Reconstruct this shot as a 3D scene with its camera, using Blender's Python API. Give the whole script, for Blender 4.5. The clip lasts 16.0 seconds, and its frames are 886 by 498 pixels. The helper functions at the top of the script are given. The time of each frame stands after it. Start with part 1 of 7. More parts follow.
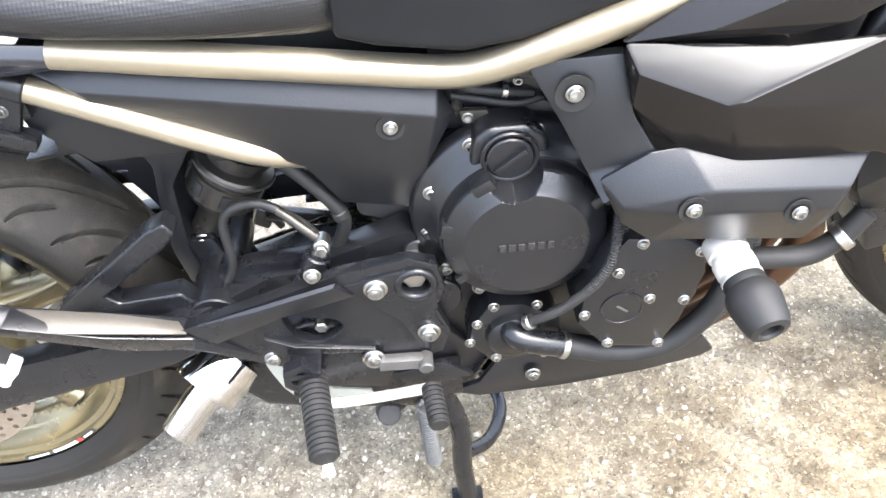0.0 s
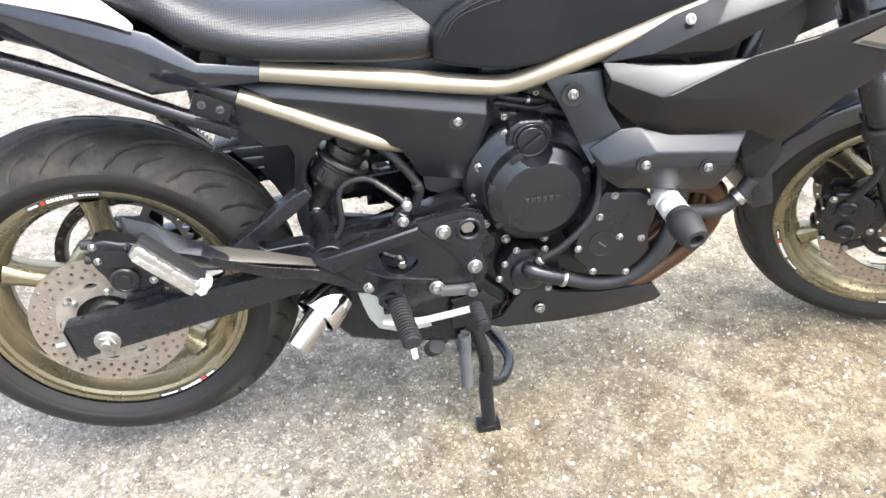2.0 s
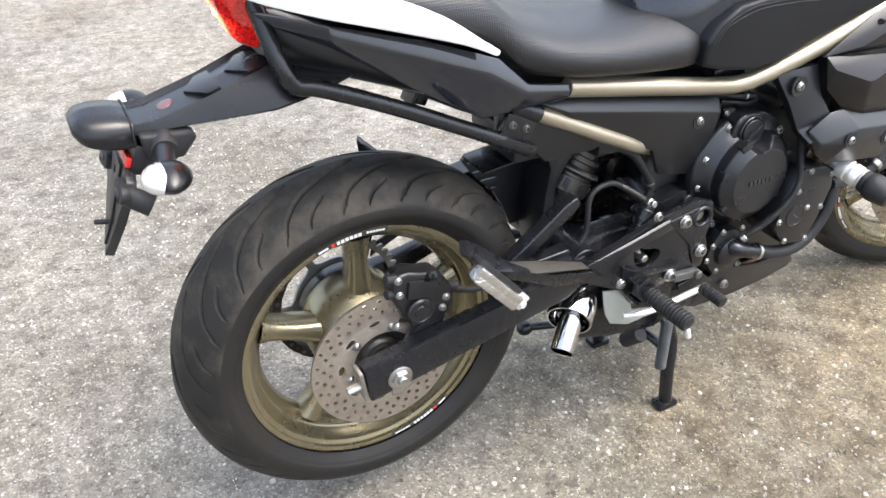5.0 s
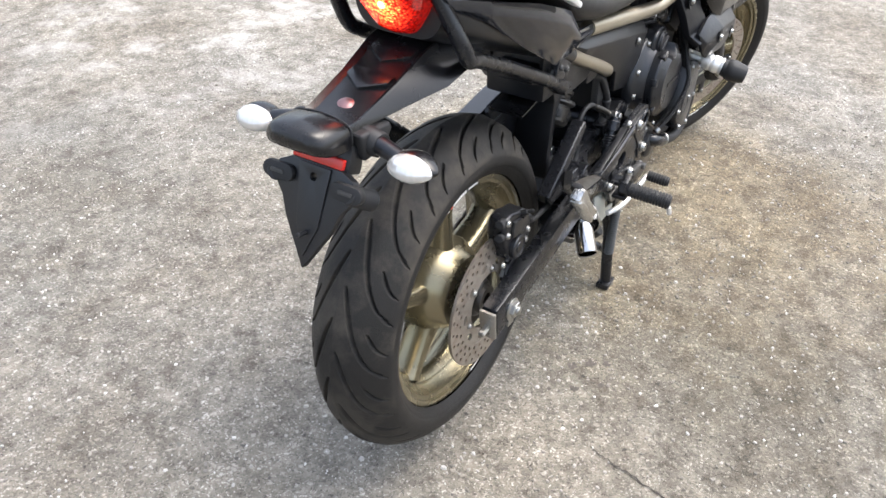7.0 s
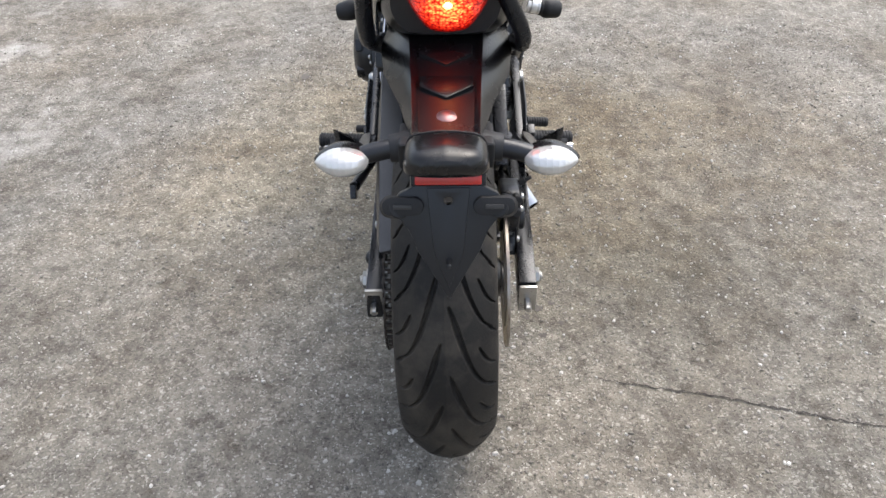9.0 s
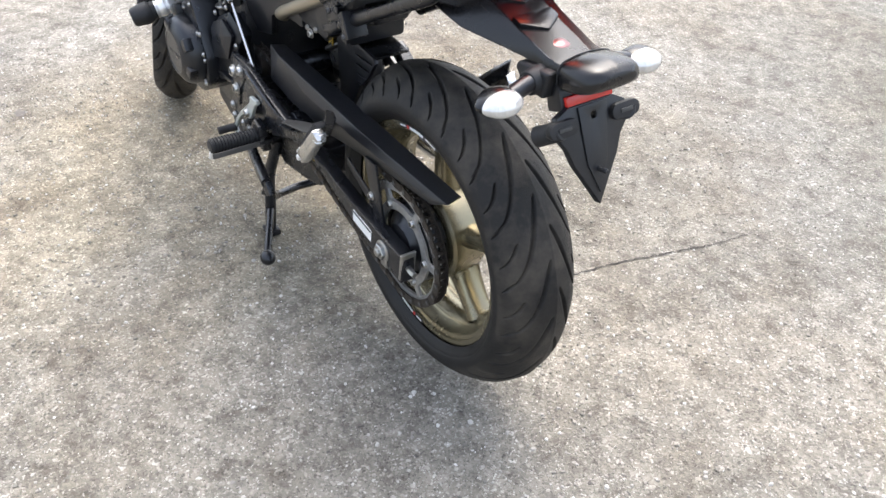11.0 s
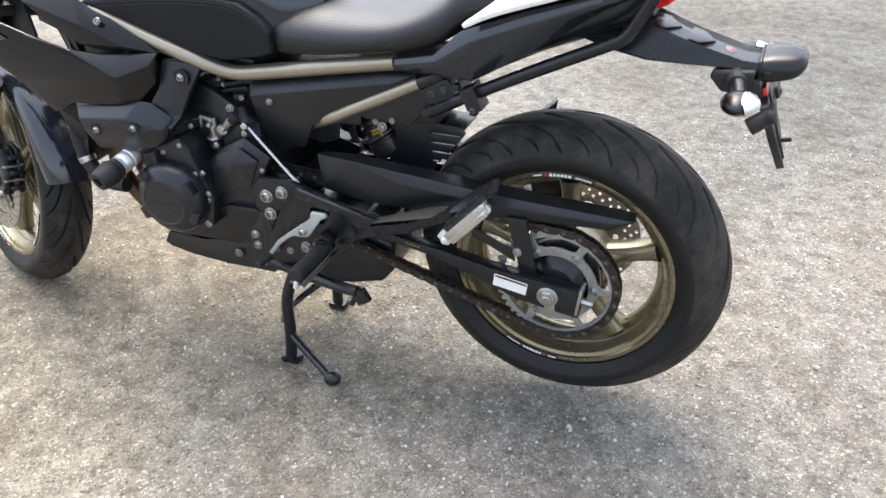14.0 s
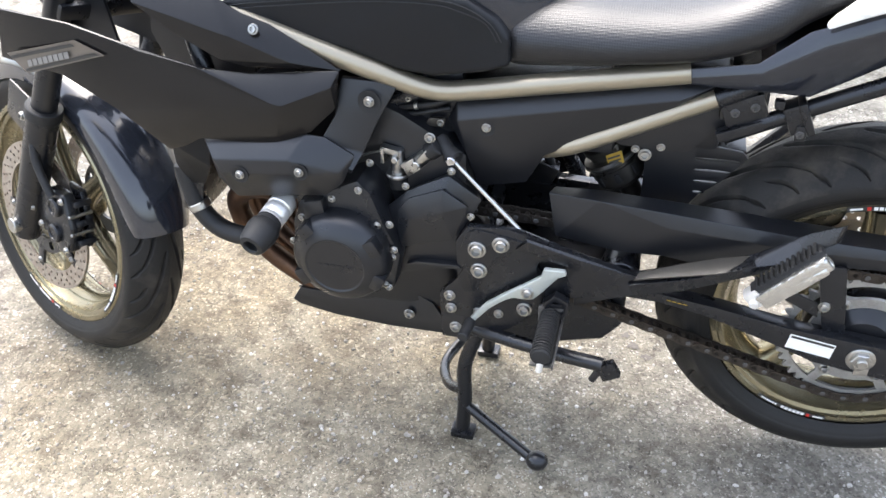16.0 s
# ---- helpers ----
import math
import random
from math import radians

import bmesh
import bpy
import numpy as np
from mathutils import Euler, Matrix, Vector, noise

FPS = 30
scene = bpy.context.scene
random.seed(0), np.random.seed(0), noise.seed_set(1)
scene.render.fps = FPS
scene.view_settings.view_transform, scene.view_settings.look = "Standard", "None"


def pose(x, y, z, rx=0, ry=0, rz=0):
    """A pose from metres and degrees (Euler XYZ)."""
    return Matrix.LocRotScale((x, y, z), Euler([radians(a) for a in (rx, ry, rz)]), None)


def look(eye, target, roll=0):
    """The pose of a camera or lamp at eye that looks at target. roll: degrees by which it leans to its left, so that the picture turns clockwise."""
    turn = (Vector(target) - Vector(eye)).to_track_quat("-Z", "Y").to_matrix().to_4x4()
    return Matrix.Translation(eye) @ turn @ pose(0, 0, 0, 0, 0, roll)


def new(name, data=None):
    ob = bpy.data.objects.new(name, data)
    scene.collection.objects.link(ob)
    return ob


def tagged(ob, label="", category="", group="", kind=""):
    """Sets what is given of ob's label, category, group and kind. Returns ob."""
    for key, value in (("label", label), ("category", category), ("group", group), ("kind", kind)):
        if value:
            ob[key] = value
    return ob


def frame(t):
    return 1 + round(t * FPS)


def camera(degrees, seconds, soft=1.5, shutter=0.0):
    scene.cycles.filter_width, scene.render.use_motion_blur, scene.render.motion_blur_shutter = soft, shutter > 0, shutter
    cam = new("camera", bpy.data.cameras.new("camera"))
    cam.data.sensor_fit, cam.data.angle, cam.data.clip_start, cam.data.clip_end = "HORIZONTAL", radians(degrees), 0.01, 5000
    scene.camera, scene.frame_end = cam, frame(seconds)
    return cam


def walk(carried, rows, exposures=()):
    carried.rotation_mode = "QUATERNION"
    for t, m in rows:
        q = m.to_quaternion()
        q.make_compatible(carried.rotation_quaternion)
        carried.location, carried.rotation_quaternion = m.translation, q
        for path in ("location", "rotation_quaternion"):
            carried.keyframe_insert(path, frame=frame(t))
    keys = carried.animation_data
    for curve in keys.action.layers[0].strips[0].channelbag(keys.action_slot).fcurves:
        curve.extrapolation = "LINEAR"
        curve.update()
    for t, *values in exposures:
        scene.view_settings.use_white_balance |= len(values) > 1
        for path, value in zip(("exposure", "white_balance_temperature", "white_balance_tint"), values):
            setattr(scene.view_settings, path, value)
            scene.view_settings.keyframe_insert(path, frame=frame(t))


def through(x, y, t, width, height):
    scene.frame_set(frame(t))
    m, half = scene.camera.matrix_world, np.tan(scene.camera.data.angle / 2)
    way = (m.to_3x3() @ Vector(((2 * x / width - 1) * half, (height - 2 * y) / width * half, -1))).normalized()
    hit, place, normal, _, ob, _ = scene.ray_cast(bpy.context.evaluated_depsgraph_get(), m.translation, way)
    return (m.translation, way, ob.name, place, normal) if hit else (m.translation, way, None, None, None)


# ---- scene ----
cam = camera(55.8, 16.0)
# the clip's camera opens up where the dark machine fills its picture
EXPOSURES = [(0.0, 3.0), (1.0, 2.75), (1.5, 2.75), (2.0, 2.5), (2.5, 2.35), (3.0, 2.3), (3.5, 2.1), (4.0, 2.05), (6.5, 1.7), (7.0, 1.70), (7.5, 1.20), (8.0, 0.95), (8.5, 0.95), (9.0, 1.17), (11.5, 1.9), (12.5, 1.85), (13.5, 1.8), (14.5, 1.95), (15.5, 2.3), (16.0, 2.3)]
PATH = [
    (0, (0.593, -0.754, 1.079), (0.633, 0.719, -0.273), -4.9),
    (0.5, (0.558, -0.918, 1.133), (0.659, 0.625, -0.135), -3.9),
    (1, (0.56, -1.061, 1.167), (0.643, 0.559, -0.003), -4.9),
    (1.5, (0.528, -1.133, 1.187), (0.618, 0.495, 0.029), -4.7),
    (2, (0.399, -1.217, 1.197), (0.61, 0.411, 0.056), -2.4),
    (2.5, (0.24, -1.3, 1.207), (0.591, 0.344, 0.123), -2.4),
    (3, (0.129, -1.278, 1.197), (0.472, 0.366, 0.111), -1.4),
    (3.5, (0.002, -1.2, 1.184), (0.463, 0.383, 0.051), -2.8),
    (4, (-0.095, -1.138, 1.186), (0.457, 0.426, 0.069), -2.0),
    (4.2, (-0.146, -1.132, 1.188), (0.461, 0.43, 0.097), -1.1),
    (6.3, (-0.82, -0.785, 1.229), (0.455, 0.344, 0.181), 3.8),
    (6.5, (-0.87, -0.743, 1.228), (0.495, 0.279, 0.183), 4.4),
    (7, (-1.045, -0.624, 1.251), (0.374, 0.216, 0.12), 1.8),
    (7.5, (-1.124, -0.485, 1.248), (0.339, 0.394, 0.206), -1.2),
    (8, (-1.129, -0.289, 1.25), (0.416, 0.357, 0.156), -3.0),
    (8.5, (-1.122, -0.169, 1.246), (0.507, 0.182, 0.14), -0.3),
    (9, (-1.168, -0.008, 1.256), (0.45, 0.018, 0.081), -1.0),
    (9.2, (-1.189, 0.047, 1.275), (0.417, 0.021, 0.083), -0.7),
    (11.3, (-1.01, 0.807, 1.237), (0.266, -0.19, 0.064), 0.9),
    (11.5, (-0.985, 0.844, 1.237), (0.28, -0.187, 0.081), 0.7),
    (12, (-0.846, 0.999, 1.231), (0.364, -0.101, 0.079), -0.4),
    (12.5, (-0.702, 1.096, 1.238), (0.424, -0.11, 0.108), -1.2),
    (13, (-0.581, 1.199, 1.236), (0.322, -0.201, 0.13), -0.2),
    (13.5, (-0.453, 1.352, 1.245), (0.296, -0.154, 0.164), -2.3),
    (14, (-0.329, 1.388, 1.242), (0.345, -0.174, 0.19), -2.4),
    (14.5, (-0.153, 1.351, 1.247), (0.428, -0.238, 0.182), -4.3),
    (15, (-0.011, 1.309, 1.241), (0.463, -0.319, 0.18), -2.6),
    (15.5, (0.187, 1.264, 1.218), (0.59, -0.36, 0.123), -2.5),
    (16, (0.34, 1.179, 1.201), (0.788, -0.394, 0.051), -2.0),
]
walk(cam, [(t, look(eye, target, roll)) for t, eye, target, roll in PATH], EXPOSURES)

# ---- sky and sun ----
SUN_EL, SUN_AZ = 64.0, 315.0          # degrees above the ground; direction towards the sun, from +x to +y
world = bpy.data.worlds.new("sky")
scene.world = world
world.use_nodes = True
wn, wl = world.node_tree.nodes, world.node_tree.links
sky = wn.new("ShaderNodeTexSky")
sky.sky_type, sky.sun_disc = "NISHITA", False
sky.sun_elevation, sky.sun_rotation = radians(SUN_EL), radians(90 - SUN_AZ)
sky.air_density, sky.dust_density, sky.ozone_density, sky.altitude = 1.0, 4.0, 1.0, 0
haze = wn.new("ShaderNodeHueSaturation")
haze.inputs["Saturation"].default_value = 0.60
wl.new(sky.outputs[0], haze.inputs["Color"])
# a veiled sky is brighter overhead than near the horizon
where, split, veil, deepen = wn.new("ShaderNodeTexCoord"), wn.new("ShaderNodeSeparateXYZ"), wn.new("ShaderNodeMapRange"), wn.new("ShaderNodeMix")
wl.new(where.outputs["Generated"], split.inputs[0])
wl.new(split.outputs["Z"], veil.inputs[0])
veil.inputs[1].default_value, veil.inputs[2].default_value, veil.inputs[3].default_value, veil.inputs[4].default_value = 0.0, 1.0, 0.95, 1.28
deepen.data_type, deepen.blend_type = "RGBA", "MULTIPLY"
deepen.inputs[0].default_value = 1.0
wl.new(haze.outputs[0], deepen.inputs[6])
wl.new(veil.outputs[0], deepen.inputs[7])
wl.new(deepen.outputs[2], wn["Background"].inputs[0])
wn["Background"].inputs[1].default_value = 0.148
sun = new("sun", bpy.data.lights.new("sun", "SUN"))
sun.data.energy, sun.data.angle, sun.data.color = 0.62, radians(50), (1.0, 0.93, 0.83)
sd = Vector((math.cos(radians(SUN_AZ)) * math.cos(radians(SUN_EL)), math.sin(radians(SUN_AZ)) * math.cos(radians(SUN_EL)), math.sin(radians(SUN_EL))))
sun.matrix_world = look(sd * 10, (0, 0, 0))

# ---- materials ----


def material(name, base, rough=0.5, metal=0.0, fine=(400.0, 0.1), broad=(18.0, 0.15), bump=0.05, coat=0.0, spec=0.5, tint=None, gloss=(1.0, 1.0, 1.0)):
    """A principled surface with grain and broad wear in colour, gloss and relief."""
    m = bpy.data.materials.new(name)
    m.use_nodes = True
    n, l = m.node_tree.nodes, m.node_tree.links
    p = n["Principled BSDF"]
    co = n.new("ShaderNodeTexCoord")
    a, b = n.new("ShaderNodeTexNoise"), n.new("ShaderNodeTexNoise")
    a.inputs["Scale"].default_value, a.inputs["Detail"].default_value = fine[0], 3
    b.inputs["Scale"].default_value, b.inputs["Detail"].default_value = broad[0], 5
    b.inputs["Roughness"].default_value = 0.65
    for q in (a, b):
        l.new(co.outputs["Object"], q.inputs["Vector"])
    lo, hi = [c * (1 - fine[1]) for c in base], [min(1, c * (1 + fine[1])) for c in base]
    r1 = n.new("ShaderNodeMix")
    r1.data_type = "RGBA"
    r1.inputs[6].default_value, r1.inputs[7].default_value = (*lo, 1), (*hi, 1)
    l.new(a.outputs[0], r1.inputs[0])
    r2 = n.new("ShaderNodeMix")
    r2.data_type = "RGBA"
    dust = tint or [min(1, c * 1.6 + 0.01) for c in base]
    r2.inputs[7].default_value = (*dust, 1)
    k = n.new("ShaderNodeMapRange")
    k.inputs[1].default_value, k.inputs[2].default_value = 0.45, 0.75
    k.inputs[3].default_value, k.inputs[4].default_value = 0.0, broad[1]
    l.new(b.outputs[0], k.inputs[0])
    l.new(k.outputs[0], r2.inputs[0])
    l.new(r1.outputs[2], r2.inputs[6])
    l.new(r2.outputs[2], p.inputs["Base Color"])
    g = n.new("ShaderNodeMapRange")
    g.inputs[1].default_value, g.inputs[2].default_value = 0.3, 0.7
    g.inputs[3].default_value, g.inputs[4].default_value = rough * 0.85, min(1, rough * 1.2)
    l.new(b.outputs[0], g.inputs[0])
    l.new(g.outputs[0], p.inputs["Roughness"])
    p.inputs["Metallic"].default_value = metal
    p.inputs["Specular IOR Level"].default_value = spec
    p.inputs["Specular Tint"].default_value = (*gloss, 1)
    p.inputs["Coat Weight"].default_value, p.inputs["Coat Roughness"].default_value = coat, 0.06
    if bump:
        u = n.new("ShaderNodeBump")
        u.inputs["Strength"].default_value, u.inputs["Distance"].default_value = bump, 0.002
        l.new(a.outputs[0], u.inputs["Height"])
        l.new(u.outputs[0], p.inputs["Normal"])
    return m


M_PLASTIC = material("black_plastic", (0.0069, 0.0075, 0.0095), 0.33, fine=(900, 0.25), broad=(9, 0.25), bump=0.14, tint=(0.012, 0.0115, 0.011), spec=0.55, gloss=(0.92, 0.95, 1.0))
M_SATIN = material("satin_black_enamel", (0.0069, 0.0075, 0.0095), 0.27, fine=(700, 0.2), broad=(14, 0.25), bump=0.06, tint=(0.015, 0.014, 0.013), spec=0.50, gloss=(0.92, 0.95, 1.0))
M_CASE = material("engine_black_enamel", (0.0069, 0.0075, 0.0095), 0.30, fine=(1100, 0.25), broad=(20, 0.3), bump=0.12, tint=(0.014, 0.013, 0.012), spec=0.55, gloss=(0.92, 0.95, 1.0))
M_PAINT = material("dark_metallic_paint", (0.0085, 0.0075, 0.0075), 0.20, 0.0, fine=(2500, 0.6), broad=(6, 0.1), bump=0.0, spec=0.33, gloss=(0.90, 0.95, 1.0))
M_GREYPAINT = material("dark_blue_grey_paint", (0.014, 0.016, 0.022), 0.10, 0.0, fine=(2500, 0.5), broad=(6, 0.1), bump=0.0, spec=0.7, gloss=(0.92, 0.95, 1.0))
M_GUARD = material("blue_grey_metallic_paint", (0.016, 0.019, 0.027), 0.13, 0.1, fine=(2500, 0.5), broad=(6, 0.1), bump=0.0, coat=0.8)
M_SPROCKET = material("worn_sprocket_steel", (0.33, 0.33, 0.32), 0.45, 0.6, fine=(700, 0.2), broad=(40, 0.5), bump=0.08, tint=(0.10, 0.08, 0.065))
M_GOLD = material("champagne_frame_paint", (0.335, 0.300, 0.232), 0.33, 0.75, fine=(1500, 0.12), broad=(10, 0.15), bump=0.02, tint=(0.42, 0.37, 0.29))
M_RIM = material("bronze_gold_wheel_paint", (0.255, 0.225, 0.148), 0.25, 0.82, fine=(1200, 0.15), broad=(14, 0.5), bump=0.02, tint=(0.165, 0.145, 0.098))
M_TYRE = material("tyre_rubber", (0.0095, 0.0093, 0.0092), 0.55, fine=(600, 0.3), broad=(9, 0.6), bump=0.25, tint=(0.022, 0.019, 0.016), spec=0.3)
M_TREAD = material("dusty_tread_rubber", (0.0135, 0.0130, 0.0125), 0.60, fine=(500, 0.35), broad=(11, 0.85), bump=0.35, tint=(0.080, 0.070, 0.057), spec=0.25)
M_RUBBER = material("black_rubber", (0.009, 0.009, 0.0095), 0.6, fine=(800, 0.2), broad=(30, 0.2), bump=0.1, gloss=(0.92, 0.95, 1.0))
M_STEEL = material("zinc_plated_steel", (0.42, 0.42, 0.41), 0.3, 1.0, fine=(900, 0.15), broad=(60, 0.4), bump=0.05, tint=(0.40, 0.38, 0.33))
M_DISC = material("worn_disc_steel", (0.42, 0.38, 0.34), 0.38, 0.9, fine=(700, 0.2), broad=(40, 0.6), bump=0.05, tint=(0.24, 0.17, 0.12))
M_CHROME = material("chrome", (0.56, 0.56, 0.57), 0.06, 1.0, fine=(500, 0.02), broad=(20, 0.1), bump=0.0)
M_ALU = material("cast_aluminium", (0.72, 0.72, 0.71), 0.36, 0.6, fine=(600, 0.12), broad=(30, 0.3), bump=0.08)
M_SILVER = material("silver_white_lacquer", (0.86, 0.86, 0.85), 0.28, 0.1, fine=(1500, 0.04), broad=(6, 0.1), bump=0.0, coat=0.6)
M_HEEL = material("pale_alloy_lacquer", (0.42, 0.455, 0.44), 0.35, 0.45, fine=(600, 0.1), broad=(30, 0.2), bump=0.05)
M_FOIL = material("silver_tape", (0.58, 0.58, 0.57), 0.20, 0.95, fine=(160, 0.15), broad=(50, 0.3), bump=1.0)
M_ROTOR = material("bare_disc_carrier", (0.40, 0.365, 0.32), 0.42, 0.7, fine=(700, 0.2), broad=(40, 0.6), bump=0.08, tint=(0.22, 0.17, 0.13))
M_VINYL = material("seat_vinyl", (0.009, 0.009, 0.010), 0.37, fine=(500, 0.2), broad=(8, 0.2), bump=0.0, spec=0.5, gloss=(0.92, 0.95, 1.0))
M_PAD = material("matt_pad_vinyl", (0.0050, 0.0055, 0.0068), 0.46, fine=(700, 0.2), broad=(12, 0.2), bump=0.12, spec=0.3, gloss=(0.92, 0.95, 1.0))
# paler grey enamel: the sheen on the arms' top faces, put into the colour
M_SHEEN = material("sheen_grey_enamel", (0.060, 0.056, 0.050), 0.34, 0.3, fine=(500, 0.25), broad=(25, 0.4), bump=0.08, tint=(0.045, 0.042, 0.038))
M_PIPE = material("heat_browned_steel", (0.11, 0.064, 0.042), 0.4, 0.85, fine=(300, 0.25), broad=(25, 0.6), bump=0.06, tint=(0.08, 0.05, 0.04))
M_CHAIN = material("oily_chain_steel", (0.060, 0.053, 0.047), 0.42, 0.8, fine=(900, 0.3), broad=(60, 0.6), bump=0.1, tint=(0.04, 0.03, 0.025))
M_SPRING = material("grey_painted_spring", (0.075, 0.08, 0.085), 0.5, 0.2, fine=(600, 0.2), broad=(40, 0.3), bump=0.1)
M_SHOCK = material("dark_metal_lacquer", (0.045, 0.043, 0.040), 0.30, 0.6, fine=(600, 0.3), broad=(40, 0.4), bump=0.05, tint=(0.09, 0.082, 0.07))
M_CASTMARK = material("worn_raised_enamel", (0.017, 0.017, 0.018), 0.32, fine=(900, 0.3), broad=(60, 0.4), bump=0.1)
M_GREY = material("grey_bare_casting", (0.11, 0.11, 0.11), 0.45, 0.6, fine=(600, 0.2), broad=(30, 0.4), bump=0.1)
M_YELLOW = material("yellow_label", (0.40, 0.25, 0.015), 0.4, bump=0.0)
M_WHITE = material("white_label", (0.78, 0.78, 0.76), 0.4, fine=(300, 0.05), bump=0.0)
M_DARKPRINT = material("dark_print", (0.03, 0.03, 0.03), 0.5, bump=0.0)
M_REDPRINT = material("red_print", (0.55, 0.03, 0.02), 0.4, bump=0.0)
M_BADGE = material("silvered_badge", (0.26, 0.15, 0.15), 0.34, 0.8, fine=(700, 0.3), bump=0.0)
M_GLOSS = material("glossy_black_plastic", (0.0056, 0.0058, 0.0068), 0.25, fine=(900, 0.2), broad=(9, 0.2), bump=0.02, tint=(0.010, 0.0095, 0.009), spec=0.45)
M_STRIPE = material("grey_stripe_decal", (0.13, 0.115, 0.10), 0.35, 0.3, fine=(2500, 0.2), bump=0.0, coat=0.8)
M_PALEPRINT = material("pale_grey_print", (0.23, 0.225, 0.22), 0.35, 0.2, bump=0.0)
M_REFLECTOR = material("red_reflector", (0.50, 0.02, 0.015), 0.2, fine=(900, 0.3), bump=0.15, coat=0.5)


def vinyl_dimples():
    """Fine rows of dimples on the seat cover."""
    n, l = M_VINYL.node_tree.nodes, M_VINYL.node_tree.links
    co, v, u = n.new("ShaderNodeTexCoord"), n.new("ShaderNodeTexVoronoi"), n.new("ShaderNodeBump")
    v.inputs["Scale"].default_value, v.inputs["Randomness"].default_value = 300, 0.15
    u.inputs["Strength"].default_value, u.inputs["Distance"].default_value = 0.32, 0.0012
    l.new(co.outputs["Object"], v.inputs["Vector"])
    l.new(v.outputs["Distance"], u.inputs["Height"])
    l.new(u.outputs[0], n["Principled BSDF"].inputs["Normal"])


vinyl_dimples()


def lens_material(name, colour, glow=0.0, rough=0.08, through=0.6, ribs=0.5, mirror=0.0):
    m = bpy.data.materials.new(name)
    m.use_nodes = True
    n, l = m.node_tree.nodes, m.node_tree.links
    p = n["Principled BSDF"]
    p.inputs["Base Color"].default_value = (*colour, 1)
    p.inputs["Roughness"].default_value = rough
    p.inputs["Transmission Weight"].default_value = through
    p.inputs["Metallic"].default_value = mirror
    p.inputs["Coat Weight"].default_value, p.inputs["Coat Roughness"].default_value = 1.0, 0.03
    p.inputs["IOR"].default_value = 1.45
    if glow:
        p.inputs["Emission Color"].default_value = (*colour, 1)
        p.inputs["Emission Strength"].default_value = glow
    co, v, u = n.new("ShaderNodeTexCoord"), n.new("ShaderNodeTexVoronoi"), n.new("ShaderNodeBump")
    v.inputs["Scale"].default_value, v.inputs["Randomness"].default_value = 130, 0.2
    u.inputs["Strength"].default_value, u.inputs["Distance"].default_value = ribs, 0.002
    l.new(co.outputs["Object"], v.inputs["Vector"])
    l.new(v.outputs["Distance"], u.inputs["Height"])
    l.new(u.outputs[0], p.inputs["Normal"])
    return m


M_REDLENS = lens_material("red_lens", (0.30, 0.004, 0.003), 0.3, 0.05, 0.5, 0.12)
LAMP_HEART = (-0.170, -0.003, 0.897)          # where the bulb shines through the lens


def lit_lens():
    """The lens glows strongest round its bulb, broken up by small moulded facets."""
    n, l = M_REDLENS.node_tree.nodes, M_REDLENS.node_tree.links
    co, far, fall, facet, cut, glow, hue = [n.new(k) for k in ("ShaderNodeTexCoord", "ShaderNodeVectorMath", "ShaderNodeMapRange", "ShaderNodeTexVoronoi", "ShaderNodeMapRange", "ShaderNodeMath", "ShaderNodeValToRGB")]
    far.operation = "DISTANCE"
    far.inputs[1].default_value = LAMP_HEART
    l.new(co.outputs["Object"], far.inputs[0])
    fall.interpolation_type = "SMOOTHSTEP"
    fall.inputs[1].default_value, fall.inputs[2].default_value, fall.inputs[3].default_value, fall.inputs[4].default_value = 0.004, 0.052, 2.6, 0.16
    l.new(far.outputs["Value"], fall.inputs[0])
    facet.inputs["Scale"].default_value, facet.inputs["Randomness"].default_value = 230, 0.7
    l.new(co.outputs["Object"], facet.inputs["Vector"])
    cut.inputs[1].default_value, cut.inputs[2].default_value, cut.inputs[3].default_value, cut.inputs[4].default_value = 0.1, 0.75, 1.6, 0.25
    l.new(facet.outputs["Distance"], cut.inputs[0])
    glow.operation = "MULTIPLY"
    l.new(fall.outputs[0], glow.inputs[0])
    l.new(cut.outputs[0], glow.inputs[1])
    l.new(glow.outputs[0], n["Principled BSDF"].inputs["Emission Strength"])
    hue.color_ramp.elements[0].position, hue.color_ramp.elements[0].color = 0.12, (0.62, 0.008, 0.004, 1)
    hue.color_ramp.elements[1].position, hue.color_ramp.elements[1].color = 1.0, (1.0, 0.12, 0.028, 1)
    scale = n.new("ShaderNodeMath")
    scale.operation = "MULTIPLY"
    scale.inputs[1].default_value = 0.36
    l.new(glow.outputs[0], scale.inputs[0])
    l.new(scale.outputs[0], hue.inputs[0])
    l.new(hue.outputs[0], n["Principled BSDF"].inputs["Emission Color"])


lit_lens()
M_CLEAR = lens_material("clear_ribbed_lens", (0.68, 0.68, 0.67), 0.0, 0.16, 0.15, 0.4, 0.45)


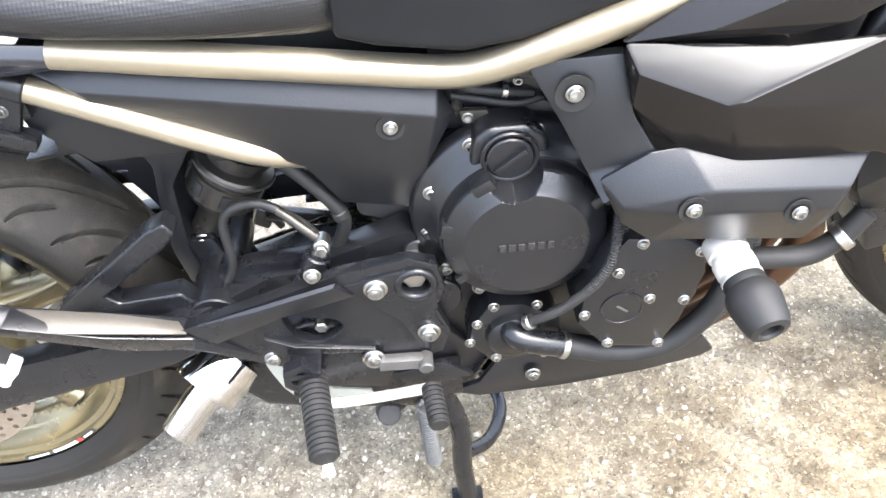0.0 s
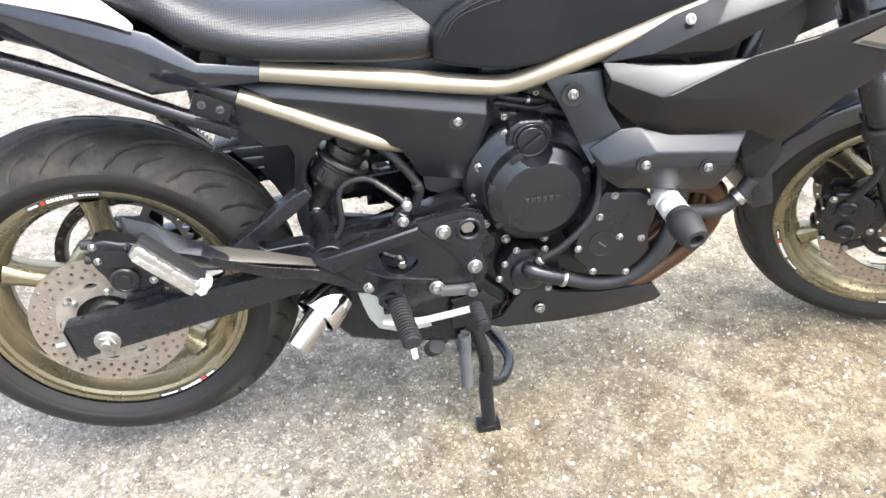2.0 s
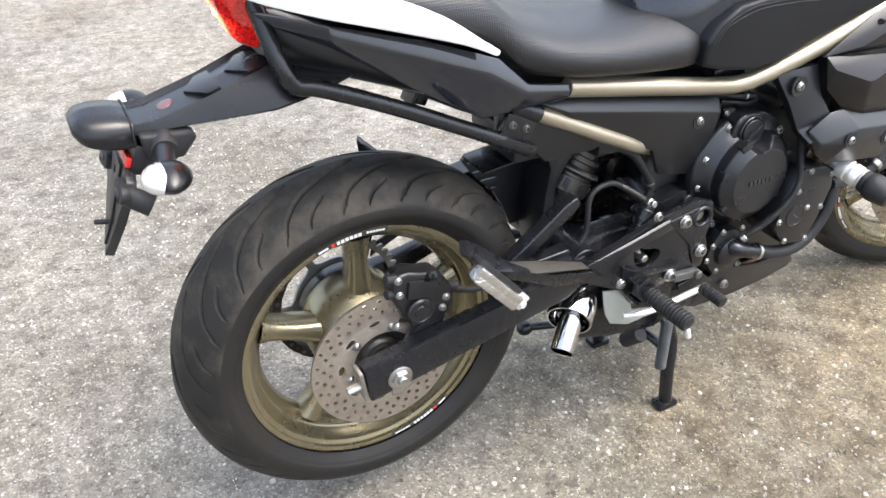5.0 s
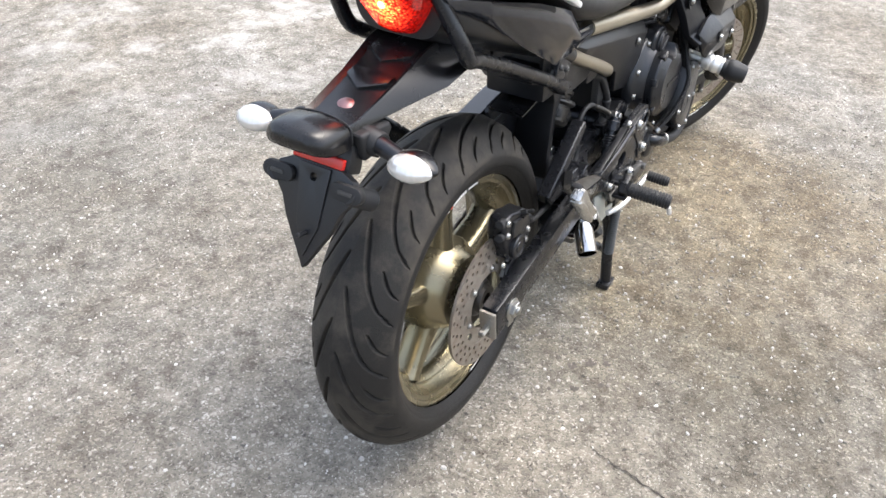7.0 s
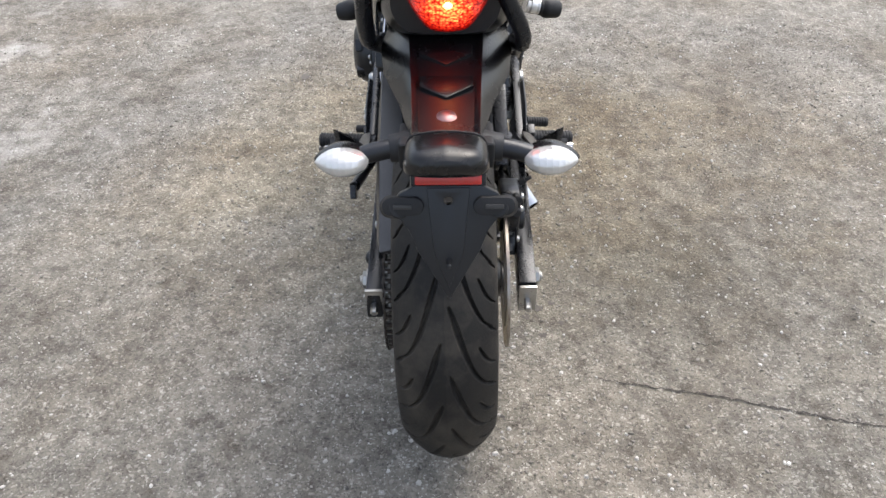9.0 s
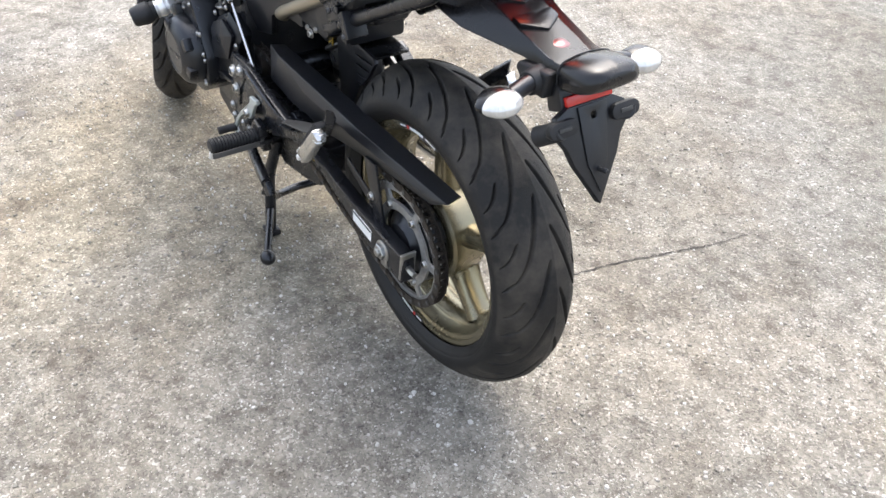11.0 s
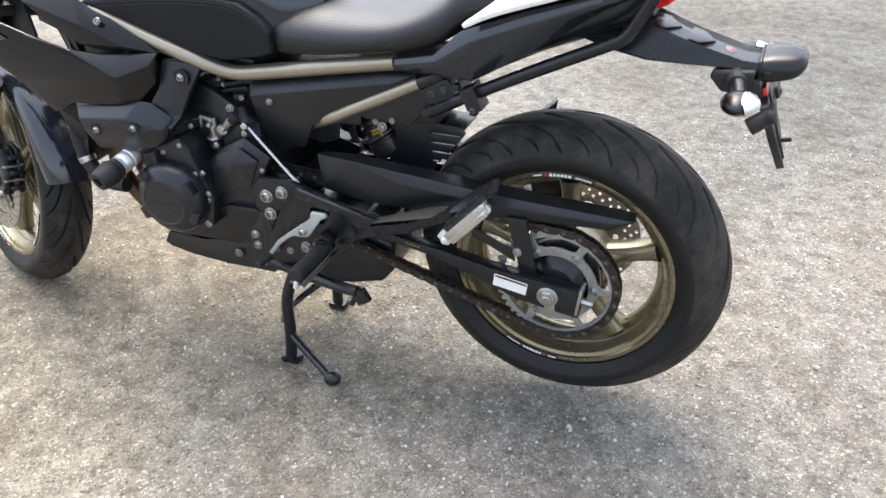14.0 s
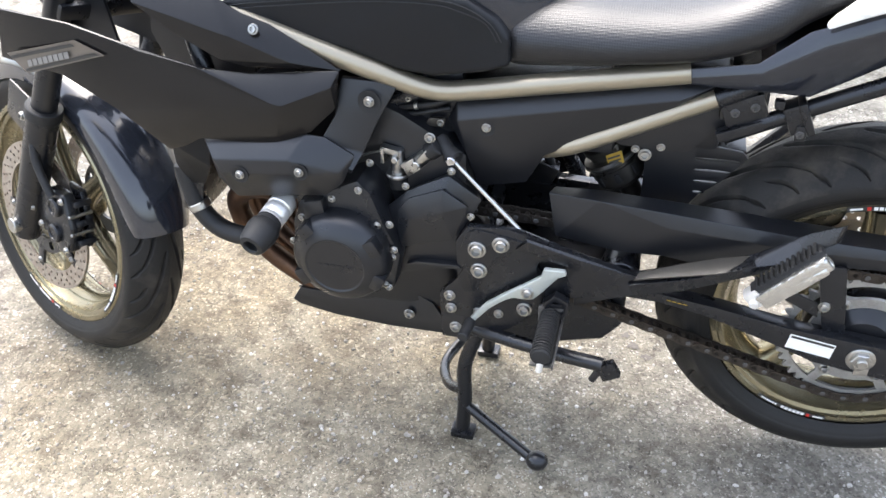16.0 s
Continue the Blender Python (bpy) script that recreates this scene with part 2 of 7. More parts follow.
def ground_material():
    """Worn exposed-aggregate concrete: pale pebbles in a grey-brown paste, stains and pale patches."""
    m = bpy.data.materials.new("aggregate_concrete")
    m.use_nodes = True
    n, l = m.node_tree.nodes, m.node_tree.links
    p = n["Principled BSDF"]
    co = n.new("ShaderNodeTexCoord")

    def noise_at(scale, detail=4, rough=0.6):
        q = n.new("ShaderNodeTexNoise")
        q.inputs["Scale"].default_value, q.inputs["Detail"].default_value, q.inputs["Roughness"].default_value = scale, detail, rough
        l.new(co.outputs["Object"], q.inputs["Vector"])
        return q.outputs[0]

    def ramp(src, *stops):
        q = n.new("ShaderNodeValToRGB")
        while len(q.color_ramp.elements) < len(stops):
            q.color_ramp.elements.new(0.5)
        for e, (pos, col) in zip(q.color_ramp.elements, stops):
            e.position, e.color = pos, (*col, 1)
        l.new(src, q.inputs[0])
        return q.outputs[0]

    def mix(fac, a, b, how="MIX"):
        q = n.new("ShaderNodeMix")
        q.data_type, q.blend_type = "RGBA", how
        for i, v in ((0, fac), (6, a), (7, b)):
            if isinstance(v, (int, float)):
                q.inputs[i].default_value = v
            elif isinstance(v, tuple):
                q.inputs[i].default_value = (*v, 1)
            else:
                l.new(v, q.inputs[i])
        return q.outputs[2]

    warp = n.new("ShaderNodeMix")
    warp.data_type = "VECTOR"
    warp.inputs[0].default_value = 0.022
    wv = n.new("ShaderNodeTexNoise")
    wv.inputs["Scale"].default_value, wv.inputs["Detail"].default_value = 75, 4
    l.new(co.outputs["Object"], wv.inputs["Vector"])
    l.new(co.outputs["Object"], warp.inputs[4])
    l.new(wv.outputs[1], warp.inputs[5])
    stones = []
    for scale in (95, 210):
        v = n.new("ShaderNodeTexVoronoi")
        v.inputs["Scale"].default_value = scale
        l.new(warp.outputs[1], v.inputs["Vector"])
        stones.append(v)
    sep = n.new("ShaderNodeSeparateColor")
    l.new(stones[0].outputs["Color"], sep.inputs[0])
    sep2 = n.new("ShaderNodeSeparateColor")
    l.new(stones[1].outputs["Color"], sep2.inputs[0])
    paste = mix(noise_at(48, 6, 0.75), (0.085, 0.078, 0.068), (0.385, 0.358, 0.315))
    big = ramp(sep.outputs[0], (0.0, (0.15, 0.14, 0.124)), (0.5, (0.285, 0.264, 0.231)), (0.84, (0.42, 0.398, 0.362)), (0.95, (0.52, 0.505, 0.475)), (0.985, (0.10, 0.095, 0.09)))
    small = ramp(sep2.outputs[1], (0.0, (0.065, 0.060, 0.053)), (0.45, (0.215, 0.199, 0.174)), (0.82, (0.40, 0.38, 0.345)), (0.96, (0.60, 0.585, 0.555)))
    edge = ramp(stones[0].outputs["Distance"], (0.34, (0.95, 0.95, 0.95)), (0.50, (0, 0, 0)))
    pick = mix(1.0, edge, ramp(sep.outputs[1], (0.36, (0, 0, 0)), (0.42, (1, 1, 1))), "MULTIPLY")
    edge2 = ramp(stones[1].outputs["Distance"], (0.34, (0.85, 0.85, 0.85)), (0.55, (0, 0, 0)))
    c = mix(edge2, paste, small)
    c = mix(pick, c, big)
    # worn and dirty patches of a hand's and of a metre's breadth
    patch = ramp(noise_at(17.0, 7, 0.74), (0.36, (0.56, 0.54, 0.51)), (0.49, (0.97, 0.97, 0.96)), (0.62, (1.30, 1.30, 1.29)))
    c = mix(1.0, c, patch, "MULTIPLY")
    stain = ramp(noise_at(2.6, 7, 0.68), (0.36, (0.68, 0.64, 0.59)), (0.50, (0.96, 0.95, 0.94)), (0.64, (1.12, 1.12, 1.11)))
    c = mix(0.85, c, stain, "MULTIPLY")
    hue = ramp(noise_at(1.1, 4, 0.6), (0.40, (0.96, 1.0, 1.05)), (0.60, (1.01, 1.0, 0.98)))
    c = mix(0.8, c, hue, "MULTIPLY")

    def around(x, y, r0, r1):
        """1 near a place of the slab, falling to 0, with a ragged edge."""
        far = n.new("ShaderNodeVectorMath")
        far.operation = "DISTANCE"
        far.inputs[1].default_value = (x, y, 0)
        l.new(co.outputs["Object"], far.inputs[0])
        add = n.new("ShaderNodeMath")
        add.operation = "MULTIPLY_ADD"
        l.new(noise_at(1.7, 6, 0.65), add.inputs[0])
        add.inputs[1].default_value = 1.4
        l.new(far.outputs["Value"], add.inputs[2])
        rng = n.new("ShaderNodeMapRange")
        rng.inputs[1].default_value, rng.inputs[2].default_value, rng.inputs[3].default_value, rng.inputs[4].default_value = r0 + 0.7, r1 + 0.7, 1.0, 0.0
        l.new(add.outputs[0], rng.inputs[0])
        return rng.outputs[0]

    # three ragged patches of darker, cooler slab colour; the last is grime
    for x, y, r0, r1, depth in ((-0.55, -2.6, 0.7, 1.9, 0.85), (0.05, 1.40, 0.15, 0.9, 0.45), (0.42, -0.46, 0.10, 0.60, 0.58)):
        dark_patch = n.new("ShaderNodeMath")
        dark_patch.operation = "MULTIPLY"
        l.new(around(x, y, r0, r1), dark_patch.inputs[0])
        dark_patch.inputs[1].default_value = depth
        c = mix(dark_patch.outputs[0], c, mix(1.0, c, (0.50, 0.53, 0.54), "MULTIPLY"))
    # earth-brown stains where the machine stands, in scattered flecks
    fleck = ramp(noise_at(9.0, 7, 0.7), (0.44, (0.55, 0.55, 0.55)), (0.56, (1, 1, 1)))
    soil = mix(1.0, fleck, around(0.98, -0.52, 0.50, 0.90), "MULTIPLY")
    c = mix(soil, c, mix(1.0, c, (0.74, 0.695, 0.62), "MULTIPLY"))
    c = mix(around(1.05, 0.0, 0.45, 0.95), c, mix(1.0, c, (1.03, 0.99, 0.89), "MULTIPLY"))
    # the slab colour is lifted in a ragged stretch beside the front wheel
    c = mix(around(0.85, 0.42, 0.25, 0.75), c, mix(1.0, c, (1.15, 1.145, 1.13), "MULTIPLY"))
    blotch = ramp(noise_at(3.1, 7, 0.68), (0.52, (0, 0, 0)), (0.66, (0.7, 0.7, 0.7)))
    chalk = mix(1.0, blotch, around(1.5, 2.1, 0.5, 1.5), "MULTIPLY")
    c = mix(chalk, c, (0.62, 0.61, 0.59))
    c = mix(1.0, c, (0.728, 0.722, 0.70), "MULTIPLY")
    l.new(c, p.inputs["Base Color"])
    p.inputs["Roughness"].default_value = 0.75
    p.inputs["Specular IOR Level"].default_value = 0.35
    h = n.new("ShaderNodeMath")
    h.operation = "MULTIPLY_ADD"
    l.new(pick, h.inputs[0])
    h.inputs[1].default_value = 0.6
    l.new(noise_at(140, 5, 0.7), h.inputs[2])
    u = n.new("ShaderNodeBump")
    u.inputs["Strength"].default_value, u.inputs["Distance"].default_value = 0.8, 0.004
    l.new(h.outputs[0], u.inputs["Height"])
    l.new(u.outputs[0], p.inputs["Normal"])
    return m


M_GROUND = ground_material()

# ---- shaping tools ----
AXIS_Y = Matrix.Rotation(-math.pi / 2, 4, "X")       # a turned shape's axis laid along +y


def part(name, bm, mat, parent=None, label="", angle=38, at=None):
    """One bmesh as one mesh object under a thing or a part."""
    bmesh.ops.recalc_face_normals(bm, faces=bm.faces)
    lim = radians(angle)
    for f in bm.faces:
        f.smooth = True
    for e in bm.edges:
        e.smooth = not (len(e.link_faces) == 2 and e.calc_face_angle(0) > lim)
    me = bpy.data.meshes.new(name)
    bm.to_mesh(me)
    bm.free()
    me.materials.append(mat)
    ob = new(name, me)
    ob.parent = parent
    if at is not None:
        ob.matrix_basis = at
    return tagged(ob, label)


def again(ob, m):
    """The same mesh once more, at another place under the same parent."""
    o = new(ob.name.split(".")[0], ob.data)
    o.parent = ob.parent
    o.matrix_basis = m
    return o


def merged(*bms):
    out = bmesh.new()
    for b in bms:
        me = bpy.data.meshes.new("tmp")
        b.to_mesh(me)
        b.free()
        out.from_mesh(me)
        bpy.data.meshes.remove(me)
    return out


def rounded(bm, width, segments=2, angle=28):
    """Rounds the edges that are sharper than the angle."""
    bm.normal_update()
    es = [e for e in bm.edges if len(e.link_faces) == 2 and e.calc_face_angle(0) > radians(angle)]
    if es and width:
        bmesh.ops.bevel(bm, geom=es, offset=width, segments=segments, profile=0.6, affect="EDGES", clamp_overlap=True)
    return bm


def smooth_line(pts, n=6, closed=False):
    """A Catmull-Rom line through the points."""
    p = [np.array(q, float) for q in pts]
    k = len(p)
    out = []
    for i in range(k if closed else k - 1):
        if closed:
            a, b, c, d = p[i - 1], p[i], p[(i + 1) % k], p[(i + 2) % k]
        else:
            a, b, c, d = p[max(i - 1, 0)], p[i], p[i + 1], p[min(i + 2, k - 1)]
        for t in np.linspace(0, 1, n, endpoint=False):
            out.append(0.5 * (2 * b + (c - a) * t + (2 * a - 5 * b + 4 * c - d) * t * t + (3 * b - a - 3 * c + d) * t ** 3))
    if not closed:
        out.append(p[-1])
    return out


def tube(pts, r, seg=12, n=6, r_end=None, flat=1.0, smooth=True):
    """A round bar along a line; r may run to r_end."""
    line = smooth_line(pts, n) if smooth and len(pts) > 2 else [np.array(q, float) for q in pts]
    bm, rings = bmesh.new(), []
    up = None
    for i, q in enumerate(line):
        d = line[min(i + 1, len(line) - 1)] - line[max(i - 1, 0)]
        d = d / (np.linalg.norm(d) + 1e-12)
        if up is None:
            up = np.array((0, 0, 1.0)) if abs(d[2]) < 0.9 else np.array((1.0, 0, 0))
        side = np.cross(d, up)
        side /= np.linalg.norm(side)
        up = np.cross(side, d)
        rad = r if r_end is None else r + (r_end - r) * i / (len(line) - 1)
        rings.append([bm.verts.new(q + rad * (math.cos(a) * side + flat * math.sin(a) * up)) for a in np.linspace(0, 2 * math.pi, seg, endpoint=False)])
    for a, b in zip(rings, rings[1:]):
        for i in range(seg):
            bm.faces.new((a[i], a[(i + 1) % seg], b[(i + 1) % seg], b[i]))
    bm.faces.new(rings[0][::-1])
    bm.faces.new(rings[-1])
    return bm


def ribbed(pts, r, pitch=0.0045, deep=0.14, seg=14):
    """A corrugated sleeve along a smooth line."""
    line = np.array(smooth_line(pts, 24))
    run = np.concatenate([[0], np.cumsum(np.linalg.norm(np.diff(line, axis=0), axis=1))])
    k = int(run[-1] / pitch * 4)
    line = np.stack([np.interp(np.linspace(0, run[-1], k), run, line[:, i]) for i in range(3)], 1)
    bm, rings, up = bmesh.new(), [], np.array((0, 0, 1.0))
    for i, q in enumerate(line):
        d = line[min(i + 1, k - 1)] - line[max(i - 1, 0)]
        d /= np.linalg.norm(d) + 1e-12
        side = np.cross(d, up)
        side /= np.linalg.norm(side) + 1e-12
        up = np.cross(side, d)
        rad = r * (1 - deep * (i % 4 > 1))
        rings.append([bm.verts.new(q + rad * (math.cos(a) * side + math.sin(a) * up)) for a in np.linspace(0, 2 * math.pi, seg, endpoint=False)])
    for a, b in zip(rings, rings[1:]):
        for i in range(seg):
            bm.faces.new((a[i], a[(i + 1) % seg], b[(i + 1) % seg], b[i]))
    bm.faces.new(rings[0][::-1])
    bm.faces.new(rings[-1])
    return bm


def spring(a, b, r, wire, turns, seg=6):
    """A coil from a to b."""
    a, b = Vector(a), Vector(b)
    q = (b - a).to_track_quat("Z", "Y").to_matrix()
    pts = []
    for i in range(turns * 12 + 1):
        t = i / (turns * 12)
        w = t * turns * 2 * math.pi
        pts.append(a + q @ Vector((r * math.cos(w), r * math.sin(w), t * (b - a).length)))
    return tube(pts, wire, seg, smooth=False)


def lathe(profile, m=None, seg=48, closed=False):
    """A profile of (radius, height) turned round z, then placed by m."""
    bm, rings = bmesh.new(), []
    for r, h in profile:
        if r < 1e-6:
            rings.append([bm.verts.new((0, 0, h))])
        else:
            rings.append([bm.verts.new((r * math.cos(a), r * math.sin(a), h)) for a in np.linspace(0, 2 * math.pi, seg, endpoint=False)])
    pairs = list(zip(rings, rings[1:])) + ([(rings[-1], rings[0])] if closed else [])
    for a, b in pairs:
        for i in range(seg):
            j = (i + 1) % seg
            q = (a[0], b[j], b[i]) if len(a) == 1 else (a[i], a[j], b[0]) if len(b) == 1 else (a[i], a[j], b[j], b[i])
            bm.faces.new(q)
    if m is not None:
        bm.transform(m)
    return bm


def between(a, b):
    """The pose whose z runs from a to b, at a."""
    a, b = Vector(a), Vector(b)
    return Matrix.Translation(a) @ (b - a).to_track_quat("Z", "Y").to_matrix().to_4x4()


def rod(a, b, r, r2=None, seg=20, bevel=0.0015):
    """A turned pin from a to b with softened ends."""
    n = (Vector(b) - Vector(a)).length
    r2 = r if r2 is None else r2
    e = min(bevel, r * 0.5, n * 0.3)
    return lathe([(0, 0), (r - e, 0), (r, e), (r2, n - e), (r2 - e, n), (0, n)], between(a, b), seg)


def prism(outline, y0, y1, bevel=0.003, holes=(), soft=0, segments=2):
    """A side outline of (x, z) given the thickness from y0 to y1, with holes through it."""
    def loop(pts, s):
        return smooth_line(pts, s, True) if s else pts
    bm = bmesh.new()
    edges = []
    for ring in (loop(outline, soft), *[loop(h, 4) for h in holes]):
        vs = [bm.verts.new((p[0], y0, p[1])) for p in ring]
        edges += [bm.edges.new((vs[i], vs[(i + 1) % len(vs)])) for i in range(len(vs))]
    bmesh.ops.triangle_fill(bm, use_beauty=True, use_dissolve=False, edges=edges)
    bmesh.ops.dissolve_limit(bm, angle_limit=0.01, verts=bm.verts, edges=bm.edges) if not holes else None
    ext = bmesh.ops.extrude_face_region(bm, geom=bm.faces[:])
    bmesh.ops.translate(bm, verts=[v for v in ext["geom"] if isinstance(v, bmesh.types.BMVert)], vec=(0, y1 - y0, 0))
    bmesh.ops.recalc_face_normals(bm, faces=bm.faces)
    return rounded(bm, bevel, segments)


def skin(verts, faces, thick=0.004, bevel=0.003, s=1):
    """A faceted body panel; s = -1 mirrors it to the other side."""
    bm = bmesh.new()
    vs = [bm.verts.new((x, s * y, z)) for x, y, z in verts]
    for f in faces:
        bm.faces.new([vs[i] for i in (f if s > 0 else f[::-1])])
    bmesh.ops.recalc_face_normals(bm, faces=bm.faces)
    c = sum((f.normal for f in bm.faces), Vector())
    if c.y * s < 0:
        bmesh.ops.reverse_faces(bm, faces=bm.faces)
    bmesh.ops.solidify(bm, geom=bm.faces[:], thickness=thick)
    bmesh.ops.recalc_face_normals(bm, faces=bm.faces)
    return rounded(bm, bevel, 2, 14)


def block(size, m, bevel=0.004):
    bm = bmesh.new()
    bmesh.ops.create_cube(bm, size=1, matrix=Matrix.Diagonal((*size, 1)))
    rounded(bm, bevel, 2)
    bm.transform(m)
    return bm


def loft(sections, n=5, seg=7, m=None):
    """A body symmetric about y = 0: each section is x and half an outline of (y, z) from its lowest to its highest middle point."""
    k = len(sections[0][1])
    flat = [[x] + [c for p in half for c in p] for x, half in sections]
    flat = smooth_line(flat, n)
    bm, rings = bmesh.new(), []
    for row in flat:
        half = smooth_line([(row[1 + 2 * i], row[2 + 2 * i]) for i in range(k)], seg)
        ring = [(y, z) for y, z in half] + [(-y, z) for y, z in half[-2:0:-1]]
        rings.append([bm.verts.new((row[0], y, z)) for y, z in ring])
    for a, b in zip(rings, rings[1:]):
        for i in range(len(a)):
            j = (i + 1) % len(a)
            bm.faces.new((a[i], a[j], b[j], b[i]))
    bm.faces.new(rings[0][::-1])
    bm.faces.new(rings[-1])
    if m is not None:
        bm.transform(m)
    return bm


def egg(centre, radii, m=None, u=24, v=14):
    bm = bmesh.new()
    bmesh.ops.create_uvsphere(bm, u_segments=u, v_segments=v, radius=1, matrix=Matrix.Translation(centre) @ (m or Matrix()) @ Matrix.Diagonal((*radii, 1)))
    return bm


# ---- the ground ----


def rise(x):
    """The slab rises a little towards the front wheel."""
    t = min(max((x - 0.75) / 0.6, 0), 1)
    return 0.027 * t * t * (3 - 2 * t)


def ground_sheet():
    xs = np.concatenate([[-400, -60, -12, -5, -3], np.arange(-2, 4.01, 0.05), [6, 14, 60, 400]])
    ys = np.concatenate([[-400, -60, -12, -5, -3], np.arange(-2.0, 3.01, 0.1), [5, 14, 60, 400]])
    bm = bmesh.new()
    g = [[bm.verts.new((x, y, rise(x) + (0.0015 * noise.noise((x * 2.1, y * 2.1, 0)) if abs(x) < 3 and abs(y) < 2.5 else 0))) for y in ys] for x in xs]
    for i in range(len(xs) - 1):
        for j in range(len(ys) - 1):
            bm.faces.new((g[i][j], g[i + 1][j], g[i + 1][j + 1], g[i][j + 1]))
    return bm


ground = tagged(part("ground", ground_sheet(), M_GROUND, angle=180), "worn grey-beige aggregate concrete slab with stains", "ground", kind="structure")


def crack_line():
    rnd = random.Random(5)
    bm = bmesh.new()
    path = smooth_line([(0.095, -0.30), (0.07, -0.40), (0.045, -0.52), (0.0, -0.68), (-0.035, -0.80), (-0.055, -0.92)], 18)
    rows = []
    for i, (x, y) in enumerate(path):
        w = 0.0028 * math.sin(math.pi * (i + 0.5) / len(path)) ** 0.5 * rnd.uniform(0.35, 1.3)
        x += rnd.uniform(-0.003, 0.003)
        rows.append([bm.verts.new((x + d * w, y, rise(x) + 0.0022)) for d in (-1, 1)])
    for a, b in zip(rows, rows[1:]):
        bm.faces.new((a[0], a[1], b[1], b[0]))
    return bm


M_SOIL = material("dirt_filled_crack", (0.035, 0.030, 0.026), 0.9, fine=(300, 0.4), broad=(60, 0.4), bump=0.3)
tagged(part("crack", crack_line(), M_SOIL, ground, "dark dirt-filled hairline crack"))


def blot(cx, cy, r, seed):
    """A flat oil spot with a ragged edge."""
    rnd = random.Random(seed)
    bm = bmesh.new()
    c = bm.verts.new((cx, cy, 0.0028))
    ring = []
    for i in range(28):
        a = i / 28 * 2 * math.pi
        q = r * (0.75 + 0.5 * noise.noise((math.cos(a) * 1.7 + seed, math.sin(a) * 1.7, seed))) * rnd.uniform(0.8, 1.15)
        ring.append(bm.verts.new((cx + q * math.cos(a) * 1.25, cy + q * math.sin(a), 0.0022)))
    for i in range(28):
        bm.faces.new((c, ring[i], ring[(i + 1) % 28]))
    return bm


M_OIL = material("oil_spot", (0.062, 0.054, 0.045), 0.6, fine=(160, 0.6), broad=(60, 0.7), bump=0.3, tint=(0.15, 0.135, 0.115))
for i, (x, y, r) in enumerate(((0.292, -0.172, 0.013), (0.323, -0.203, 0.014), (0.23, -0.205, 0.011), (0.34, -0.235, 0.010), (0.27, -0.25, 0.008), (0.20, -0.16, 0.006))):
    part("oil_spot", blot(x, y, r, i + 2), M_OIL, ground, "dark oil drip")
part("oil_spot", blot(1.56, 0.51, 0.026, 31), M_OIL, ground, "round dark drip mark", at=Matrix.Translation((0, 0, 0.027)))

# ---- the motorcycle ----
bike = tagged(new("motorcycle"), "black motorcycle with gold frame and wheels on its centre stand", "motorcycle")
REAR = Vector((-0.003, 0.004, 0.346))


def bolt_mesh(r=0.0075, h=0.006):
    """A domed hexagon-socket bolt head on its washer, pointing along +z."""
    head = lathe([(r, 0), (r, h * 0.20), (r * 0.94, h * 0.28), (r * 0.80, h * 0.30), (r * 0.76, h * 0.70), (r * 0.66, h * 0.86), (r * 0.46, h * 0.86), (r * 0.42, h * 0.15), (0, h * 0.15)], None, 18)
    return head


_bolts = {}


def bolt(x, y, z, r=0.0075, parent=None, way=None, mat=None):
    """A bolt head at (x, y, z) facing out to the side, or along way."""
    parent, mat = parent or bike, mat or M_STEEL
    way = way or (0, 1 if y > 0 else -1, 0)
    m = between((x, y, z), Vector((x, y, z)) + Vector(way))
    key = (round(r, 5), mat.name)
    if key not in _bolts:
        _bolts[key] = part("bolt", bolt_mesh(r, r * 0.8), mat, parent, at=m)
        return _bolts[key]
    o = again(_bolts[key], m)
    o.parent = parent
    return o


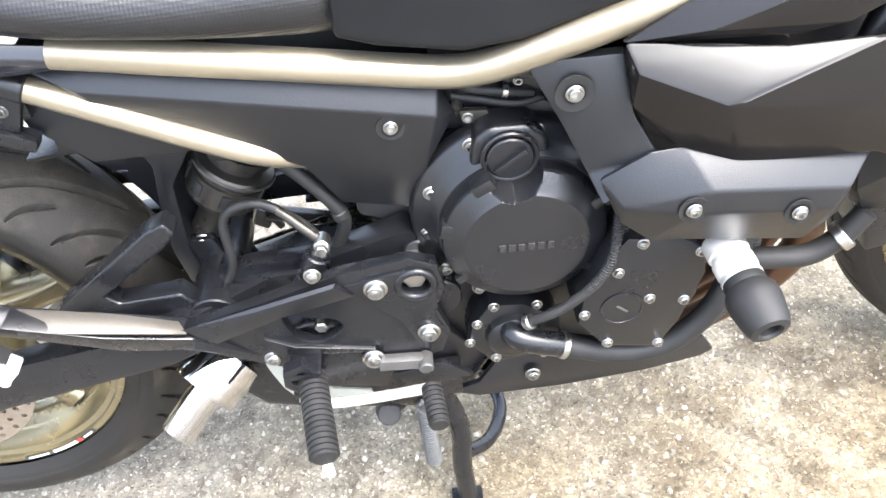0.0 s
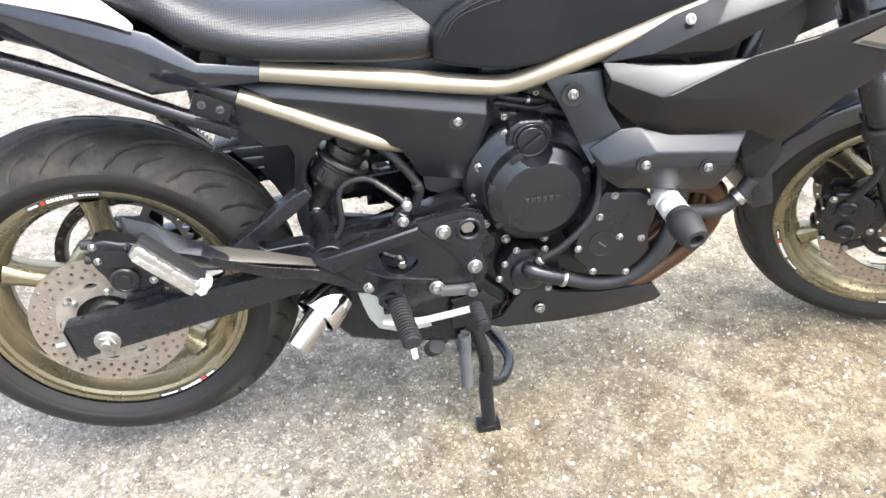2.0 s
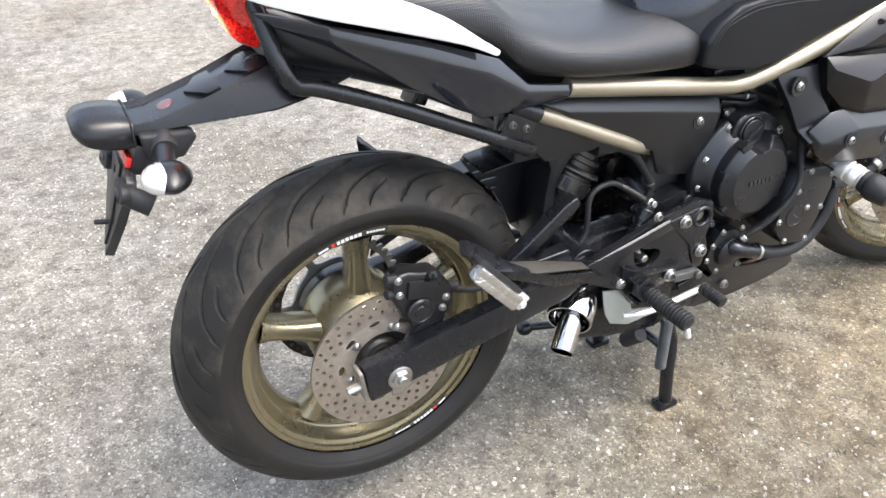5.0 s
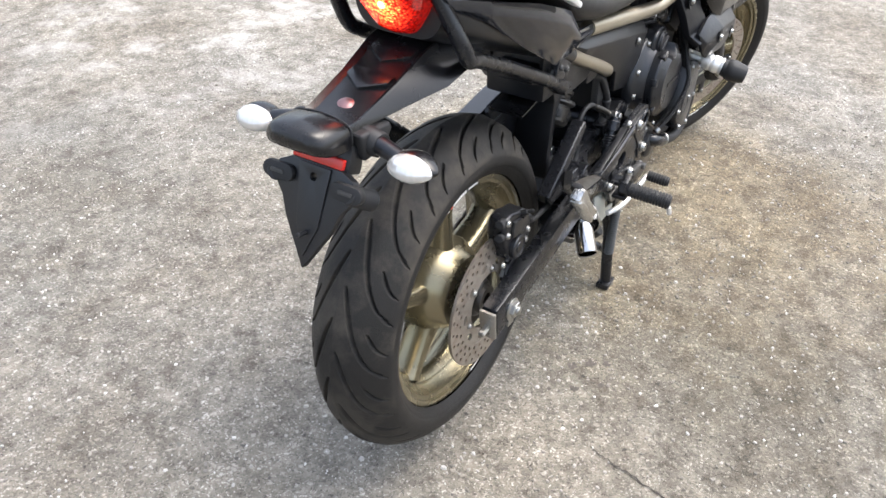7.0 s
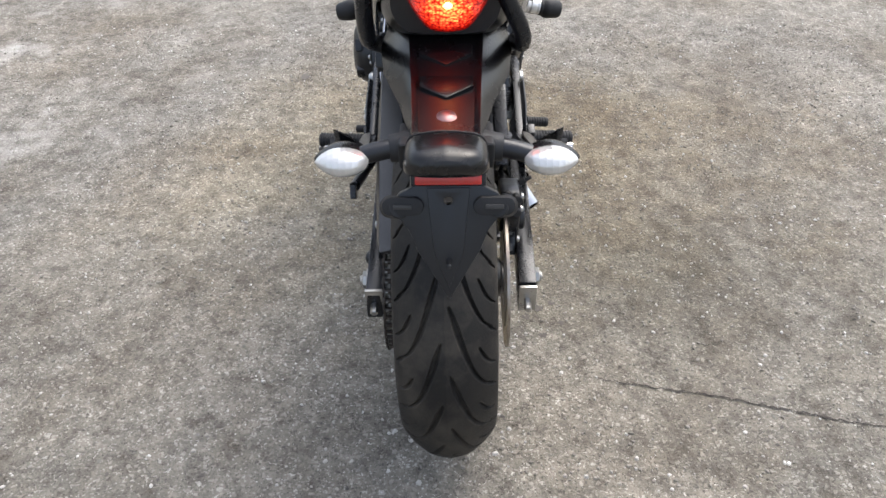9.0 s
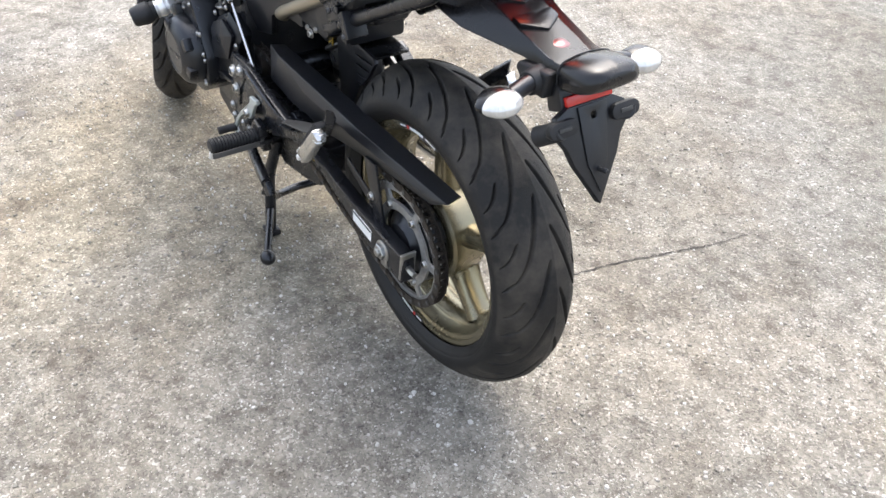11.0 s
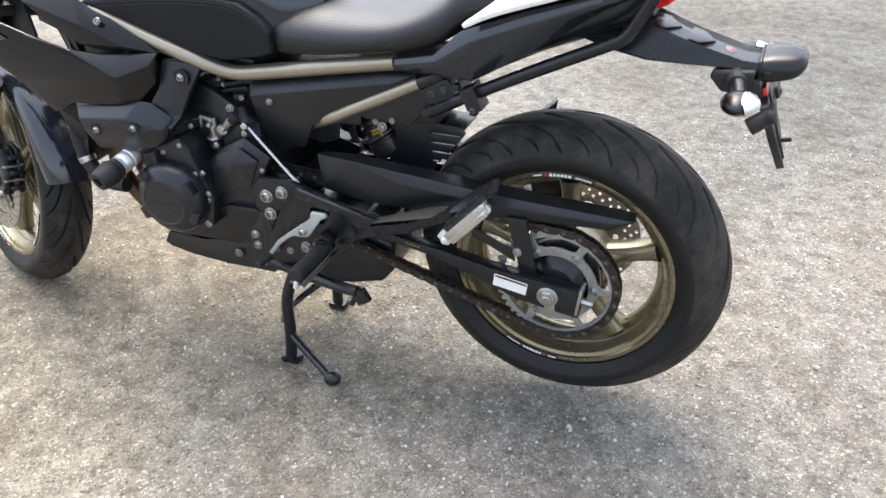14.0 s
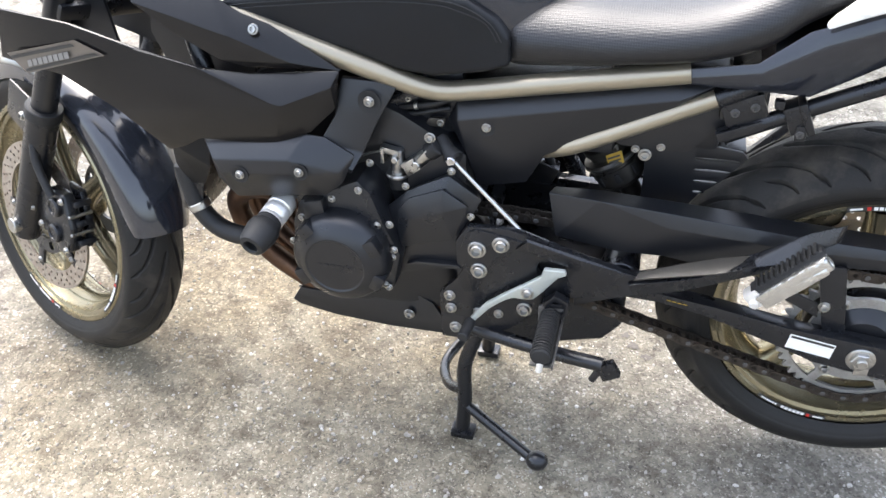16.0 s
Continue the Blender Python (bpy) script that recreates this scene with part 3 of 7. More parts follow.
def tyre_mesh(R, half, lower, wide_at, n, treads, centre, turn=Matrix()):
    """A tyre with cut tread grooves. R: outer radius; half: half width; lower: bead radius; treads: repeats round the tyre."""
    deep = R - wide_at
    prof = smooth_line([(0, R), (half * 0.38, R - deep * 0.12), (half * 0.7, R - deep * 0.42), (half * 0.93, R - deep * 0.76), (half, wide_at), (half * 0.97, wide_at - 0.014), (half * 0.80, lower)], 24)
    prof = np.array(prof)
    s = np.concatenate([[0], np.cumsum(np.linalg.norm(np.diff(prof, axis=0), axis=1))])
    k = 100
    ss = np.linspace(0, s[-1], k)
    py, pr = np.interp(ss, s, prof[:, 0]), np.interp(ss, s, prof[:, 1])
    ss = np.concatenate([-ss[:0:-1], ss])
    py, pr = np.concatenate([-py[:0:-1], py]), np.concatenate([pr[:0:-1], pr])
    per = n // treads
    P = 2 * math.pi * R / treads
    u = np.arange(per) * P / per
    U, S = np.meshgrid(u, ss, indexing="ij")
    cut = np.zeros_like(U)
    w = half / 0.085
    curves = []
    for side, off in ((1, 0.0), (-1, 0.5 * P)):
        long = smooth_line([(0, 0.007), (0.022, 0.015), (0.060, 0.028), (0.098, 0.044), (0.130, 0.066), (0.143, 0.088)], 30)
        mid = smooth_line([(0.066, 0.058), (0.086, 0.070), (0.099, 0.084), (0.104, 0.096)], 20)
        edge = smooth_line([(0.030, 0.074), (0.041, 0.085), (0.047, 0.098)], 16)
        for line, wid in ((long, 0.0031), (mid, 0.0023), (edge, 0.0020)):
            curves.append((np.array([(a * P / 0.105 + off, side * b * w) for a, b in line]), wid))
    for line, wid in curves:
        m = len(line)
        for shift in (-2 * P, -P, 0, P):
            for i, (a, b) in enumerate(line):
                taper = wid * min(1.0, 0.35 + 2.6 * min(i, m - 1 - i) / m) * (1.55 - 0.95 * i / m)
                d = np.hypot(U - a - shift, S - b)
                cut = np.maximum(cut, np.clip((taper * 1.12 - d) / (taper * 0.38), 0, 1))
    cut = np.tile(cut, (treads, 1))
    n = per * treads
    th = np.arange(n) / n * 2 * math.pi
    rad = pr[None, :] - 0.0075 * cut
    # moulded rings on the sidewall
    rad = rad + 0.0012 * np.exp(-((np.abs(ss)[None, :] - s[-1] + 0.02) / 0.0025) ** 2)
    X, Z = rad * np.cos(th)[:, None], rad * np.sin(th)[:, None]
    Y = np.broadcast_to(py[None, :], X.shape)
    co = np.stack([X, Y, Z], -1).reshape(-1, 3)
    k = len(ss)
    i, j = np.meshgrid(np.arange(n), np.arange(k - 1), indexing="ij")
    a, b = i * k + j, ((i + 1) % n) * k + j
    quads = np.stack([a, a + 1, b + 1, b], -1).reshape(-1, 4)
    me = bpy.data.meshes.new("tyre")
    me.from_pydata(co.tolist(), [], quads.tolist())
    me.polygons.foreach_set("use_smooth", [True] * len(quads))
    me.transform(Matrix.Translation(centre) @ turn)
    me.materials.append(M_TYRE)
    me.materials.append(M_TREAD)
    run = np.abs(ss[:-1]) < 0.108 * w
    me.polygons.foreach_set("material_index", np.tile(run, n).astype(np.int32))
    return me


def holed_disc(r0, r1, thick, n, rows, hole, m, stretch=1.0):
    """A brake disc: a flat ring with rows of round holes (radius, start) every 360/n degrees."""
    bm = bmesh.new()
    edges = []

    def ring(cx, cz, r, k, along=1.0, turn=0.0):
        flat = [(r * math.cos(a), along * r * math.sin(a)) for a in np.linspace(0, 2 * math.pi, k, endpoint=False)]
        vs = [bm.verts.new((cx + p * math.cos(turn) - q * math.sin(turn), 0, cz + p * math.sin(turn) + q * math.cos(turn))) for p, q in flat]
        edges.extend(bm.edges.new((vs[i], vs[(i + 1) % k])) for i in range(k))
    ring(0, 0, r1, 72)
    ring(0, 0, r0, 48)
    for i in range(n):
        for rr, off in rows:
            a = (i + off) / n * 2 * math.pi
            ring(rr * math.cos(a), rr * math.sin(a), hole, 8 if stretch == 1.0 else 14, stretch, a)
    bmesh.ops.triangle_fill(bm, use_beauty=True, use_dissolve=False, edges=edges)
    ext = bmesh.ops.extrude_face_region(bm, geom=bm.faces[:])
    bmesh.ops.translate(bm, verts=[v for v in ext["geom"] if isinstance(v, bmesh.types.BMVert)], vec=(0, thick, 0))
    bm.transform(m)
    return bm


def spoke(a0, r0, r1, w0, w1, y0, y1):
    """One cast spoke from the hub at r0 to the rim at r1, oval and thicker at the hub."""
    d = np.array((math.cos(a0), 0, math.sin(a0)))
    side = np.array((-math.sin(a0), 0, math.cos(a0)))
    bm, rings = bmesh.new(), []
    for t in np.linspace(0, 1, 9):
        r = r0 + (r1 - r0) * t
        flare = (1 - t) ** 2.2 * 0.8 + t ** 6 * 0.7
        w, y = (w0 + (w1 - w0) * t) * (1 + flare), (y0 + (y1 - y0) * t) * (1 + 0.3 * t ** 6)
        ring = []
        for a in np.linspace(0, 2 * math.pi, 16, endpoint=False):
            c, q = math.cos(a), math.sin(a)
            c, q = math.copysign(abs(c) ** 0.75, c), math.copysign(abs(q) ** 0.75, q)
            ring.append(bm.verts.new(d * r + side * w * c + np.array((0, y * q, 0))))
        rings.append(ring)
    for a, b in zip(rings, rings[1:]):
        for i in range(16):
            bm.faces.new((a[i], a[(i + 1) % 16], b[(i + 1) % 16], b[i]))
    return bm


def cast_wheel(name, half, r, m, hub_r, hub_half, turn, y0=0.034, y1=0.022, n=5):
    """A cast wheel: drop-centre rim, hub and five spokes."""
    w = half
    rim = lathe([(r, -w), (r + 0.004, -w + 0.003), (r + 0.002, -w + 0.007), (r - 0.009, -w + 0.009), (r - 0.012, -w + 0.018), (r - 0.03, -w * 0.45),
                 (r - 0.033, 0), (r - 0.03, w * 0.45), (r - 0.012, w - 0.018), (r - 0.009, w - 0.009), (r + 0.002, w - 0.007), (r + 0.004, w - 0.003), (r, w),
                 (r - 0.002, w + 0.0002), (r - 0.0085, w - 0.0008), (r - 0.0100, w - 0.006), (r - 0.0165, w - 0.009), (r - 0.0185, w - 0.016), (r - 0.030, w * 0.42), (r - 0.040, w * 0.26), (r - 0.043, 0), (r - 0.040, -w * 0.26),
                 (r - 0.030, -w * 0.42), (r - 0.0185, -w + 0.016), (r - 0.0165, -w + 0.009), (r - 0.0100, -w + 0.006), (r - 0.0085, -w + 0.0008), (r - 0.002, -w - 0.0002)], AXIS_Y, 96, closed=True)
    hub = lathe([(0.022, -hub_half), (hub_r * 0.72, -hub_half), (hub_r * 0.78, -hub_half + 0.006), (hub_r * 0.90, -hub_half * 0.55), (hub_r, -hub_half * 0.30),
                 (hub_r, hub_half * 0.75), (hub_r * 0.95, hub_half * 0.85), (hub_r * 0.5, hub_half), (0.022, hub_half)], AXIS_Y, 48, closed=True)
    rim.transform(m)
    wheel = part(name, rim, M_RIM, bike, "bronze-gold cast wheel with five spokes")
    hub.transform(m)
    part("hub", hub, M_RIM, wheel)
    for i in range(n):
        part("spoke", spoke(turn + i * 2 * math.pi / n, hub_r * 0.55, r - 0.036, 0.0165, 0.0145, y0, y1), M_RIM, wheel, at=m)
    return wheel


def arc_strip(r0, r1, y, a0, a1, m, n=24):
    """A thin printed strip along the rim."""
    bm, rows = bmesh.new(), []
    for a in np.linspace(radians(a0), radians(a1), n):
        rows.append([bm.verts.new((r * math.cos(a), y, r * math.sin(a))) for r in (r0, r1)])
    for p, q in zip(rows, rows[1:]):
        bm.faces.new((p[0], p[1], q[1], q[0]))
    bm.normal_update()
    bmesh.ops.solidify(bm, geom=bm.faces[:], thickness=0.0009)
    bm.transform(m)
    return bm


def rim_print(wheel, r, y, m, starts, way=1):
    """White maker's lettering as plain bars and a red mark on the rim's edge, running from each start angle."""
    def strip(a, b, half, lift, k):
        lo, hi = min(a, b), max(a, b)
        return arc_strip(r - half, r + half, y + math.copysign(lift, y), lo, hi, m, k)
    for a in starts:
        at_ = lambda d: a + way * d
        part("rim_sticker", strip(at_(0), at_(32), 0.0036, 0.0002, 22), M_DARKPRINT, wheel, "black backing strip")
        part("rim_sticker", strip(at_(1), at_(5.5), 0.0014, 0.0016, 5), M_WHITE, wheel, "white flash")
        part("rim_sticker", strip(at_(7), at_(8.4), 0.0028, 0.0016, 4), M_REDPRINT, wheel, "red mark")
        part("rim_sticker", merged(*[strip(at_(9.4 + i * 1.9), at_(10.8 + i * 1.9), 0.0026, 0.0016, 4) for i in range(6)], *[strip(at_(22.5 + i * 1.4), at_(23.5 + i * 1.4), 0.0015, 0.0016, 4) for i in range(6)]), M_WHITE, wheel, "white lettering as bars")


# rear wheel
mw = Matrix.Translation(REAR) @ Matrix.Rotation(-0.016, 4, "X")
rear_wheel = cast_wheel("rear_wheel", 0.0595, 0.2165, mw, 0.090, 0.056, radians(90))
o = new("tyre", tyre_mesh(0.3085, 0.0785, 0.2175, 0.249, 1296, 18, REAR, Matrix.Rotation(-0.016, 4, "X")))
o.parent = rear_wheel
tagged(o, "dusty black road tyre with curved grooves")
rim_print(rear_wheel, 0.2112, -0.0600, mw, (113, 309), -1)
rim_print(rear_wheel, 0.2112, 0.0600, mw, (73, 270))
mr = mw @ Matrix.Translation((0, -0.104, 0))
rear_disc = part("brake_disc", holed_disc(0.083, 0.1225, 0.005, 28, ((0.0915, 0.0), (0.1030, 0.5), (0.1145, 0.15)), 0.0037, mr), M_DISC, rear_wheel, "rusty perforated brake disc")
part("disc_carrier", holed_disc(0.052, 0.087, 0.006, 9, ((0.0720, 0.5),), 0.0060, mr @ Matrix.Translation((0, 0.0012, 0)), 1.8), M_ROTOR, rear_wheel, "pale brown disc carrier with oval slots")
part("disc_boss", lathe([(0.014, 0.000), (0.026, 0.000), (0.028, 0.008), (0.034, 0.012), (0.036, 0.018), (0.056, 0.020), (0.056, 0.034), (0.014, 0.034)], mr @ AXIS_Y, 40, True), M_SHOCK, rear_wheel, "dark wheel boss")
for i in range(6):
    a = i * math.pi / 3 + 0.3
    bolt(*(mw @ Vector((0.062 * math.cos(a), -0.1035, 0.062 * math.sin(a)))), 0.0065, rear_wheel)


def sprocket_mesh(teeth, r, m):
    """A toothed ring, six short arms and an inner ring, with open slots between."""
    def ring(outer, inner, y0, y1):
        bm, k = bmesh.new(), len(outer)
        loops = [[bm.verts.new((q * math.cos(a), y, q * math.sin(a))) for q, a in line] for line, y in ((outer, y0), (outer, y1), (inner, y1), (inner, y0))]
        for p, q in zip(loops, loops[1:] + loops[:1]):
            for i in range(k):
                bm.faces.new((p[i], p[(i + 1) % k], q[(i + 1) % k], q[i]))
        bmesh.ops.recalc_face_normals(bm, faces=bm.faces)
        return bm
    toothed = [(q, (i + o) / teeth * 2 * math.pi) for i in range(teeth) for q, o in ((r - 0.006, 0.0), (r + 0.003, 0.32), (r + 0.003, 0.52), (r - 0.006, 0.84))]
    lobed = [(0.0800 + 0.0085 * max(0.0, math.cos(6 * a)) ** 3, a) for a in np.linspace(0, 2 * math.pi, 96, endpoint=False)]
    bm = merged(ring(toothed, [(0.1030, a) for q, a in toothed], 0.0, 0.006), ring(lobed, [(0.064, a) for q, a in lobed], 0.0, 0.006),
                *[block((0.026, 0.0052, 0.015), Matrix.Rotation(-i * math.pi / 3, 4, "Y") @ Matrix.Translation((0.093, 0.003, 0)), 0.001) for i in range(6)])
    bm.transform(m)
    return bm


CHAIN_Y = 0.098
sprocket = part("sprocket", sprocket_mesh(46, 0.1175, mw @ Matrix.Translation((0, CHAIN_Y - 0.003, 0))), M_SPROCKET, rear_wheel, "worn grey steel chain sprocket")
part("sprocket_carrier", lathe([(0.03, -0.045), (0.072, -0.045), (0.079, -0.040), (0.080, -0.016), (0.074, -0.006), (0.066, -0.008), (0.060, -0.020), (0.03, -0.020)], mw @ Matrix.Translation((0, CHAIN_Y - 0.004, 0)) @ AXIS_Y, 48), M_SATIN, rear_wheel, "black sprocket carrier")
part("sprocket_hub", lathe([(0.018, -0.03), (0.066, -0.03), (0.06, -0.005), (0.044, 0.004), (0.038, 0.012), (0.02, 0.014), (0.018, 0.014)], mw @ Matrix.Translation((0, CHAIN_Y - 0.004, 0)) @ AXIS_Y, 40), M_SATIN, rear_wheel)
for i in range(6):
    a = i * math.pi / 3
    bolt(*(mw @ Vector((0.0745 * math.cos(a), CHAIN_Y + 0.003, 0.0745 * math.sin(a)))), 0.0085, rear_wheel)

# front wheel, steered to the right about the raked steering axis
RAKE = radians(26)
STEER = Matrix.Translation((1.438, -0.003, 0.325)) @ Matrix.Rotation(radians(-25.5), 4, Vector((-math.sin(RAKE), 0, math.cos(RAKE))))
front_wheel = cast_wheel("front_wheel", 0.052, 0.224, STEER, 0.038, 0.05, radians(70), 0.022, 0.017)
o = new("tyre", tyre_mesh(0.300, 0.060, 0.225, 0.258, 1152, 16, (0, 0, 0)))
o.data.transform(STEER)
o.parent = front_wheel
tagged(o, "dusty black road tyre with curved grooves")
for s in (1, -1):
    rim_print(front_wheel, 0.2180, s * 0.0525, STEER, (195, 275))
    md = STEER @ Matrix.Translation((0, s * 0.068 - 0.0025, 0))
    part("brake_disc", holed_disc(0.112, 0.149, 0.005, 36, ((0.120, 0.0), (0.131, 0.5), (0.141, 0.2)), 0.0032, md), M_DISC, front_wheel, "rusty perforated brake disc")
    part("disc_carrier", merged(holed_disc(0.045, 0.075, 0.006, 5, ((0.060, 0.5),), 0.010, md), *[block((0.055, 0.006, 0.02), md @ Matrix.Rotation(i * 1.2566, 4, "Y") @ Matrix.Translation((0.093, 0.003, 0))) for i in range(5)]), M_SATIN, front_wheel, "black disc carrier")
    for i in range(5):
        a = i * 1.2566
        q = STEER @ Vector((0.107 * math.cos(a), s * 0.071, -0.107 * math.sin(a)))
        bolt(*q, 0.006, front_wheel, way=(STEER.to_3x3() @ Vector((0, s, 0)))[:])
    leg_lo, leg_mid, leg_hi = [STEER @ Vector((-math.sin(RAKE) * d, s * 0.098, math.cos(RAKE) * d)) for d in (-0.035, 0.27, 0.62)]
    fork = part("fork_leg", rod(leg_lo, leg_mid, 0.026, 0.028, 24, 0.008), M_SATIN, bike, "black fork slider")
    part("fork_tube", rod(leg_mid, leg_hi, 0.0215, None, 24), M_SATIN, fork, "black stanchion")
    part("fork_seal", rod(leg_mid - (leg_hi - leg_mid).normalized() * 0.012, leg_mid + (leg_hi - leg_mid).normalized() * 0.010, 0.031, None, 24), M_RUBBER, fork)
    q0, q1 = STEER @ Vector((0, s * 0.075, 0)), STEER @ Vector((0, s * 0.133, 0))
    part("axle", rod(q0, q1, 0.015), M_STEEL, fork, "bright axle end")
    shape = [(-0.148, 0.094), (-0.105, 0.100), (-0.076, 0.084), (-0.070, 0.045), (-0.080, -0.006), (-0.112, -0.028), (-0.148, -0.018), (-0.164, 0.030)]
    body = merged(prism(shape, s * 0.080, s * 0.104, 0.006, segments=3), prism(shape, s * 0.056, s * 0.070, 0.004), *[block((0.030, 0.034, 0.012), Matrix.Translation((-0.150, s * 0.075, z)) @ Matrix.Rotation(radians(12), 4, "Y"), 0.003) for z in (0.074, 0.036, -0.002)],
                  *[lathe([(0, 0), (0.0185, 0), (0.0180, 0.007), (0.0155, 0.0095), (0.012, 0.0095), (0.011, 0.0075), (0, 0.0075)], between((x, s * 0.103, z), (x, s, z)), 28) for x, z in ((-0.122, 0.066), (-0.110, 0.012))],
                  prism([(-0.082, 0.090), (-0.038, 0.082), (-0.034, 0.058), (-0.050, 0.030), (-0.060, -0.002), (-0.084, 0.004)], s * 0.088, s * 0.100, 0.003))
    body.transform(STEER)
    cal = part("brake_caliper", body, M_SATIN, bike, "black two-piston front brake caliper")
    for z in (0.055, 0.020):
        part("pad_pin", rod(STEER @ Vector((-0.160, s * 0.058, z)), STEER @ Vector((-0.160, s * 0.104, z)), 0.0035), M_STEEL, cal, "bright pad pin")
    for px, pz in ((-0.055, 0.085), (-0.07, 0.02), (-0.15, 0.085), (-0.145, -0.012), (-0.045, 0.045)):
        q = STEER @ Vector((px, s * 0.108, pz))
        bolt(*q, 0.007, cal, way=(STEER.to_3x3() @ Vector((0, s, 0)))[:])
    hose = [STEER @ Vector(v) for v in ((-0.125, s * 0.112, 0.09), (-0.10, s * 0.118, 0.17), (-0.12, s * 0.10, 0.26), (-0.19, s * 0.07, 0.42))]
    part("brake_hose", tube(hose, 0.0075, 10), M_RUBBER, cal, "black brake hose")


def mudguard_mesh():
    """The arched guard over the front tyre, with turned-down sides."""
    bm, rings = bmesh.new(), []
    half = [(0.067, -0.046), (0.069, -0.022), (0.060, -0.006), (0.036, 0.005), (0.0, 0.009)]
    prof = half + [(-y, d) for y, d in half[-2::-1]]
    for t in np.linspace(0, 1, 30):
        a = radians(52 + t * 120)
        narrow = 1 - 0.25 * (2 * t - 1) ** 4
        rings.append([bm.verts.new(((0.313 + d * (0.6 + 0.4 * narrow)) * math.cos(a), y * narrow, (0.313 + d) * math.sin(a))) for y, d in prof])
    for p, q in zip(rings, rings[1:]):
        for i in range(len(prof) - 1):
            bm.faces.new((p[i], p[i + 1], q[i + 1], q[i]))
    bmesh.ops.recalc_face_normals(bm, faces=bm.faces)
    bmesh.ops.solidify(bm, geom=bm.faces[:], thickness=0.003)
    bm.transform(STEER)
    return bm


guard = part("front_mudguard", mudguard_mesh(), M_GUARD, bike, "glossy dark blue-grey front mudguard", angle=60)
for s in (1, -1):
    part("mudguard_bracket", skin([(-0.11, 0.083, 0.22), (0.02, 0.083, 0.27), (0.05, 0.083, 0.2), (-0.05, 0.083, 0.15)], [(0, 1, 2, 3)], 0.006), M_SATIN, guard, at=STEER @ Matrix.Scale(s, 4, (0, 1, 0)))
    q = STEER @ Vector((-0.02, s * 0.088, 0.21))
    bolt(*q, 0.009, guard, way=(STEER.to_3x3() @ Vector((0, s, 0)))[:])

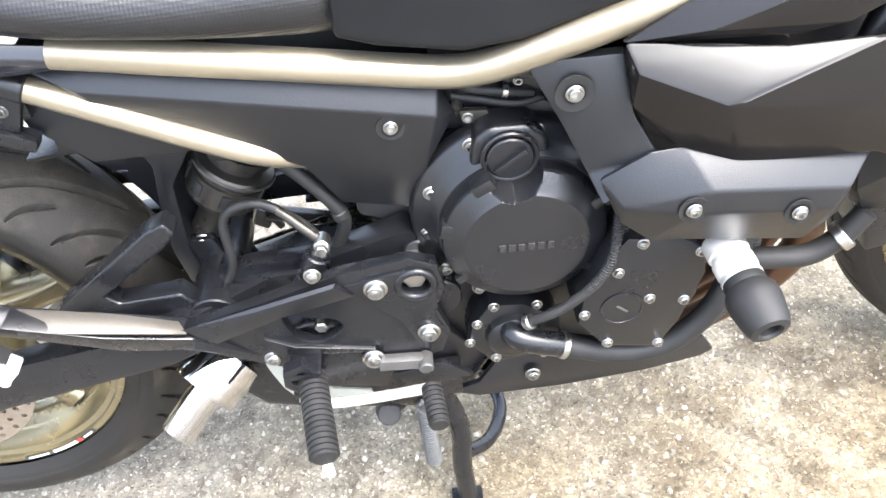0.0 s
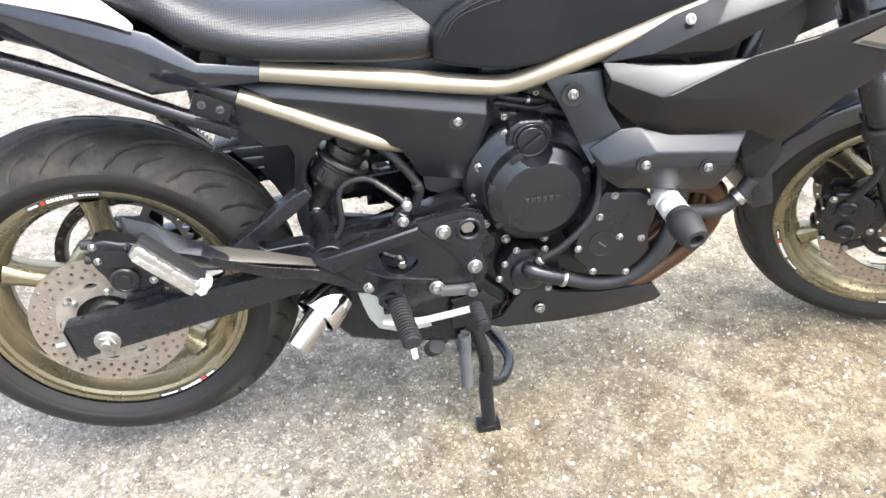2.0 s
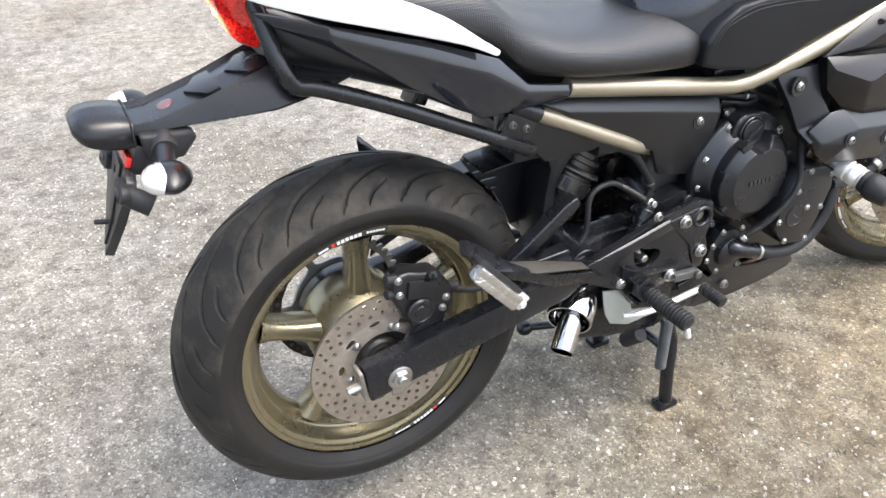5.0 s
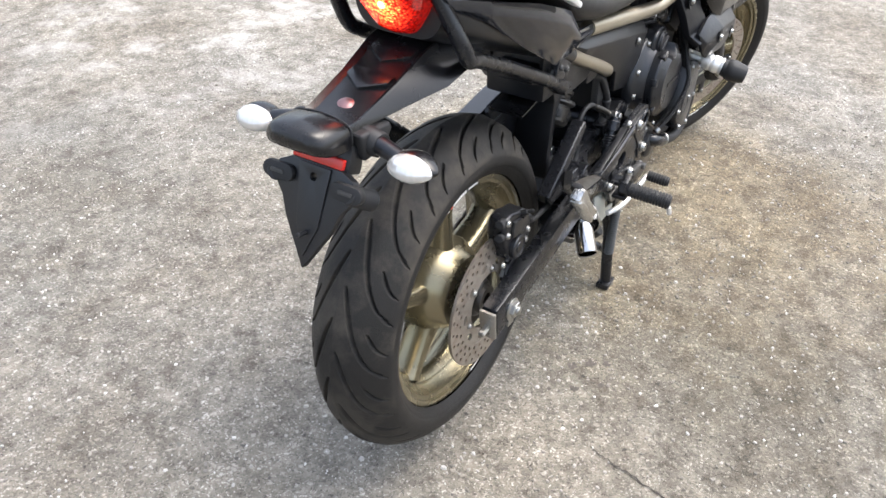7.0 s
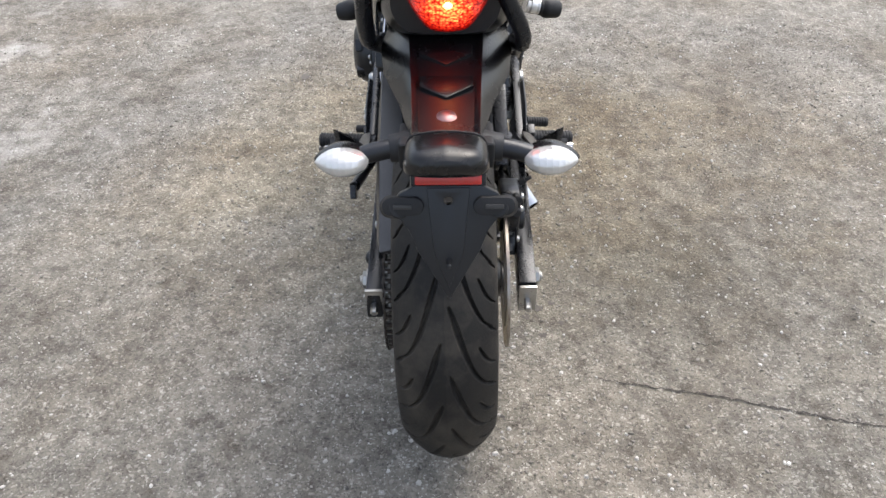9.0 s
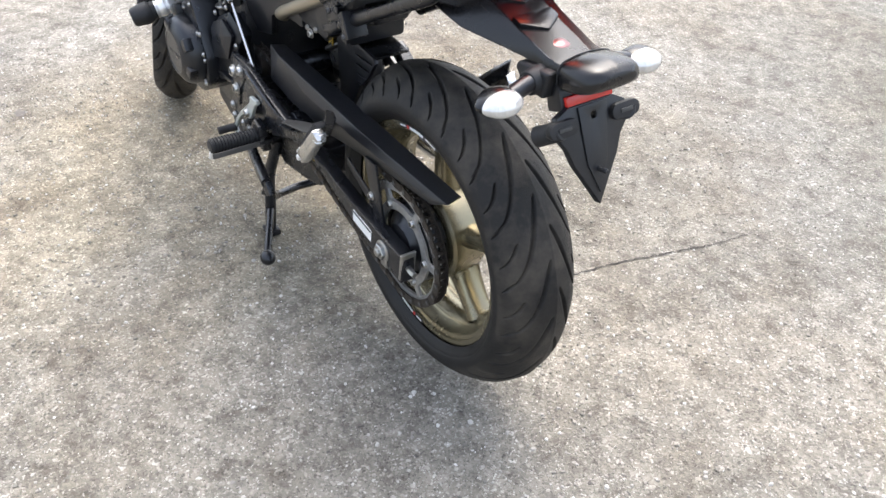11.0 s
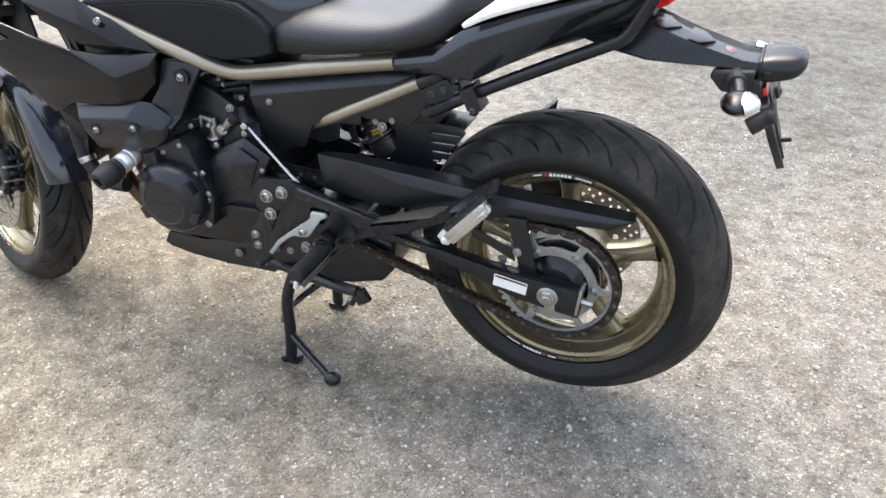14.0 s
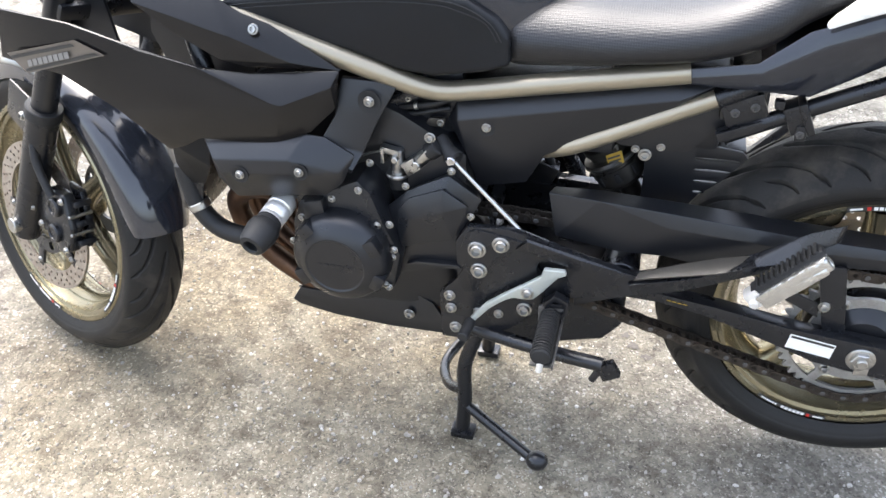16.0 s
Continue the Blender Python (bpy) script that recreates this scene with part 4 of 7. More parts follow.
# frame tubes
for s in (1, -1):
    part("frame_tube", tube([(0.30, s * 0.106, 0.751), (0.40, s * 0.110, 0.7355), (0.50, s * 0.112, 0.7195), (0.59, s * 0.115, 0.7055), (0.635, s * 0.119, 0.702), (0.672, s * 0.129, 0.712),
                             (0.73, s * 0.143, 0.737), (0.80, s * 0.150, 0.764), (0.91, s * 0.152, 0.805), (1.02, s * 0.13, 0.85)], 0.0148, 20, 8), M_GOLD, bike, "champagne-gold upper frame tube", 60)
    part("subframe_tube", tube([(0.236, s * 0.092, 0.724), (0.30, s * 0.096, 0.694), (0.40, s * 0.101, 0.647), (0.448, s * 0.0985, 0.6235), (0.480, s * 0.086, 0.608), (0.52, s * 0.062, 0.588)], 0.0125, 18, 5), M_GOLD, bike, "champagne-gold lower subframe tube", 60)
    part("subframe_lug", merged(rod((0.262, s * 0.094, 0.712), (0.215, s * 0.090, 0.734), 0.0145), block((0.06, 0.02, 0.05), Matrix.Translation((0.225, s * 0.084, 0.705)), 0.005)), M_SATIN, bike)
    # side cover under the seat rail
    cover = part("side_cover", skin([(0.258, 0.088, 0.730), (0.345, 0.098, 0.727), (0.618, 0.100, 0.680), (0.634, 0.098, 0.648), (0.614, 0.116, 0.655), (0.309, 0.108, 0.710), (0.604, 0.112, 0.602),
                                     (0.588, 0.098, 0.538), (0.487, 0.105, 0.606), (0.316, 0.100, 0.690), (0.514, 0.097, 0.553)],
                                    [(0, 1, 5), (1, 2, 4, 5), (2, 3, 4), (3, 6, 4), (4, 6, 8), (8, 6, 7, 10), (5, 4, 8, 9), (0, 5, 9)], 0.012, 0.0025, s), M_PLASTIC, bike, "matt black plastic side cover")
    part("bolt_recess", lathe([(0.0095, 0.001), (0.0135, 0.0015), (0.0135, 0.0), (0.0, 0.0)], between((0.572, s * 0.1125, 0.647), (0.572, s * 2, 0.647)), 24), M_RUBBER, cover)
    bolt(0.572, s * 0.1135, 0.647, 0.0070, cover)
    # panel that closes the seat rail above the shock
    part("rear_side_panel", prism([(0.236, 0.712), (0.243, 0.668), (0.288, 0.622), (0.380, 0.624), (0.42, 0.640), (0.42, 0.70)], s * 0.048, s * 0.086, 0.004), M_PLASTIC, bike)
    # cowl in front of the cylinder
    cowl = part("frame_cowl", skin([(0.690, 0.146, 0.719), (0.770, 0.160, 0.728), (0.779, 0.174, 0.676), (0.802, 0.188, 0.638), (0.848, 0.198, 0.619), (0.790, 0.200, 0.622), (0.752, 0.196, 0.600), (0.742, 0.172, 0.618), (0.720, 0.162, 0.665)],
                                   [(0, 1, 2, 8), (8, 2, 3, 7), (7, 3, 5, 6), (3, 4, 5)], 0.02, 0.003, s), M_PLASTIC, bike, "matt black plastic cowl beside the cylinder head")
    part("bolt_recess", lathe([(0.010, 0.001), (0.017, 0.002), (0.017, 0.0), (0.0, 0.0)], between((0.729, s * 0.164, 0.697), (0.729, s * 2, 0.76)), 24), M_RUBBER, cowl)
    bolt(0.729, s * 0.166, 0.698, 0.0080, cowl)
    # scoop below the fairing
    scoop = part("radiator_scoop", skin([(0.748, 0.190, 0.622), (0.792, 0.190, 0.648), (0.822, 0.190, 0.651), (0.992, 0.185, 0.627), (0.768, 0.206, 0.600), (0.842, 0.217, 0.619), (0.966, 0.213, 0.605),
                                         (0.768, 0.198, 0.578), (0.795, 0.202, 0.557), (0.945, 0.198, 0.534), (0.972, 0.196, 0.562), (0.828, 0.219, 0.597), (0.955, 0.216, 0.585)],
                                        [(0, 1, 4), (1, 2, 5, 4), (2, 3, 6, 5), (4, 5, 11), (0, 4, 7), (4, 11, 8, 7), (5, 6, 12, 11), (11, 12, 9, 8), (6, 10, 12), (12, 10, 9), (3, 10, 6)], 0.01, 0.003, s), M_PLASTIC, bike, "black plastic radiator scoop with two bolts")
    for bx, bz in ((0.8265, 0.6015), (0.9225, 0.5865)):
        part("bolt_recess", lathe([(0.0095, 0.001), (0.0135, 0.0015), (0.0135, 0.0), (0.0, 0.0)], between((bx, s * 0.2165, bz), (bx, s * 3, bz)), 24), M_RUBBER, scoop)
        bolt(bx, s * 0.218, bz, 0.0072, scoop)
    # painted side fairing
    fv = [(0.764, 0.176, 0.746), (0.895, 0.186, 0.736), (0.972, 0.192, 0.741), (1.065, 0.198, 0.765), (1.165, 0.200, 0.795), (1.285, 0.190, 0.806), (0.773, 0.194, 0.727), (0.842, 0.213, 0.702),
          (0.773, 0.184, 0.690), (0.810, 0.193, 0.655), (0.866, 0.197, 0.631), (0.990, 0.197, 0.628), (1.018, 0.193, 0.611), (1.050, 0.190, 0.599), (1.120, 0.198, 0.664), (1.200, 0.198, 0.713), (1.315, 0.180, 0.724)]
    ff = [(0, 1, 7, 6), (1, 2, 7), (0, 6, 8), (8, 6, 9), (6, 7, 10, 9), (7, 11, 10), (7, 2, 3, 14), (7, 14, 13, 12, 11), (3, 4, 15, 14), (4, 5, 16, 15)]
    fairing = part("side_fairing", skin(fv, ff, 0.006, 0.0032, s), M_PAINT, bike, "dark metallic grey-brown side fairing panel", 22)
    # grey stripe with the model name as bars
    def on_fairing(x):
        return 0.2036 - max(0.0, x - 1.165) * 0.088

    def decal(name, pts, mat, lift, label):
        part(name, skin([(x, on_fairing(x) + lift, z) for x, z in pts], [(0, 1, 2, 3)], 0.0008, 0.0, s), mat, fairing, label)
    decal("fairing_stripe", [(1.290, 0.738), (1.156, 0.772), (1.112, 0.752), (1.262, 0.709)], M_STRIPE, 0.0, "grey decal band")
    decal("fairing_stripe", [(1.285, 0.7345), (1.165, 0.7655), (1.158, 0.7625), (1.283, 0.7300)], M_DARKPRINT, 0.0012, "dark stripe")
    decal("fairing_stripe", [(1.262, 0.7165), (1.128, 0.7545), (1.121, 0.7515), (1.262, 0.7120)], M_DARKPRINT, 0.0012, "dark stripe")
    for k in range(8):
        x, z = 1.172 + k * 0.0105, 0.7535 - k * 0.0029
        decal("lettering_bar", [(x, z), (x + 0.0084, z - 0.0023), (x + 0.0090, z - 0.0123), (x + 0.0006, z - 0.0100)], M_PALEPRINT, 0.0014, "pale model lettering as bars")
    # painted strip along the tank
    uv = [(0.764, 0.170, 0.742), (0.862, 0.170, 0.803), (0.905, 0.166, 0.815), (0.945, 0.166, 0.838), (1.06, 0.165, 0.850), (1.06, 0.188, 0.828), (0.988, 0.194, 0.784), (0.935, 0.192, 0.754), (0.900, 0.186, 0.744), (0.83, 0.190, 0.757), (0.915, 0.196, 0.792)]
    uf = [(0, 1, 9), (1, 2, 10, 9), (2, 3, 10), (3, 4, 5, 10), (10, 5, 6), (9, 10, 6, 7), (0, 9, 8), (9, 7, 8)]
    strip = part("tank_side_panel", skin(uv, uf, 0.006, 0.002, s), M_PAINT, bike, "dark metallic panel between tank and fairing", 22)
    bolt(0.878, s * 0.188, 0.801, 0.0075, strip, way=(0, s, 0.4))
    # crash protector
    way = between((0.883, s * 0.224, 0.514), (0.892, s * 0.284, 0.501))
    slider = part("crash_protector", lathe([(0, 0), (0.0195, 0), (0.0205, 0.003), (0.0205, 0.009), (0.0245, 0.015), (0.0255, 0.026), (0.0215, 0.050), (0.0185, 0.056), (0.012, 0.0575), (0.010, 0.055), (0.010, 0.04), (0, 0.04)], way, 32), M_RUBBER, bike, "black nylon crash protector", 30)
    part("spacer", lathe([(0.0, -0.085), (0.012, -0.085), (0.012, -0.050), (0.0195, -0.048), (0.0205, -0.046), (0.0205, -0.030), (0.0185, -0.028), (0.0185, -0.024), (0.0205, -0.022), (0.0205, -0.010), (0.0190, -0.008), (0.0190, -0.005), (0.0205, -0.003), (0.0205, 0.0), (0.0, 0.0)], way, 28), M_ALU, slider, "bare aluminium spacer")

# tank and seat
part("fuel_tank", loft([(0.462, [(0, 0.79), (0.03, 0.795), (0.045, 0.825), (0.03, 0.85), (0, 0.858)]), (0.53, [(0, 0.74), (0.09, 0.745), (0.108, 0.79), (0.085, 0.87), (0, 0.895)]),
                       (0.62, [(0, 0.72), (0.10, 0.73), (0.126, 0.81), (0.12, 0.90), (0, 0.945)]), (0.75, [(0, 0.73), (0.115, 0.74), (0.142, 0.83), (0.145, 0.93), (0, 0.99)]),
                       (0.88, [(0, 0.76), (0.12, 0.77), (0.150, 0.84), (0.16, 0.94), (0, 1.01)]), (1.0, [(0, 0.80), (0.11, 0.81), (0.145, 0.86), (0.14, 0.93), (0, 0.99)]), (1.06, [(0, 0.84), (0.08, 0.84), (0.10, 0.87), (0.08, 0.93), (0, 0.95)])], 6, 6),
     M_GREYPAINT, bike, "glossy dark grey fuel tank", 70)
for s in (1, -1):
    flare = Matrix(((1, 0, 0, 0), (s * 0.062, 1, 0, -s * 0.062 * 0.60), (0, 0, 1, 0), (0, 0, 0, 1)))     # the pads spread with the tank
    bm = prism([(1.00, 0.806), (0.975, 0.818), (0.922, 0.830), (0.853, 0.838), (0.734, 0.848), (0.640, 0.848), (0.592, 0.840), (0.555, 0.815), (0.537, 0.790), (0.536, 0.752), (0.57, 0.742), (0.64, 0.732), (0.69, 0.739), (0.76, 0.764), (0.86, 0.790), (0.95, 0.800)], s * 0.085, s * 0.140, 0.010, segments=4)
    bm.transform(flare)
    pad = part("tank_side_pad", bm, M_PAD, bike, "matt black knee pad with stitched edge")
    for off in (0.0, 0.006):
        bm = tube([(0.965, s * 0.1405, 0.810 - off), (0.922, s * 0.1405, 0.822 - off), (0.853, s * 0.1405, 0.830 - off), (0.734, s * 0.1405, 0.840 - off), (0.643, s * 0.1405, 0.840 - off), (0.598 + off, s * 0.1405, 0.832 - off), (0.563 + off, s * 0.1405, 0.811), (0.547 + off, s * 0.1403, 0.786)], 0.0009, 6, 8)
        bm.transform(flare)
        part("stitching", bm, M_RUBBER, pad)
part("seat", loft([(0.548, [(0, 0.742), (0.07, 0.744), (0.102, 0.760), (0.098, 0.790), (0.05, 0.815), (0, 0.822)]), (0.535, [(0, 0.740), (0.09, 0.742), (0.118, 0.757), (0.116, 0.792), (0.07, 0.82), (0, 0.828)]),
                  (0.47, [(0, 0.745), (0.10, 0.748), (0.127, 0.762), (0.124, 0.795), (0.08, 0.822), (0, 0.832)]), (0.38, [(0, 0.755), (0.10, 0.757), (0.136, 0.772), (0.132, 0.802), (0.09, 0.824), (0, 0.832)]),
                  (0.29, [(0, 0.765), (0.10, 0.768), (0.137, 0.785), (0.134, 0.815), (0.09, 0.836), (0, 0.842)]), (0.215, [(0, 0.785), (0.10, 0.79), (0.128, 0.808), (0.124, 0.84), (0.09, 0.862), (0, 0.868)]),
                  (0.155, [(0, 0.82), (0.09, 0.83), (0.118, 0.848), (0.112, 0.885), (0.085, 0.905), (0, 0.912)]), (0.06, [(0, 0.855), (0.08, 0.862), (0.108, 0.882), (0.102, 0.91), (0.075, 0.925), (0, 0.932)]),
                  (-0.06, [(0, 0.885), (0.07, 0.89), (0.085, 0.91), (0.08, 0.93), (0.06, 0.94), (0, 0.945)]), (-0.13, [(0, 0.90), (0.05, 0.905), (0.06, 0.92), (0.055, 0.935), (0.04, 0.945), (0, 0.948)])], 6, 5), M_VINYL, bike, "black dimpled vinyl dual seat", 70)

# tail
for s in (1, -1):
    tv = [(0.318, 0.112, 0.757), (0.222, 0.122, 0.776), (0.170, 0.126, 0.822), (0.06, 0.122, 0.862), (-0.06, 0.105, 0.892), (-0.15, 0.085, 0.915),
          (0.300, 0.119, 0.748), (0.215, 0.131, 0.765), (0.150, 0.136, 0.806), (0.05, 0.128, 0.842), (-0.06, 0.108, 0.874),
          (0.318, 0.112, 0.736), (0.225, 0.118, 0.737), (0.152, 0.116, 0.733), (0.053, 0.108, 0.790), (-0.055, 0.095, 0.860), (-0.13, 0.08, 0.895)]
    tf = [(0, 1, 7, 6), (1, 2, 8, 7), (2, 3, 9, 8), (3, 4, 10, 9), (4, 5, 16, 10), (6, 7, 12, 11), (7, 8, 13, 12), (8, 9, 14, 13), (9, 10, 15, 14), (10, 16, 15), (0, 6, 11)]
    part("tail_cover", skin(tv, tf, 0.006, 0.003, s), M_GREYPAINT, bike, "glossy dark tail cover", 24)
    hv = smooth_line([(0.160, 0.148, 0.841), (0.10, 0.158, 0.868), (0.0, 0.168, 0.902), (-0.09, 0.166, 0.930), (-0.155, 0.128, 0.947), (-0.188, 0.06, 0.955), (-0.195, 0.0, 0.957)], 6)
    hw = smooth_line([(0.150, 0.132, 0.846), (0.09, 0.108, 0.888), (0.0, 0.102, 0.926), (-0.08, 0.098, 0.947), (-0.12, 0.078, 0.957), (-0.142, 0.04, 0.962), (-0.146, 0.0, 0.963)], 6)
    k = len(hv)
    part("grab_handle", skin([tuple(p) for p in hv] + [tuple(p) for p in hw], [(i, i + 1, k + i + 1, k + i) for i in range(k - 1)], 0.010, 0.004, s), M_SILVER, bike, "silver-white lacquered grab handle", 50)
    top = [(-0.072, 0.104, 0.814), (-0.101, 0.105, 0.833), (-0.120, 0.105, 0.864), (-0.141, 0.102, 0.905), (-0.156, 0.095, 0.946)] if s > 0 else [(-0.074, -0.097, 0.812), (-0.108, -0.101, 0.824), (-0.123, -0.097, 0.850), (-0.134, -0.076, 0.895), (-0.141, -0.056, 0.935)]
    rail = part("rack_rail", tube([(0.245, s * 0.094, 0.658), (0.16, s * 0.097, 0.703), (0.03, s * (0.097 + s * 0.003), 0.766)] + top, 0.0115, 16, 8), M_SATIN, bike, "black steel luggage rack tube", 60)
    brk = part("rack_bracket", merged(block((0.056, 0.012, 0.036), Matrix.Translation((0.224, s * 0.096, 0.700)) @ Matrix.Rotation(radians(22), 4, "Y"), 0.003), block((0.062, 0.020, 0.014), Matrix.Translation((0.226, s * 0.098, 0.672)) @ Matrix.Rotation(radians(24), 4, "Y"), 0.003)), M_SATIN, bike, "black rack bracket with two bolts")
    for bx, bz in ((0.212, 0.707), (0.236, 0.697)):
        bolt(bx, s * 0.102, bz, 0.0062, brk, mat=M_GREY)
    if s < 0:
        continue
    clamp = part("rail_clamp", merged(block((0.030, 0.032, 0.040), Matrix.Translation((0.158, s * 0.099, 0.700)) @ Matrix.Rotation(radians(24), 4, "Y"), 0.004), block((0.010, 0.040, 0.046), Matrix.Translation((0.148, s * 0.100, 0.703)) @ Matrix.Rotation(radians(24), 4, "Y"), 0.002),
                                      block((0.014, 0.012, 0.022), Matrix.Translation((0.152, s * 0.112, 0.682)), 0.002), block((0.012, 0.014, 0.012), Matrix.Translation((0.184, s * 0.108, 0.718)), 0.002)), M_SATIN, rail, "black two-piece clamp")
    bolt(0.153, s * 0.118, 0.681, 0.0055, clamp, mat=M_GREY)
part("tail_underside", loft([(0.20, [(0, 0.72), (0.07, 0.722), (0.095, 0.745), (0.08, 0.79), (0, 0.80)]), (0.05, [(0, 0.775), (0.07, 0.78), (0.095, 0.81), (0.08, 0.85), (0, 0.86)]), (-0.08, [(0, 0.825), (0.06, 0.828), (0.085, 0.86), (0.07, 0.90), (0, 0.91)]), (-0.13, [(0, 0.845), (0.05, 0.85), (0.07, 0.88), (0.06, 0.915), (0, 0.92)])], 4, 5), M_PLASTIC, bike)
LEAN_BACK = Matrix(((1, 0, -0.42, 0.42 * 0.855), (0, 0.86, 0, -0.003), (0, 0, 1, 0), (0, 0, 0, 1)))     # the lens overhangs at its top
lens = loft([(-0.085, [(0, 0.846), (0.030, 0.851), (0.048, 0.872), (0.066, 0.905), (0.080, 0.935), (0.06, 0.943), (0, 0.946)]), (-0.125, [(0, 0.847), (0.029, 0.852), (0.047, 0.873), (0.064, 0.905), (0.078, 0.934), (0.058, 0.942), (0, 0.945)]),
                               (-0.145, [(0, 0.854), (0.025, 0.859), (0.041, 0.878), (0.057, 0.906), (0.070, 0.931), (0.052, 0.938), (0, 0.941)]), (-0.154, [(0, 0.866), (0.018, 0.870), (0.031, 0.885), (0.046, 0.907), (0.056, 0.925), (0.042, 0.930), (0, 0.933)])], 5, 6)
lens.transform(LEAN_BACK)
lamp = part("tail_lamp", lens, M_REDLENS, bike, "lit red tail lamp lens", 60)
M_BULB = bpy.data.materials.new("glowing_bulb")
M_BULB.use_nodes = True
M_BULB.node_tree.nodes["Principled BSDF"].inputs["Emission Color"].default_value = (1.0, 0.35, 0.06, 1)
M_BULB.node_tree.nodes["Principled BSDF"].inputs["Emission Strength"].default_value = 4.0
part("bulb", egg(LEAN_BACK @ Vector((-0.152, 0, 0.899)), (0.005, 0.0065, 0.0065)), M_BULB, lamp, "glowing orange bulb")
M_SPARK = bpy.data.materials.new("lit_lens_dots")
M_SPARK.use_nodes = True
M_SPARK.node_tree.nodes["Principled BSDF"].inputs["Base Color"].default_value = (0.8, 0.1, 0.03, 1)
M_SPARK.node_tree.nodes["Principled BSDF"].inputs["Emission Color"].default_value = (1.0, 0.13, 0.03, 1)
M_SPARK.node_tree.nodes["Principled BSDF"].inputs["Emission Strength"].default_value = 2.4
dots = []
rnd_dot = random.Random(8)
for k in range(46):
    y, z = rnd_dot.gauss(0, 0.020), 0.897 + rnd_dot.gauss(0, 0.015)
    if 0.872 < z < 0.930 and abs(y) < 0.016 + max(0, z - 0.868) * 0.55:
        size = rnd_dot.uniform(0.4, 1.0)
        dots.append(egg(LEAN_BACK @ Vector((-0.1538, y, z)), (0.0012, 0.0034 * size, rnd_dot.uniform(0.0008, 0.0016) * size), Matrix.Rotation(rnd_dot.uniform(-0.7, 0.7), 4, "X"), 6, 4))
tagged(part("lens_dot", merged(*dots), M_SPARK, lamp, "small lit facets"), kind="stuff")

# plate carrier behind the tail
sec = ((-0.02, 0.845, 0.050, 0.836, 0.080, 0.820), (-0.075, 0.852, 0.050, 0.843, 0.090, 0.806), (-0.13, 0.842, 0.048, 0.834, 0.084, 0.791), (-0.20, 0.815, 0.044, 0.808, 0.060, 0.780), (-0.272, 0.792, 0.041, 0.787, 0.0445, 0.774), (-0.301, 0.790, 0.040, 0.785, 0.043, 0.772))
cv, cf = [], []
for x, zc, yi, zi, yo, zo in sec:
    cv += [(x, -yo, zo), (x, -yi, zi), (x, -yi * 0.8, zi - 0.006), (x, 0, zc - 0.008), (x, yi * 0.8, zi - 0.006), (x, yi, zi), (x, yo, zo)]
for i in range(len(sec) - 1):
    cf += [(i * 7 + j, i * 7 + j + 1, i * 7 + j + 8, i * 7 + j + 7) for j in range(6)]
bm = bmesh.new()
vs = [bm.verts.new(v) for v in cv]
for f in cf:
    bm.faces.new([vs[i] for i in f])
bmesh.ops.recalc_face_normals(bm, faces=bm.faces)
bmesh.ops.solidify(bm, geom=bm.faces[:], thickness=0.008)
bmesh.ops.recalc_face_normals(bm, faces=bm.faces)
carrier = part("plate_carrier", rounded(bm, 0.003, 2, 16), M_GLOSS, bike, "long black plastic number plate carrier", 30)
for x0, x1, tip, z in ((-0.128, -0.148, -0.172, 0.8275), (-0.184, -0.204, -0.227, 0.8080)):
    bm = prism([(x0, 0.034), (x1, 0.034), (tip, 0.0), (x1, -0.034), (x0, -0.034)], 0.0, 0.013, 0.0028)
    bm.transform(Matrix.Translation((x1, 0, z)) @ Matrix.Rotation(radians(-15), 4, "Y") @ Matrix.Translation((-x1, 0, 0)) @ Matrix.Rotation(math.pi / 2, 4, "X") @ Matrix.Diagonal((1, -1, 1, 1)))
    part("carrier_step", bm, M_GLOSS, carrier, "V-edged flat step")
part("badge", lathe([(0, 0.004), (0.008, 0.004), (0.0095, 0.003), (0.0125, 0.002), (0.0135, 0)], Matrix.Translation((-0.252, 0, 0.787)) @ Matrix.Rotation(radians(-22), 4, "Y"), 32), M_BADGE, carrier, "small round silvered badge")
hood = part("plate_lamp_hood", loft([(-0.298, [(0, 0.757), (0.040, 0.757), (0.0455, 0.768), (0.043, 0.784), (0.030, 0.791), (0, 0.794)]), (-0.315, [(0, 0.756), (0.043, 0.757), (0.049, 0.768), (0.0465, 0.785), (0.033, 0.795), (0, 0.799)]),
                                     (-0.340, [(0, 0.760), (0.043, 0.762), (0.049, 0.772), (0.0455, 0.787), (0.032, 0.797), (0, 0.802)]), (-0.357, [(0, 0.766), (0.036, 0.768), (0.043, 0.776), (0.039, 0.788), (0.028, 0.796), (0, 0.799)]), (-0.367, [(0, 0.776), (0.020, 0.777), (0.027, 0.782), (0.024, 0.788), (0.016, 0.791), (0, 0.793)])], 5, 6),
            M_GLOSS, carrier, "glossy black plate lamp hood with rounded end", 60)
part("hood_seam", tube([(-0.3005, y, z) for y, z in ((-0.0455, 0.760), (-0.0470, 0.770), (-0.0440, 0.7855), (-0.031, 0.7925), (0, 0.7955), (0.031, 0.7925), (0.0440, 0.7855), (0.0470, 0.770), (0.0455, 0.760))], 0.0012, 6, 5), M_RUBBER, hood, "dark joint")
part("reflector", block((0.008, 0.080, 0.014), Matrix.Translation((-0.312, -0.002, 0.7375)) @ Matrix.Rotation(radians(20), 4, "Y"), 0.002), M_REFLECTOR, carrier, "red rear reflector")
part("reflector_frame", block((0.03, 0.092, 0.04), Matrix.Translation((-0.293, -0.002, 0.738)) @ Matrix.Rotation(radians(20), 4, "Y"), 0.005), M_PLASTIC, carrier)
